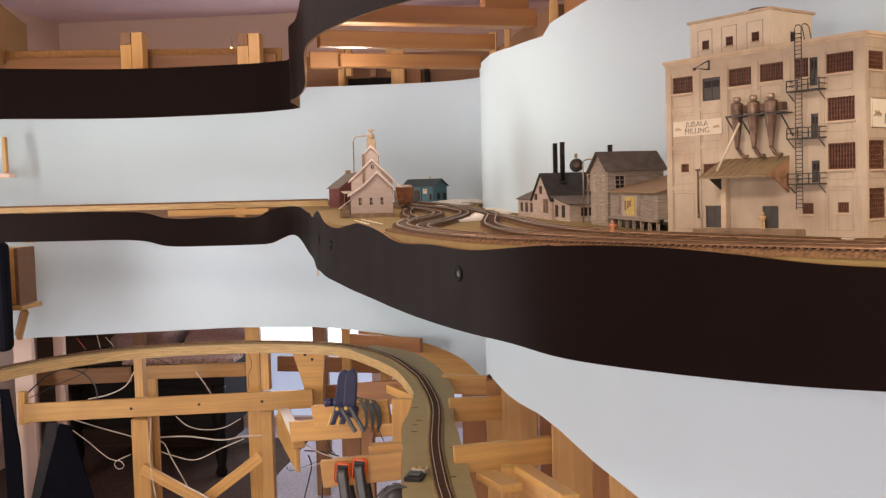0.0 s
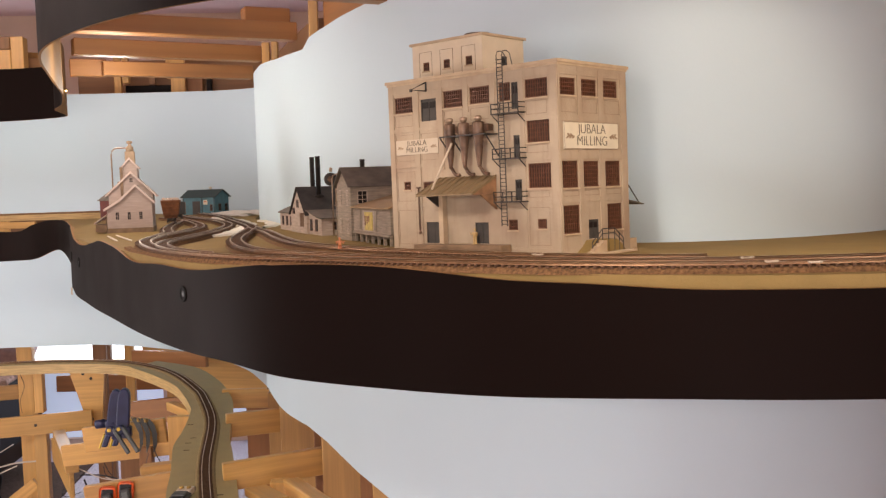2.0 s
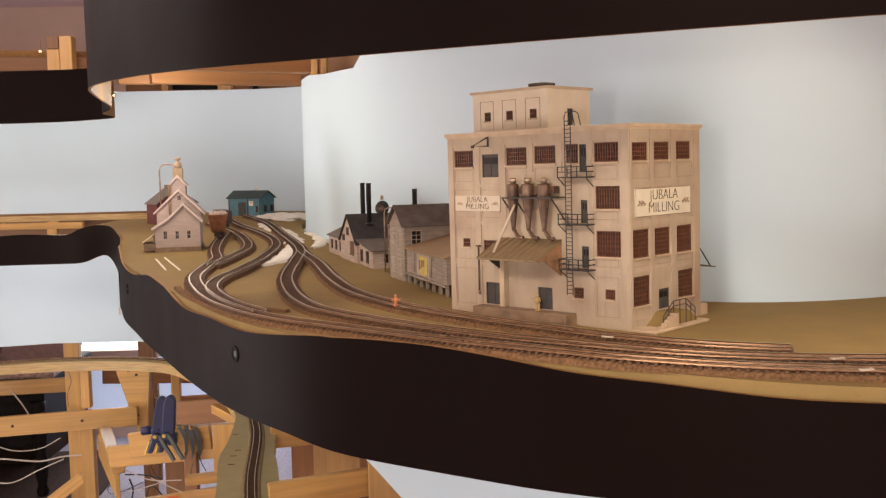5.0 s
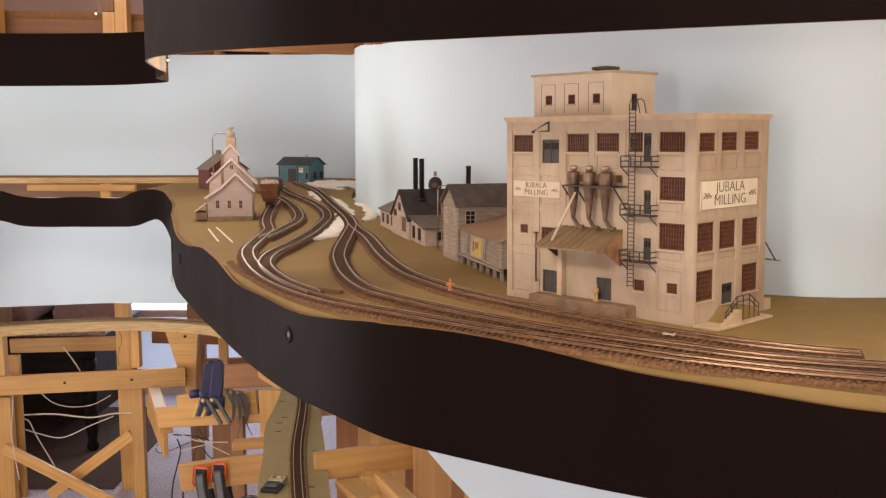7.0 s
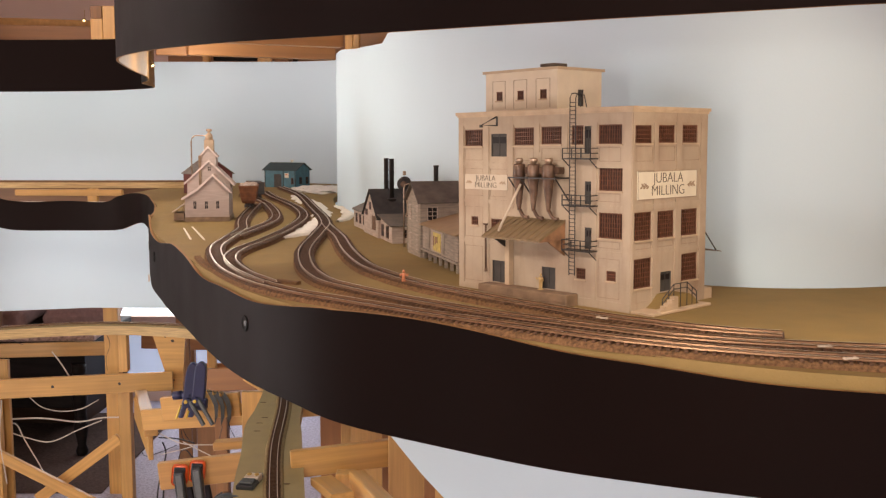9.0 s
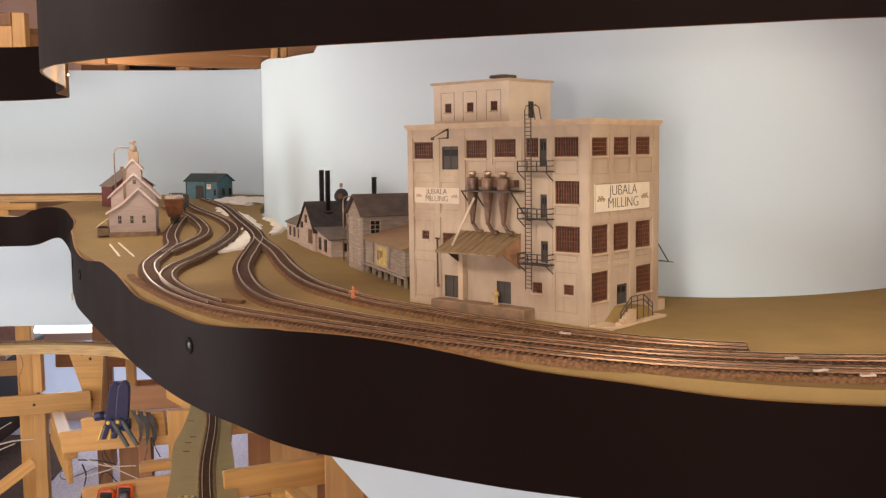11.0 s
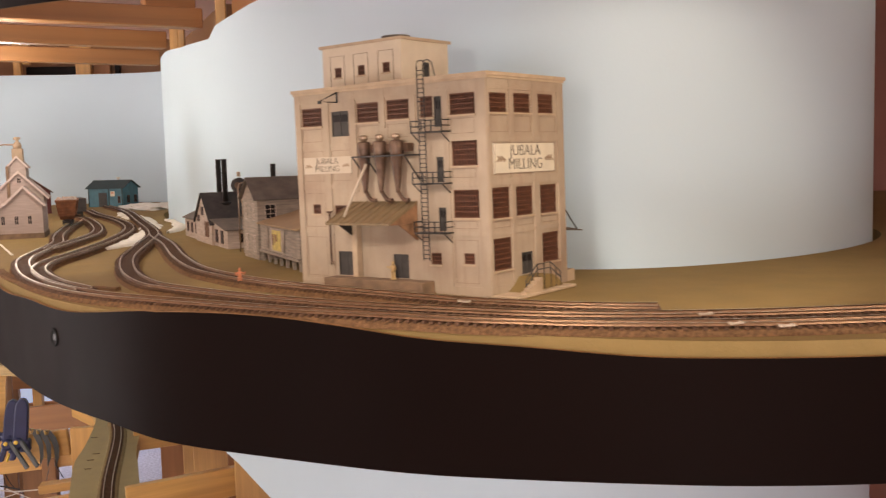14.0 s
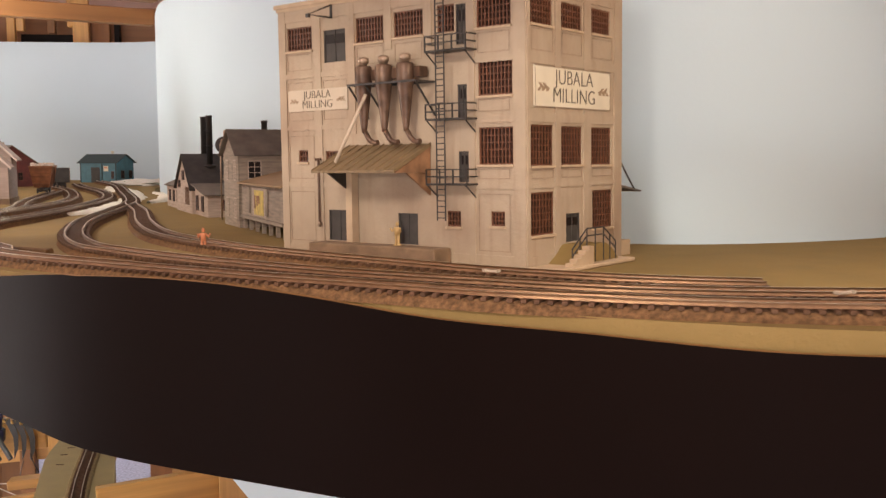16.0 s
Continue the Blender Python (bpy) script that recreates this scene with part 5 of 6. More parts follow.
part("dock_roof", prism(bmesh.new(), [(-0.027, 0.0200), (-0.0015, 0.0380), (-0.0015, 0.0402), (-0.027, 0.0222)], "y", -0.001, 0.064), RAKE, elev, "pale sloped dock roof")
for y in (0.004, 0.030, 0.056):
    part("dock_post", box(bmesh.new(), -0.0035, -0.0018, y, y + 0.002, 0.0192, 0.0362), DOCK, elev)

barn = thing("red_barn", "barn-red model store with faded shingle roof and porch", "model building", Matrix.Translation((-0.583, 3.06, ZD)) @ pose(0, 0, 0, 0, 0, 36) @ Matrix.Scale(0.87, 4))
part("wall", gable_house(bmesh.new(), 0.0, 0.152, 0.0, 0.10, 0.077, 0.130, "y"), REDWOOD, barn)
gable_roof(0.0, 0.152, 0.0, 0.10, 0.077, 0.130, BARNROOF, barn, "y", over=0.007)
clapboards(barn, face_of("south", (0, 0, 0)), 0.0, 0.152, 0.001, 0.076, 0.005, REDWOOD)
part("porch_roof", prism(bmesh.new(), [(-0.026, 0.053), (-0.001, 0.061), (-0.001, 0.063), (-0.026, 0.055)], "x", 0.006, 0.072), SIGN, barn)
part("porch_floor", box(bmesh.new(), 0.006, 0.072, -0.026, -0.001, 0, 0.010), DOCK, barn)
for x in (0.009, 0.039, 0.068):
    part("porch_post", box(bmesh.new(), x - 0.0015, x + 0.0015, -0.025, -0.022, 0.010, 0.054), DOCK, barn)
part("door", fbox(bmesh.new(), face_of("south", (0, 0, 0)), 0.042, 0.060, 0.010, 0.048, 0.0009, 0.0020), DOCK, barn)
trim_window(face_of("south", (0, 0, 0)), 0.014, 0.032, 0.018, 0.044, barn)
trim_window(face_of("south", (0, 0, 0)), 0.092, 0.108, 0.020, 0.046, barn, 2, 2)
trim_window(face_of("south", (0, 0, 0)), 0.068, 0.084, 0.084, 0.104, barn, 2, 2)
part("chimney", box(bmesh.new(), 0.068, 0.084, 0.078, 0.092, 0.122, 0.142), DOCK, barn)

teal = thing("teal_shed", "teal-blue model shed with dark green roof", "model building", Matrix.Translation((-0.318, 3.47, ZD)) @ pose(0, 0, 0, 0, 0, -25) @ Matrix.Scale(1.05, 4))
part("wall", gable_house(bmesh.new(), -0.130, 0.0, 0.0, 0.085, 0.062, 0.084, "x"), BLUEMETAL, teal)
gable_roof(-0.130, 0.0, 0.0, 0.085, 0.062, 0.084, TEALROOF, teal, "x", over=0.007)
sf = face_of("south", (0, 0, 0))
part("door", fbox(bmesh.new(), sf, -0.090, -0.060, 0.0, 0.046, 0.0003, 0.0018), DOORGREY, teal)
part("notice", fbox(bmesh.new(), sf, -0.046, -0.030, 0.034, 0.050, 0.0003, 0.0015), SIGN, teal)
part("notice_mark", fbox(bmesh.new(), sf, -0.043, -0.033, 0.043, 0.047, 0.0015, 0.0019), ORANGE_FIG, teal)
trim_window(sf, -0.020, -0.010, 0.012, 0.034, teal)
for y in (0.02, 0.06):
    trim_window(face_of("east", (0, 0, 0)), y, y + 0.016, 0.012, 0.036, teal)
for x in (-0.128, -0.052, -0.003):
    part("corner_strip", fbox(bmesh.new(), sf, x - 0.0015, x + 0.0015, 0, 0.062, 0.0003, 0.0016), TEALROOF, teal)
part("roof_vent", lathe(bmesh.new(), [(0.003, 0.080), (0.003, 0.090), (0.005, 0.0905), (0.005, 0.094), (0.002, 0.095)], (-0.045, 0.045, 0), 12), SIGN, teal)

# wagons on the spur
car = thing("ore_hopper", "rust-brown model hopper car with a heaped load", "model wagon", Matrix.Translation((-0.263, 2.35, ZD + 0.0092)) @ pose(0, 0, 0, 0, 0, 99))
bm = bmesh.new()
rims = [[bm.verts.new((sx * a, sy * b, h)) for sx, sy in ((-1, -1), (1, -1), (1, 1), (-1, 1))] for a, b, h in ((0.044, 0.0140, 0.012), (0.0485, 0.0160, 0.020))]
for h0, h1 in ((0.020, 0.0268), (0.0268, 0.0336), (0.0336, 0.0404), (0.0404, 0.0472), (0.0472, 0.054)):
    rims += [[bm.verts.new((sx * a, sy * b, h)) for sx, sy in ((-1, -1), (1, -1), (1, 1), (-1, 1))] for a, b, h in ((0.0415 + 0.26 * h0, 0.0137 + 0.15 * h0, h0 + 0.0006), (0.0415 + 0.26 * h1, 0.0137 + 0.15 * h1, h1 - 0.0006), (0.0405 + 0.26 * h1, 0.0129 + 0.15 * h1, h1))]
bm.faces.new(rims[0][::-1]), bm.faces.new(rims[-1])
for r0, r1 in zip(rims, rims[1:]):
    for k in range(4):
        bm.faces.new([r0[k], r0[(k + 1) % 4], r1[(k + 1) % 4], r1[k]])
part("hopper", bm, ORERUST, car, "rust-orange steel hopper body")
for x in (-0.040, -0.014, 0.014, 0.040):
    for side in (-1, 1):
        part("side_rib", tube(bmesh.new(), [(x * 0.85, side * 0.0166, 0.019), (x, side * 0.0222, 0.054)], 0.0011, 5), ORERUST, car)
bm = bmesh.new()
box(bm, -0.0565, 0.0565, -0.0228, -0.0212, 0.0525, 0.0552)
box(bm, -0.0565, 0.0565, 0.0212, 0.0228, 0.0525, 0.0552)
box(bm, -0.0565, -0.0549, -0.0212, 0.0212, 0.0525, 0.0552)
box(bm, 0.0549, 0.0565, -0.0212, 0.0212, 0.0525, 0.0552)
part("top_rim", bm, ORERUST, car)
bm = bmesh.new()
for k in range(46):
    lump = bmesh.ops.create_icosphere(bm, subdivisions=1, radius=random.uniform(0.0035, 0.0065), matrix=Matrix.Translation((random.uniform(-0.048, 0.048), random.uniform(-0.0165, 0.0165), random.uniform(0.0525, 0.0565))) @ pose(0, 0, 0, random.uniform(0, 90), random.uniform(0, 90), 0))
    for v in lump["verts"]:
        v.co += Vector((0.0014, 0.0014, 0.0012)) * noise.noise(v.co * 300)
part("load", bm, PALEWOOD, car, "heap of pale broken stone")
part("under_frame", box(bmesh.new(), -0.052, 0.052, -0.004, 0.004, 0.006, 0.0118), IRON, car)
for x in (-0.036, 0.036):
    tr = part("truck", box(bmesh.new(), x - 0.012, x + 0.012, -0.0098, 0.0098, 0.004, 0.008), IRON, car)
    for dx in (-0.009, 0.009):
        for y in (-0.0083, 0.0083):
            part("wheel", lathe(bmesh.new(), [(0.0055, -0.001), (0.0055, 0.001)], sides=14), IRON, tr, m=pose(x + dx, y, 0.0052, 90, 0, 0))


dark = thing("coal_wagon", "dark brown slatted model coal wagon behind the hopper car", "model wagon", Matrix.Translation((-0.322, 2.735, ZD + 0.0098)) @ pose(0, 0, 0, 0, 0, 109.5))
part("body", bevelled(box(bmesh.new(), -0.058, 0.058, -0.0165, 0.0165, 0.0115, 0.046), 0.0008, 1), TARROOF, dark)
for k in range(4):
    for y in (-0.0172, 0.0172):
        part("plank", box(bmesh.new(), -0.058, 0.058, y - 0.0006, y + 0.0006, 0.0125 + 0.0084 * k, 0.0200 + 0.0084 * k), DOCK, dark)
for x in (-0.046, -0.016, 0.016, 0.046):
    for y in (-0.0184, 0.0184):
        part("stake", box(bmesh.new(), x - 0.0013, x + 0.0013, y - 0.0006, y + 0.0006, 0.0115, 0.047), IRON, dark)
for x in (-0.036, 0.036):
    tr = part("truck", box(bmesh.new(), x - 0.012, x + 0.012, -0.0098, 0.0098, 0.004, 0.0114), IRON, dark)
    for dx in (-0.009, 0.009):
        for y in (-0.0083, 0.0083):
            part("wheel", lathe(bmesh.new(), [(0.0055, -0.001), (0.0055, 0.001)], sides=14), IRON, tr, m=pose(x + dx, y, 0.0052, 90, 0, 0))


def figure(place, material, label, turn=0, arm=40):
    """A tiny plain painted figure, one mesh."""
    bm = bmesh.new()
    for x in (-0.0018, 0.0018):
        tube(bm, [(x, 0, 0), (x * 0.8, 0, 0.0095)], 0.0013, 6)
    tube(bm, [(0, 0, 0.0088), (0, 0, 0.013), (0, 0, 0.0165)], 0.0025, 8, 0.0029)
    for s in (-1, 1):
        tube(bm, [(s * 0.003, 0, 0.016), (s * 0.0052, -0.001, 0.0125), (s * 0.0062, -0.003, 0.0125 + 0.004 * math.sin(radians(arm)))], 0.0009, 6)
    lathe(bm, [(0.0004, 0.0172), (0.0014, 0.0178), (0.0017, 0.0195), (0.0013, 0.021), (0.0004, 0.0216)], sides=10)
    lathe(bm, [(0.004, -0.0002), (0.004, 0.0004)], sides=12)
    return tagged(part("figurine", bm, material, m=Matrix.Translation(place) @ pose(0, 0, 0, 0, 0, turn) @ Matrix.Scale(0.85, 4)), label, "figurine", group="figurines")


figure((0.172, 1.112, ZD + 0.0030), ORANGE_FIG, "tiny orange painted figurine on the mill track", 20, 60)
fp = MILL_AT @ Vector((-0.010, 0.118, 0.0146))
figure(tuple(fp), YELLOW_FIG, "tiny yellow painted figurine on the loading dock", -50, 50)

# ---- upper deck timber ----
up = thing("upper_joists", "pine joists and risers of the open upper deck", "timber frame")
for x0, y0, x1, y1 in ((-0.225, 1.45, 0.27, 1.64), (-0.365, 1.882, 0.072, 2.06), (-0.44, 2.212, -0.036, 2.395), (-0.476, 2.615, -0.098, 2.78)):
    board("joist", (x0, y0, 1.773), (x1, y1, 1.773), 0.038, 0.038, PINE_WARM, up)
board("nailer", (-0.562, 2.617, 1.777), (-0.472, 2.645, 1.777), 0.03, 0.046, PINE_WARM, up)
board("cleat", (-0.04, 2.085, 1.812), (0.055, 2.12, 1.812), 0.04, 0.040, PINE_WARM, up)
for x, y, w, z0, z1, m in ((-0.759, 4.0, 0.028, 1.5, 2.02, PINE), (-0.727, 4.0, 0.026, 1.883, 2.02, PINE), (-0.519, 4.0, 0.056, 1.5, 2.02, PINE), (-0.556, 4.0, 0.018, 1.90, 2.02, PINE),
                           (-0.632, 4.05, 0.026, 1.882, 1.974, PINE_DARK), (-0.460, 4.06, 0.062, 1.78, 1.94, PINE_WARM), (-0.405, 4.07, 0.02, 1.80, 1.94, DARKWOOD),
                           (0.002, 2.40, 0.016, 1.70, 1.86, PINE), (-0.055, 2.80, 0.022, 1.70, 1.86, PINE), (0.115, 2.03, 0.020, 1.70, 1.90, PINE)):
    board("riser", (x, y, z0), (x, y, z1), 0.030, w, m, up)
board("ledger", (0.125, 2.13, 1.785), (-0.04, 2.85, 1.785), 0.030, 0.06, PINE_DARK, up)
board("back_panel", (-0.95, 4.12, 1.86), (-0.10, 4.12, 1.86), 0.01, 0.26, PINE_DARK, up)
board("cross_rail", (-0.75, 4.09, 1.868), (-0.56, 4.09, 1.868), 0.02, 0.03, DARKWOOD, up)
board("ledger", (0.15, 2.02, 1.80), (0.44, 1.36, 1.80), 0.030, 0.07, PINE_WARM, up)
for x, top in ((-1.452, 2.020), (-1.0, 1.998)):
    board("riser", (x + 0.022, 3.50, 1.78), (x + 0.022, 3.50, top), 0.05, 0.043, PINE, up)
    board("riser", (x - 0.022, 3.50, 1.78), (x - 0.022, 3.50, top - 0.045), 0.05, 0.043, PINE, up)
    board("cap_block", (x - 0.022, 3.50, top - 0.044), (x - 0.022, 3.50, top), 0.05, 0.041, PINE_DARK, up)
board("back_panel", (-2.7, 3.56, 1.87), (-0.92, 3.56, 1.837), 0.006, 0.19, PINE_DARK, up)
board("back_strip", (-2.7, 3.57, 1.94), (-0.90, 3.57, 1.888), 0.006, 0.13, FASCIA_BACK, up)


def spot_fixture(place, target):
    t = thing("mini_spot", "small brass spot lamp clipped under the upper deck", "spot lamp", look(place, target), group="mini spots")
    part("housing", lathe(bmesh.new(), [(0.002, 0.007), (0.004, 0.006), (0.0055, 0.0), (0.006, -0.007), (0.0052, -0.007), (0.0047, -0.001)], sides=16), BRASS, t)
    part("bulb", lathe(bmesh.new(), [(0.001, -0.001), (0.003, -0.003), (0.003, -0.0055), (0.001, -0.007)], sides=12), BULB, t)
    part("stem", tube(bmesh.new(), [(0, 0, 0.006), (0, 0.006, 0.02), (0, 0.018, 0.032)], 0.001, 6), BRASS, t)
    return t


spot_fixture((-0.665, 2.93, 1.752), (-0.4, 2.6, 1.3))
spot_fixture((-1.052, 3.44, 1.945), (-1.0, 3.0, 1.5))

# ---- raised subroadbed over the far shelf ----
path = spline([(-2.7, 3.46), (-1.9, 3.46), (-1.3, 3.47), (-0.9, 3.48), (-0.72, 3.50)], 0.03)
tagged(part("subroadbed_far", sweep(bmesh.new(), path, np.full(len(path), 1.352), [(-0.045, 0), (-0.045, 0.020), (0.045, 0.020), (0.045, 0)]), PLY), "bare plywood subroadbed of the far shelf", "subroadbed", kind="structure")
path = spline([(-2.7, 3.44), (-1.9, 3.44), (-1.3, 3.45), (-0.9, 3.46), (-0.72, 3.48)], 0.03)
tagged(part("far_roadbed", sweep(bmesh.new(), path, np.full(len(path), 1.372), [(-0.026, 0), (-0.020, 0.006), (0.020, 0.006), (0.026, 0)]), CORK), "cork roadbed strip along the far shelf", "roadbed", kind="structure")
shelf = thing("far_shelf_frame", "pine frame under the far shelf", "timber frame")
board("rail", (-2.7, 3.50, 1.318), (-0.75, 3.50, 1.318), 0.02, 0.066, PINE_DARK, shelf)
for x in (-1.03, -1.85, -2.4):
    board("riser", (x, 3.40, 1.24), (x, 3.40, 1.352), 0.02, 0.035, PINE, shelf)
board("cleat", (-1.30, 3.39, 1.338), (-0.92, 3.39, 1.338), 0.02, 0.022, PINE, shelf)
board("ledge", (-1.25, 3.10, 1.322), (-0.82, 3.08, 1.322), 0.05, 0.006, SIGN, shelf)

# ---- grommets and peg on the fascia ----


def on_edge(x_want, z, far=False):
    """A pose on the outside of the middle fascia at an x."""
    i = int(np.argmin(np.abs(edge[:, 0] - x_want)))
    n = sides_of(edge)[i]
    return Matrix.Translation((edge[i, 0], edge[i, 1], z)) @ Matrix(((n[1], 0, n[0], 0), (-n[0], 0, n[1], 0), (0, 1, 0, 0), (0, 0, 0, 1)))


for x, z in ((-0.012, 1.315), (-0.318, 1.312), (-0.385, 1.312)):
    g = thing("grommet", "round black grommet with metal eye in the fascia", "grommet", on_edge(x, z), group="grommets")
    part("ring", lathe(bmesh.new(), [(0.0060, -0.001), (0.0092, -0.001), (0.0098, 0.0008), (0.0092, 0.0018), (0.0072, 0.0018), (0.0060, 0.0006)], sides=20), RUBBER, g)
    part("eye", lathe(bmesh.new(), [(0.0058, -0.001), (0.0058, 0.0001), (0.0044, 0.0003), (0.0022, 0.0012), (0.0012, 0.0012)], sides=14), BLACKPL, g)
peg = thing("clothes_peg", "small wooden clothes peg clipped under the fascia", "clothes peg", on_edge(-0.405, 1.236) @ Matrix.Scale(0.6, 4))
for s in (-1, 1):
    part("jaw", bevelled(box(bmesh.new(), s * 0.0045 - 0.0022, s * 0.0045 + 0.0022, -0.012, 0.012, 0.001, 0.0065), 0.0008, 1), MILL_SIGN, peg)

# ---- lower deck ----
LOOP = [(-0.02, 1.2), (-0.09, 1.62), (-0.115, 1.80), (-0.139, 1.924), (-0.186, 2.216), (-0.232, 2.625), (-0.305, 2.95), (-0.352, 3.10), (-0.46, 3.361), (-0.58, 3.55), (-0.74, 3.694), (-0.95, 3.76), (-1.16, 3.772), (-1.40, 3.72), (-1.62, 3.62), (-1.78, 3.45), (-1.87, 3.28), (-1.95, 3.0), (-2.0, 2.6)]
WALL_SIDE = [(0.05, 1.2), (-0.02, 1.62), (-0.055, 1.82), (-0.073, 1.925), (-0.138, 2.325), (-0.164, 2.473), (-0.192, 2.773), (-0.226, 2.982), (-0.304, 3.256), (-0.425, 3.524), (-0.60, 3.70)]
AISLE_SIDE = [(-0.09, 1.2), (-0.16, 1.62), (-0.205, 1.82), (-0.237, 1.999), (-0.259, 2.167), (-0.295, 2.394), (-0.30, 2.55), (-0.313, 2.736), (-0.335, 2.872), (-0.432, 3.178), (-0.55, 3.398), (-0.67, 3.58)]
deck("deck_lower", [tuple(p) for p in spline(AISLE_SIDE, 0.012)] + [tuple(p) for p in spline(WALL_SIDE, 0.012)[::-1]], ZL, 0.034, [LIT_GROUND, PLY], "olive-tan painted plywood of the lower deck")
path = spline(LOOP[9:], 0.02)
tagged(part("subroadbed_lower", sweep(bmesh.new(), path, np.full(len(path), ZL - 0.019), [(-0.036, -0.018), (-0.036, 0.0185), (0.036, 0.0185), (0.036, -0.018)], mi=[0, 1, 0, 0]), [PLY, LIT_GROUND]), "laminated plywood subroadbed of the lower loop", "subroadbed", kind="structure")
railway("lower_track", LOOP, "lower loop of model track on cork", z=ZL, bed=0.046, group="lower tracks", tie_step=0.0085, rail_top=RAIL_LOW, shoulder=CORK_OLIVE)
for x, y in ((-0.255, 2.35), (-0.262, 2.42), (-0.258, 2.47), (-0.12, 1.97), (-0.14, 2.2), (-0.235, 1.92), (-0.29, 2.62)):
    tagged(part("screw_slot", box(bmesh.new(), -0.008, 0.008, -0.0018, 0.0018, 0, 0.0008), TIE, m=pose(x, y, ZL + 0.0002, 0, 0, random.uniform(-8, 8))), "dark screw slot in the plywood deck", "screw", group="deck screws")
sw = thing("switch_motor", "black model switch motor with a silver solenoid block", "switch motor", pose(-0.197, 1.97, ZL, 0, 0, -8) @ Matrix.Scale(1.15, 4))
part("base", bevelled(box(bmesh.new(), -0.017, 0.017, -0.034, 0.002, 0, 0.009), 0.002, 1), BLACKPL, sw)
part("cover", bevelled(box(bmesh.new(), -0.013, 0.013, -0.028, -0.004, 0.009, 0.014), 0.002, 1), GREYPL, sw)
part("block", bevelled(box(bmesh.new(), -0.014, 0.014, 0.004, 0.030, 0, 0.012), 0.001, 1), RAIL_LOW, sw, "silver solenoid block")
for x in (-0.007, 0.007):
    part("terminal", lathe(bmesh.new(), [(0.0045, 0), (0.0045, 0.003), (0.002, 0.004)], (x, 0.017, 0.012), 10), BRASS, sw)
    part("slot", box(bmesh.new(), x - 0.004, x + 0.004, 0.036, 0.042, 0, 0.008), BLACKPL, sw)
spk = thing("round_motor", "round black plastic motor below the lower deck", "motor", pose(-0.229, 1.90, 0.751, 90, 0, 20))
part("shell", lathe(bmesh.new(), [(0.012, -0.03), (0.036, -0.026), (0.040, -0.018), (0.040, 0.018), (0.036, 0.024), (0.020, 0.026)], sides=26), BLACKPL, spk)
part("flange", lathe(bmesh.new(), [(0.042, 0.004), (0.044, 0.006), (0.044, 0.010), (0.042, 0.012)], sides=26), GREYPL, spk)
part("mount", box(bmesh.new(), -0.03, 0.03, 0.02, 0.034, -0.01, 0.01), BLACKPL, spk)

# ---- benchwork under the lower deck ----
bench = thing("benchwork", "open pine benchwork of posts, rails and braces", "benchwork")
B = lambda n, a, b, w, h, m=PINE, **k: board(n, a, b, w, h, m, bench, **k)
B("rail", (-2.089, 3.7, 0.514), (-0.891, 3.84, 0.543), 0.02, 0.078, PINE)
B("post", (-2.104, 3.728, 0.46), (-2.104, 3.728, 0.60), 0.03, 0.032, PINE)
B("post", (-1.651, 3.86, 0.0), (-1.651, 3.86, 0.453), 0.04, 0.076, PINE)
B("riser", (-1.619, 3.8, 0.552), (-1.619, 3.8, 0.727), 0.04, 0.038, PINE)
B("post", (-1.195, 4.02, 0.0), (-1.195, 4.02, 0.824), 0.04, 0.062, PINE)
B("post", (-1.099, 3.87, 0.0), (-1.099, 3.87, 0.498), 0.04, 0.048, PINE)
B("riser", (-1.091, 3.85, 0.58), (-1.091, 3.85, 0.743), 0.04, 0.034, PINE)
B("post", (-1.622, 3.92, 0.0), (-1.622, 3.92, 0.612), 0.02, 0.047, PINE)
B("rail", (-1.786, 4.25, 0.575), (-1.309, 4.25, 0.588), 0.02, 0.063, PINE)
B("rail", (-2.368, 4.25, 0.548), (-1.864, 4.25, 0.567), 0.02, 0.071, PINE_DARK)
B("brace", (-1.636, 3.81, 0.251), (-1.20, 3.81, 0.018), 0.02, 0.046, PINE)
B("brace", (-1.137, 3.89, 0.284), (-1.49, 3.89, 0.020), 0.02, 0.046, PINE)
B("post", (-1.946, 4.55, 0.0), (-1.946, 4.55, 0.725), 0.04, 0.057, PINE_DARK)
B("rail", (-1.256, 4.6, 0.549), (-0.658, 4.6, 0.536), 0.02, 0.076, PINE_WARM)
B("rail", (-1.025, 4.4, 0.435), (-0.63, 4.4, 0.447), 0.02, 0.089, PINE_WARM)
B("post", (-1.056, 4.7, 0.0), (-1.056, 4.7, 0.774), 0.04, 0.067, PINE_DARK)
B("post", (-0.841, 4.3, 0.456), (-0.841, 4.3, 0.773), 0.04, 0.038, PINE)
B("post", (-0.583, 4.2, 0.503), (-0.583, 4.2, 0.773), 0.04, 0.047, PINE)
part("gusset", prism(bmesh.new(), [(-0.985, 0.735), (-0.846, 0.735), (-0.868, 0.46), (-0.902, 0.455)], "y", 3.88, 3.90), PINE, bench)
for gx, gz in ((-0.938, 0.545), (-0.902, 0.535), (-0.90, 0.70), (-0.93, 0.72)):
    part("screw", lathe(bmesh.new(), [(0.006, -0.001), (0.006, 0.001), (0.002, 0.0005)], sides=10), IRON, bench, m=pose(gx, 3.8795, gz, 90, 0, 0))
for sx, sy, sz in ((-1.64, 3.741, 0.523), (-1.10, 3.805, 0.538), (-1.36, 3.775, 0.533)):
    part("screw", lathe(bmesh.new(), [(0.006, -0.001), (0.006, 0.001), (0.002, 0.0005)], sides=10), IRON, bench, m=pose(sx, sy, sz, 90, 0, 0))
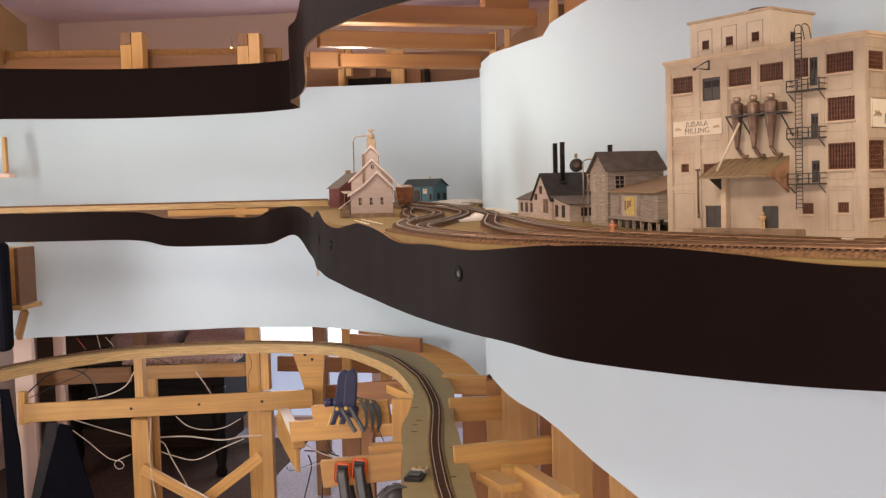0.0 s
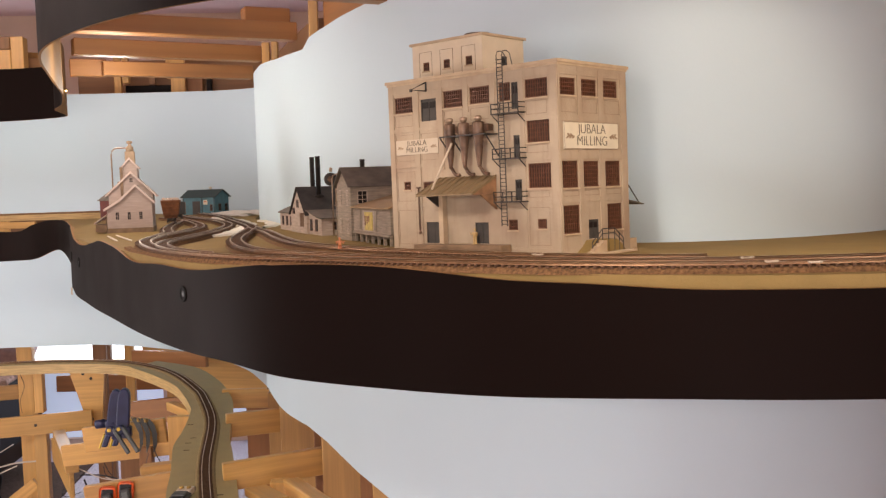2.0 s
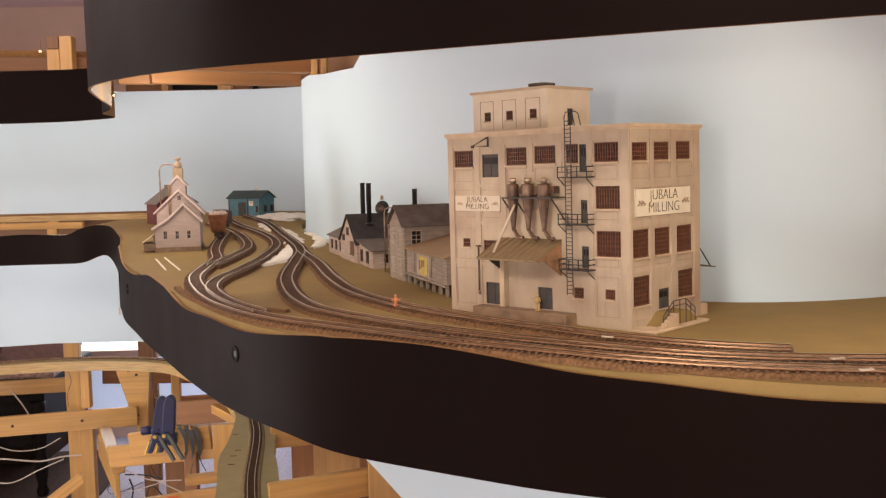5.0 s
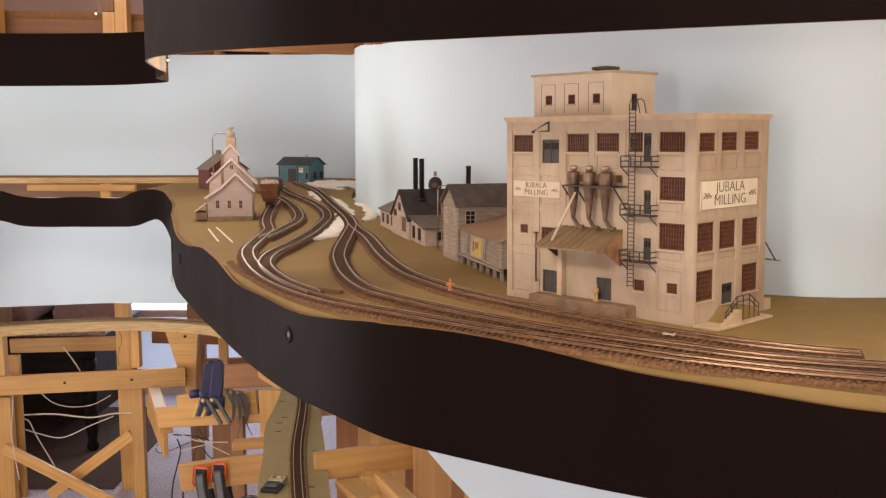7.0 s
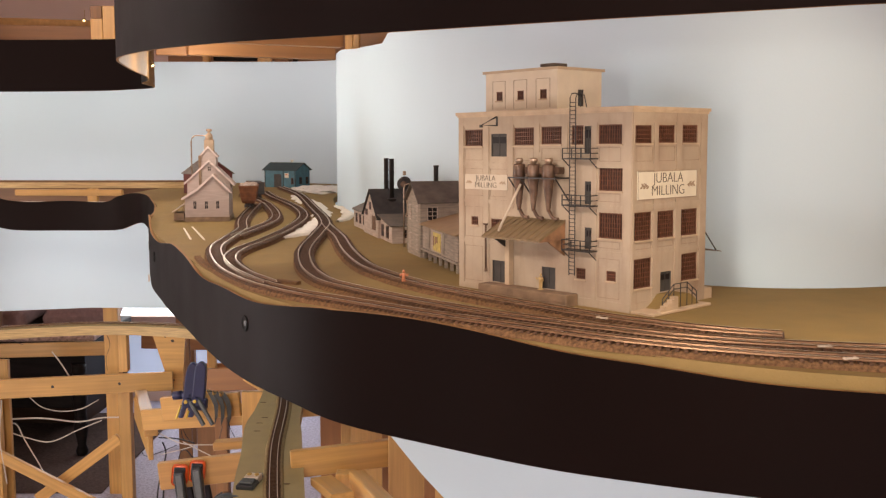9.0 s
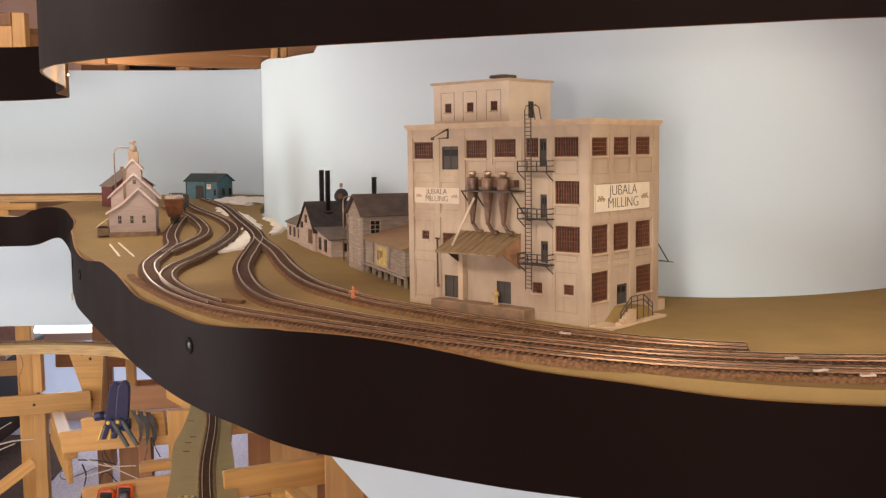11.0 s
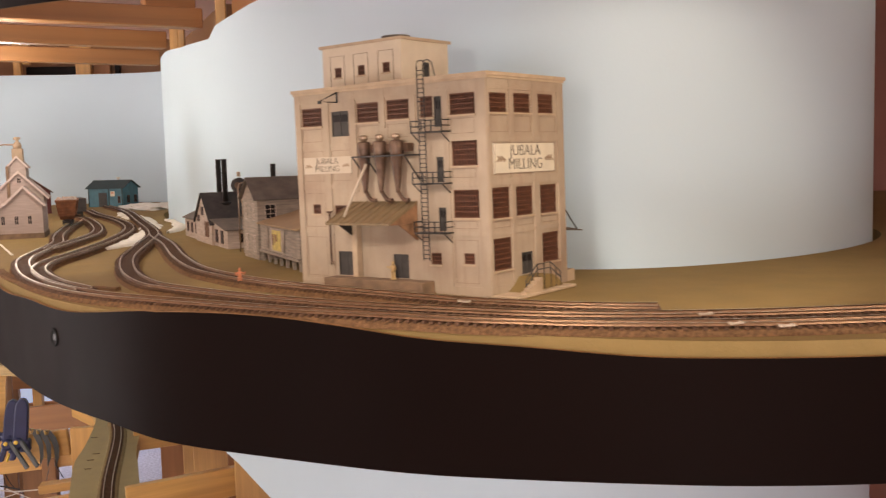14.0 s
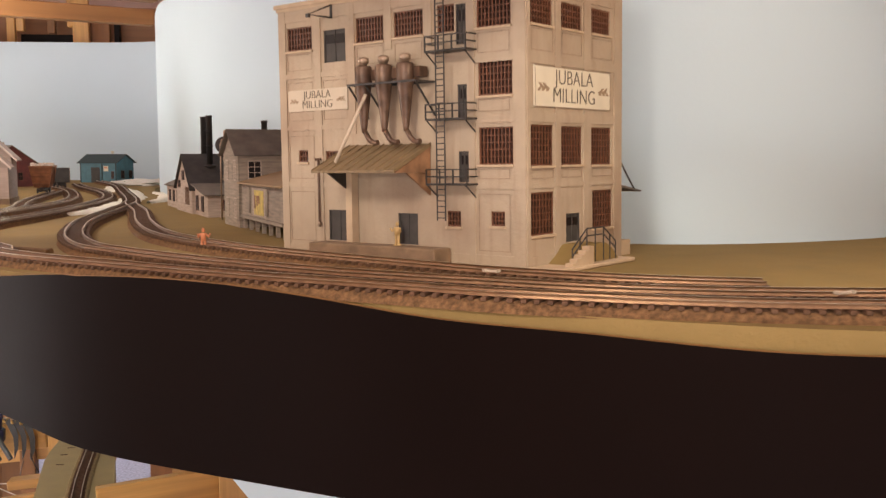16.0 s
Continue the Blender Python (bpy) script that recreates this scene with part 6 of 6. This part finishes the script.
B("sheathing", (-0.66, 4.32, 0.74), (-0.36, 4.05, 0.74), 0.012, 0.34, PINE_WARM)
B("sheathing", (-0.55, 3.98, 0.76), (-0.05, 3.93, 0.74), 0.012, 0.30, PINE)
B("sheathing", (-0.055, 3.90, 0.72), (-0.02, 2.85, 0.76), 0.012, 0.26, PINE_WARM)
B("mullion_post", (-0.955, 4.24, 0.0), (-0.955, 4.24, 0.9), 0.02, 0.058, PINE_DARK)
B("post", (-0.835, 4.28, 0.0), (-0.835, 4.28, 0.9), 0.03, 0.035, PINE)
B("post", (-0.64, 4.2, 0.45), (-0.64, 4.2, 0.9), 0.03, 0.05, PINE)
B("brace", (-0.76, 4.22, 0.78), (-0.64, 4.1, 0.755), 0.02, 0.05, PINE)
B("arm", (-0.993, 3.74, 0.514), (-0.783, 3.18, 0.531), 0.045, 0.033, PINE)
B("arm", (-1.008, 3.72, 0.463), (-0.792, 3.2, 0.467), 0.016, 0.087, PINE)
B("crosspiece", (-0.798, 3.14, 0.585), (-0.358, 3.1, 0.623), 0.02, 0.071, PINE)
B("crosspiece", (-0.638, 2.83, 0.711), (-0.393, 2.8, 0.736), 0.02, 0.073, PINE)
B("riser", (-0.346, 2.76, 0.639), (-0.346, 2.76, 0.785), 0.02, 0.066, PINE)
B("post", (-0.617, 3.3, 0.0), (-0.617, 3.3, 0.542), 0.04, 0.069, PINE_DARK)
B("post", (-0.52, 3.1, 0.0), (-0.52, 3.1, 0.613), 0.04, 0.041, PINE_DARK)
B("crosspiece", (-0.468, 2.22, 0.718), (-0.222, 2.24, 0.742), 0.02, 0.067, PINE)
B("ledge", (-0.401, 2.5, 0.705), (-0.26, 2.5, 0.716), 0.04, 0.021, PINE)
B("rail", (-0.692, 3.45, 0.643), (-0.326, 3.35, 0.684), 0.02, 0.085, PINE_WARM)
B("arm", (-0.466, 3.25, 0.71), (-0.326, 2.95, 0.737), 0.03, 0.03, PINE)
B("joist", (-0.127, 2.08, 0.796), (0.094, 2.14, 0.805), 0.02, 0.063, PINE)
B("joist", (-0.193, 2.62, 0.783), (-0.046, 2.66, 0.782), 0.02, 0.067, PINE)
B("joist", (-0.262, 3.05, 0.768), (-0.11, 3.05, 0.764), 0.02, 0.062, PINE)
B("stud", (0.141, 2.1, 0.0), (0.141, 2.1, 0.879), 0.045, 0.093, PINE)
B("stud", (0.007, 2.62, 0.0), (0.007, 2.62, 0.855), 0.045, 0.098, PINE)
B("stud", (-0.083, 3.02, 0.0), (-0.083, 3.02, 0.79), 0.045, 0.061, PINE)
B("stud", (0.231, 1.78, 0.0), (0.231, 1.78, 0.875), 0.045, 0.054, PINE)
B("stud", (0.086, 2.32, 0.0), (0.086, 2.32, 0.839), 0.03, 0.042, PINE_WARM)
B("stud", (0.198, 1.95, 0.0), (0.198, 1.95, 0.849), 0.03, 0.038, PINE_WARM)
B("stud", (-0.175, 3.3, 0.0), (-0.175, 3.3, 0.74), 0.03, 0.085, PINE_WARM)
B("block", (-0.05, 2.02, 0.781), (0.012, 1.88, 0.795), 0.05, 0.018, PINE)
B("block", (0.003, 2.03, 0.699), (0.003, 2.03, 0.797), 0.04, 0.042, PINE)
B("arm", (0.028, 2.02, 0.791), (0.128, 1.72, 0.823), 0.036, 0.025, PINE)
B("arm", (0.022, 2.02, 0.76), (0.115, 1.72, 0.784), 0.016, 0.05, PINE)
B("ledger", (-0.746, 3.95, 0.767), (-0.417, 3.75, 0.778), 0.02, 0.059, PINE_WARM)

# ---- clamps ----


def bar_clamp(m, label):
    t = thing("bar_clamp", label, "clamp", m, group="bar clamps")
    outline = [tuple(p) for p in spline([(-0.022, -0.03), (-0.019, 0.02), (-0.016, 0.055), (-0.011, 0.079), (0.001, 0.090), (0.013, 0.086), (0.019, 0.070), (0.018, 0.02), (0.014, -0.03)], 0.008)]
    part("grip", bevelled(prism(bmesh.new(), outline, "y", -0.012, 0.012), 0.004, 2), NAVY, t, "navy plastic grip")
    part("knob", lathe(bmesh.new(), [(0.010, -0.016), (0.015, -0.014), (0.015, 0.012), (0.010, 0.014)], sides=20), NAVY, t, m=pose(-0.008, -0.006, -0.030, 90, 0, 0))
    part("trigger", lathe(bmesh.new(), [(0.008, -0.018), (0.013, -0.015), (0.013, 0.010), (0.008, 0.013)], sides=16), NAVY, t, m=pose(-0.036, 0.002, -0.012, 0, 80, 0))
    part("knob_label", lathe(bmesh.new(), [(0.0055, 0.0), (0.0055, 0.001), (0.003, 0.0012)], sides=16), YELLOWPL, t, m=pose(-0.012, -0.0205, -0.026, 90, 0, 0))
    part("lower_jaw", bevelled(prism(bmesh.new(), [(-0.022, -0.036), (-0.006, -0.036), (-0.018, -0.078), (-0.034, -0.078)], "y", -0.012, 0.010), 0.003, 1), NAVY, t)
    part("ratchet_body", bevelled(box(bmesh.new(), -0.006, 0.022, -0.015, 0.013, -0.056, -0.022), 0.004, 1), NAVY, t)
    part("lower_pad", bevelled(prism(bmesh.new(), [(-0.030, -0.042), (-0.024, -0.042), (-0.036, -0.082), (-0.042, -0.082)], "y", -0.010, 0.010), 0.002, 1), YELLOWPL, t, "yellow rubber pad")
    part("bar", tube(bmesh.new(), [(-0.004, -0.012, -0.020), (0.046, -0.05, -0.086)], 0.0065, 6), GREYPL, t, "grey steel bar")
    return t


bar_clamp(pose(-0.532, 2.765, 0.782, 0, 4, 8), "navy bar clamp with yellow pads gripping a crosspiece")
bar_clamp(pose(-0.505, 2.765, 0.784, 0, 2, 4), "navy bar clamp with yellow pads gripping a crosspiece")


def crescent_clamp(m, label):
    t = thing("spring_clamp", label, "clamp", m, group="spring clamps")
    for s in (-1, 1):
        outline = [(0.0, 0.036), (0.014, 0.030), (0.024, 0.012), (0.028, -0.014), (0.024, -0.046), (0.012, -0.072), (0.016, -0.040), (0.016, -0.012), (0.008, 0.012)]
        part("handle", prism(bmesh.new(), outline, "y", s * 0.006 - 0.002, s * 0.006 + 0.002), GREYPL, t)
    part("spring", lathe(bmesh.new(), [(0.004, -0.009), (0.004, 0.009)], sides=12), GREYPL, t, m=pose(0.020, 0, -0.01, 90, 0, 0))
    part("jaw_tip", bevelled(box(bmesh.new(), -0.004, 0.010, -0.008, 0.008, 0.024, 0.035), 0.002, 1), BRASS, t)
    return t


for k, x in enumerate((-0.482, -0.463, -0.443)):
    crescent_clamp(pose(x, 2.765, 0.752 - 0.003 * k, 0, -4, 14 + 5 * k), "dark metal spring clamp gripping a crosspiece")


def pad_clamp(m, label):
    t = thing("spring_clamp", label, "clamp", m, group="spring clamps")
    part("jaw_pad", bevelled(box(bmesh.new(), -0.019, 0.019, -0.006, 0.004, -0.026, 0.026), 0.009, 2), ORANGE, t, "orange plastic jaw pad")
    part("jaw", bevelled(box(bmesh.new(), -0.0135, 0.0135, -0.0105, -0.0062, -0.021, 0.021), 0.002, 1), BLACKPL, t)
    hd = part("handle", bevelled(box(bmesh.new(), -0.0125, 0.0125, -0.012, 0.010, -0.125, 0.012), 0.005, 2), BLACKPL, t, m=pose(0.001, -0.012, 0.0, -18, -14, 0))
    part("rib", bevelled(box(bmesh.new(), -0.007, 0.007, -0.0135, -0.011, -0.115, 0.004), 0.001, 1), GREYPL, hd)
    part("back_handle", bevelled(box(bmesh.new(), -0.0125, 0.0125, -0.006, 0.006, -0.12, 0.0), 0.004, 1), BLACKPL, t, m=pose(0.004, 0.040, -0.01, 6, -14, 0))
    return t


for x, z in ((-0.413, 0.728), (-0.371, 0.738)):
    pad_clamp(pose(x, 2.200, z, 0, 5, 6), "black spring clamp with orange jaw pad gripping a crosspiece")

# ---- wires ----


def wire(name, pts, material, label, r=0.0022, group="loose wires"):
    path = spline([(x, z, y) for x, y, z in pts], 0.012)
    ob = part(name, tube(bmesh.new(), [(p[0], p[2], p[1]) for p in path], 0.8 * r, 6), material)
    return tagged(ob, label, "wire", group=group)


wire("cable", [(-1.645, 3.95, 0.345), (-1.486, 3.95, 0.351), (-1.334, 3.95, 0.336), (-1.232, 3.95, 0.353), (-1.152, 3.95, 0.356)], WIRE_W, "cream cable strung below the bench", 0.0042)
wire("cable", [(-2.014, 3.98, 0.416), (-1.885, 3.98, 0.378), (-1.751, 3.98, 0.342)], WIRE_W, "cream cable strung below the bench", 0.0032)
wire("cable", [(-1.66, 3.98, 0.289), (-1.566, 3.98, 0.257), (-1.463, 3.98, 0.239), (-1.346, 3.98, 0.29), (-1.242, 3.98, 0.333)], WIRE_W, "cream cable sagging below the bench", 0.0032)
wire("cable", [(-2.057, 3.95, 0.411), (-1.951, 3.95, 0.335), (-1.851, 3.95, 0.254), (-1.794, 3.95, 0.239), (-1.78, 3.95, 0.214), (-1.807, 3.95, 0.204), (-1.821, 3.95, 0.234), (-1.746, 3.95, 0.27)], WIRE_W, "cream cable with a loop below the bench", 0.0026)
wire("cable", [(-1.658, 3.98, 0.317), (-1.607, 3.98, 0.315), (-1.574, 3.98, 0.247), (-1.503, 3.98, 0.112), (-1.489, 3.98, 0.062)], WIRE_W, "cream cable hanging below the bench", 0.0034)
wire("cable", [(-2.12, 3.75, 0.562), (-2.061, 3.75, 0.617), (-1.996, 3.75, 0.665), (-1.921, 3.75, 0.689), (-1.847, 3.75, 0.671), (-1.8, 3.75, 0.623), (-1.786, 3.75, 0.561)], WIRE_B, "black cable arched over the rail", 0.0035)
wire("cable", [(-2.106, 3.78, 0.56), (-1.99, 3.78, 0.611), (-1.875, 3.78, 0.658), (-1.829, 3.78, 0.694)], WIRE_B, "thin black cable over the rail", 0.0024)
wire("cable", [(-1.853, 3.8, 0.55), (-1.765, 3.8, 0.569), (-1.688, 3.8, 0.605), (-1.646, 3.8, 0.665)], WIRE_W, "cream cable rising to the track", 0.0034)
wire("cable", [(-1.491, 4.1, 0.605), (-1.454, 4.1, 0.554), (-1.42, 4.1, 0.497)], WIRE_W, "cream cable rising behind the rail", 0.0036)
wire("cable", [(-1.545, 3.98, 0.433), (-1.495, 3.98, 0.391), (-1.419, 3.98, 0.373), (-1.329, 3.98, 0.383), (-1.251, 3.98, 0.423)], WIRE_W, "thin pale wire below the rail", 0.0026)
wire("cable", [(-1.205, 3.96, 0.725), (-1.187, 3.96, 0.668), (-1.205, 3.96, 0.611), (-1.202, 3.96, 0.557)], WIRE_B, "thin wire down the post", 0.0014)
wire("cable", [(-0.795, 3.3, 0.473), (-0.728, 3.3, 0.469), (-0.667, 3.3, 0.453)], WIRE_B, "black cable behind the arm", 0.003)
wire("cable", [(-0.781, 3.3, 0.457), (-0.77, 3.3, 0.417), (-0.782, 3.3, 0.365), (-0.801, 3.3, 0.292), (-0.811, 3.3, 0.198)], WIRE_B, "black cable hanging to the floor", 0.0034)
wire("cable", [(-0.712, 3.3, 0.515), (-0.697, 3.3, 0.48), (-0.683, 3.3, 0.459), (-0.708, 3.3, 0.469), (-0.713, 3.3, 0.5)], WIRE_B, "thin black wire loop", 0.0017)
wire("cable", [(-0.789, 3.5, 0.38), (-0.856, 3.5, 0.351), (-0.907, 3.5, 0.338), (-0.92, 3.5, 0.358), (-0.906, 3.5, 0.373)], WIRE_B, "thin black wire below the bench", 0.0016)
wire("cable", [(-0.419, 2.74, 0.704), (-0.412, 2.74, 0.678), (-0.4, 2.74, 0.653)], WIRE_B, "thin black wire below the clamps", 0.0017)
wire("cable", [(-1.994, 4.0, 0.78), (-1.955, 4.0, 0.729)], WIRE_R, "short red feeder wire", 0.0018)
wire("cable", [(-1.899, 4.0, 0.792), (-1.886, 4.0, 0.734)], WIRE_W, "short pale feeder wire", 0.0018)
wire("cable", [(-1.86, 4.0, 0.784), (-1.823, 4.0, 0.741)], WIRE_W, "short pale feeder wire", 0.0018)
wire("cable", [(-1.621, 3.9, 0.714), (-1.564, 3.9, 0.694), (-1.527, 3.9, 0.679)], WIRE_B, "short black feeder wire", 0.0018)
wire("cable", [(-0.265, 2.0, 0.76), (-0.284, 2.0, 0.745), (-0.294, 2.0, 0.719), (-0.298, 2.0, 0.591)], WIRE_B, "black cable from the motor to the floor", 0.003)
wire("cable", [(-0.511, 2.4, 0.645), (-0.515, 2.4, 0.584), (-0.518, 2.4, 0.476)], WIRE_B, "black cable beside the crosspiece", 0.003)
for pts, m, label, r in (([(-0.768, 3.2, 0.523), (-0.682, 3.2, 0.483), (-0.579, 3.2, 0.479)], WIRE_W, "thin cream wire tangled below the clamps", 0.0022),
                         ([(-0.682, 3.203, 0.489), (-0.625, 3.203, 0.459), (-0.575, 3.203, 0.433)], WIRE_W, "thin cream wire tangled below the clamps", 0.0022),
                         ([(-0.761, 3.206, 0.442), (-0.693, 3.206, 0.459), (-0.644, 3.206, 0.473)], WIRE_W, "thin cream wire tangled below the clamps", 0.0018),
                         ([(-0.704, 3.21, 0.402), (-0.693, 3.21, 0.449), (-0.673, 3.21, 0.457), (-0.645, 3.21, 0.423), (-0.616, 3.21, 0.413)], WIRE_B, "black wire arching below the clamps", 0.0026),
                         ([(-0.430, 2.72, 0.690), (-0.439, 2.72, 0.656), (-0.435, 2.72, 0.622), (-0.415, 2.72, 0.620)], RUSTY, "twisted copper wire hanging from the clamps", 0.0022),
                         ([(-1.581, 3.80, 0.470), (-1.595, 3.80, 0.300), (-1.575, 3.80, 0.118)], WIRE_W, "cream cable hanging beside the post", 0.0026)):
    wire("cable", pts, m, label, r)

# ---- beyond the bench ----
tab = thing("dark_table", "dark wooden table with turned legs behind the bench", "table", pose(-1.90, 4.80, 0))
part("tabletop", bevelled(box(bmesh.new(), -0.42, 0.42, -0.35, 0.35, 0.54, 0.57), 0.006, 2), DARKWOOD, tab)
part("apron", box(bmesh.new(), -0.40, 0.40, -0.30, 0.30, 0.24, 0.538), DARKWOOD, tab)
for x in (-0.37, 0.37):
    for y in (-0.30, 0.30):
        part("leg", lathe(bmesh.new(), [(0.022, 0), (0.03, 0.03), (0.02, 0.06), (0.034, 0.14), (0.026, 0.22), (0.036, 0.30), (0.036, 0.36), (0.02, 0.38), (0.034, 0.42), (0.034, 0.46)], (x, y, 0), 16), DARKWOOD, tab)
cab = thing("storage_chest", "dark brown wooden storage chest on the carpet", "chest", pose(-2.26, 5.22, 0))
part("body", bevelled(box(bmesh.new(), -0.55, 0.55, -0.2, 0.2, 0.0, 0.62), 0.006, 2), BROWNBOX, cab)
part("lid", bevelled(box(bmesh.new(), -0.57, 0.57, -0.21, 0.21, 0.622, 0.66), 0.006, 2), BROWNBOX, cab)


def cushion(place, sx, sy, sz, turn, material, label):
    bm = bmesh.new()
    bmesh.ops.create_cube(bm, size=1)
    bmesh.ops.subdivide_edges(bm, edges=list(bm.edges), cuts=7, use_grid_fill=True)
    for v in bm.verts:
        r = max(abs(v.co.x), abs(v.co.y)) * 2
        v.co.z *= (1 - 0.62 * r ** 3) * (1 + 0.10 * noise.noise(v.co * 5))
        v.co = Vector((v.co.x * sx, v.co.y * sy, v.co.z * sz))
    for f in bm.faces:
        f.smooth = True
    return tagged(part("cushion", bm, material, m=Matrix.Translation(place) @ pose(0, 0, 0, *turn)), label, "cushion", group="cushions")


cushion((-1.60, 4.80, 0.665), 0.34, 0.28, 0.15, (14, 0, 8), PILLOW, "dusty pink cushion on the dark table")
cushion((-1.98, 4.80, 0.665), 0.32, 0.28, 0.15, (10, 0, -10), PILLOW, "dusty pink cushion on the dark table")
# added thin sheet whose dark brown stands for shade on the carpet
tagged(part("floor_shade_sheet", bevelled(box(bmesh.new(), -0.75, 0.72, -0.62, 0.60, 0, 0.008), 0.003, 1), FLOOR_SHADE, m=pose(-1.98, 4.62, 0.001)), "dark brown sheet added for the shaded carpet below the table", "rug")
rug = tagged(part("folded_rug", bevelled(box(bmesh.new(), -0.28, 0.28, -0.045, 0.14, 0, 0.028), 0.010, 2), REDFAB, m=pose(-1.72, 4.50, 0.572, 0, 0, 3)), "folded patterned rug on the dark table", "rug")
# leaning dark boards and things by the west end
for y, outline, m, text in ((3.95, [(-2.33, 0), (-2.255, 0), (-2.262, 0.30), (-2.30, 0.56), (-2.34, 0.56)], DENIM, "slate-blue flat board leaning below the bench"),
                            (3.99, [(-2.255, 0), (-2.16, 0), (-2.10, 0.40), (-2.15, 0.40)], BLACKPL, "black flat board leaning below the bench"),
                            (3.93, [(-2.19, 0), (-1.90, 0), (-2.01, 0.40), (-2.06, 0.41)], DENIM, "dark blue flat board leaning below the bench")):
    tagged(part("leaning_board", prism(bmesh.new(), outline, "y", y, y + 0.012), m), text, "board", group="leaning boards")
ch = thing("office_chair", "dark blue upholstered chair back in the aisle", "chair", pose(-2.115, 3.30, 0, 0, 0, 4))
part("backrest", bevelled(box(bmesh.new(), -0.22, 0.22, -0.035, 0.035, 0.84, 1.25), 0.025, 3), DENIM, ch)
part("seat", bevelled(box(bmesh.new(), -0.22, 0.10, -0.42, 0.02, 0.44, 0.52), 0.02, 2), DENIM, ch)
part("spine", box(bmesh.new(), -0.145, -0.095, 0.0, 0.025, 0.46, 0.90), BLACKPL, ch)
part("column", lathe(bmesh.new(), [(0.16, 0), (0.16, 0.03), (0.03, 0.06), (0.025, 0.44)], (-0.12, -0.2, 0), 16), BLACKPL, ch)
pic = thing("wooden_box", "varnished wooden box with paper label on a wall shelf", "box", pose(-2.095, 3.62, 0.985))
part("case", bevelled(box(bmesh.new(), -0.09, 0.085, -0.06, 0.06, 0.0, 0.225), 0.004, 1), PINE, pic)
part("lid_edge", box(bmesh.new(), 0.085, 0.10, -0.065, 0.065, 0.0, 0.225), PINE_DARK, pic)
part("paper_label", box(bmesh.new(), 0.0, 0.045, -0.0625, -0.0605, 0.02, 0.06), SIGN, pic)
part("window_slot", box(bmesh.new(), 0.035, 0.055, -0.0625, -0.0605, 0.09, 0.17), GREYPL, pic)
sh = thing("wall_shelf", "small pine wall shelf with a bracket", "shelf")
board("plank", (-2.4, 3.62, 0.973), (-1.98, 3.62, 0.973), 0.16, 0.018, PINE, sh)
board("bracket", (-2.07, 3.66, 0.84), (-2.0, 3.60, 0.96), 0.02, 0.04, PINE, sh)
board("upright", (-2.30, 4.10, 0.0), (-2.30, 4.10, 0.96), 0.03, 0.09, WHITE, sh)
board("upright", (-2.235, 4.3, 0.0), (-2.235, 4.3, 0.96), 0.03, 0.05, WHITE, sh)
led = thing("picture_ledge", "white wall ledge with pine edge", "ledge")
board("edge", (-2.4, 3.72, 1.50), (-2.09, 3.72, 1.50), 0.05, 0.018, WHITE, led)
board("upright", (-2.13, 3.74, 1.51), (-2.13, 3.74, 1.66), 0.02, 0.016, PINE, led)
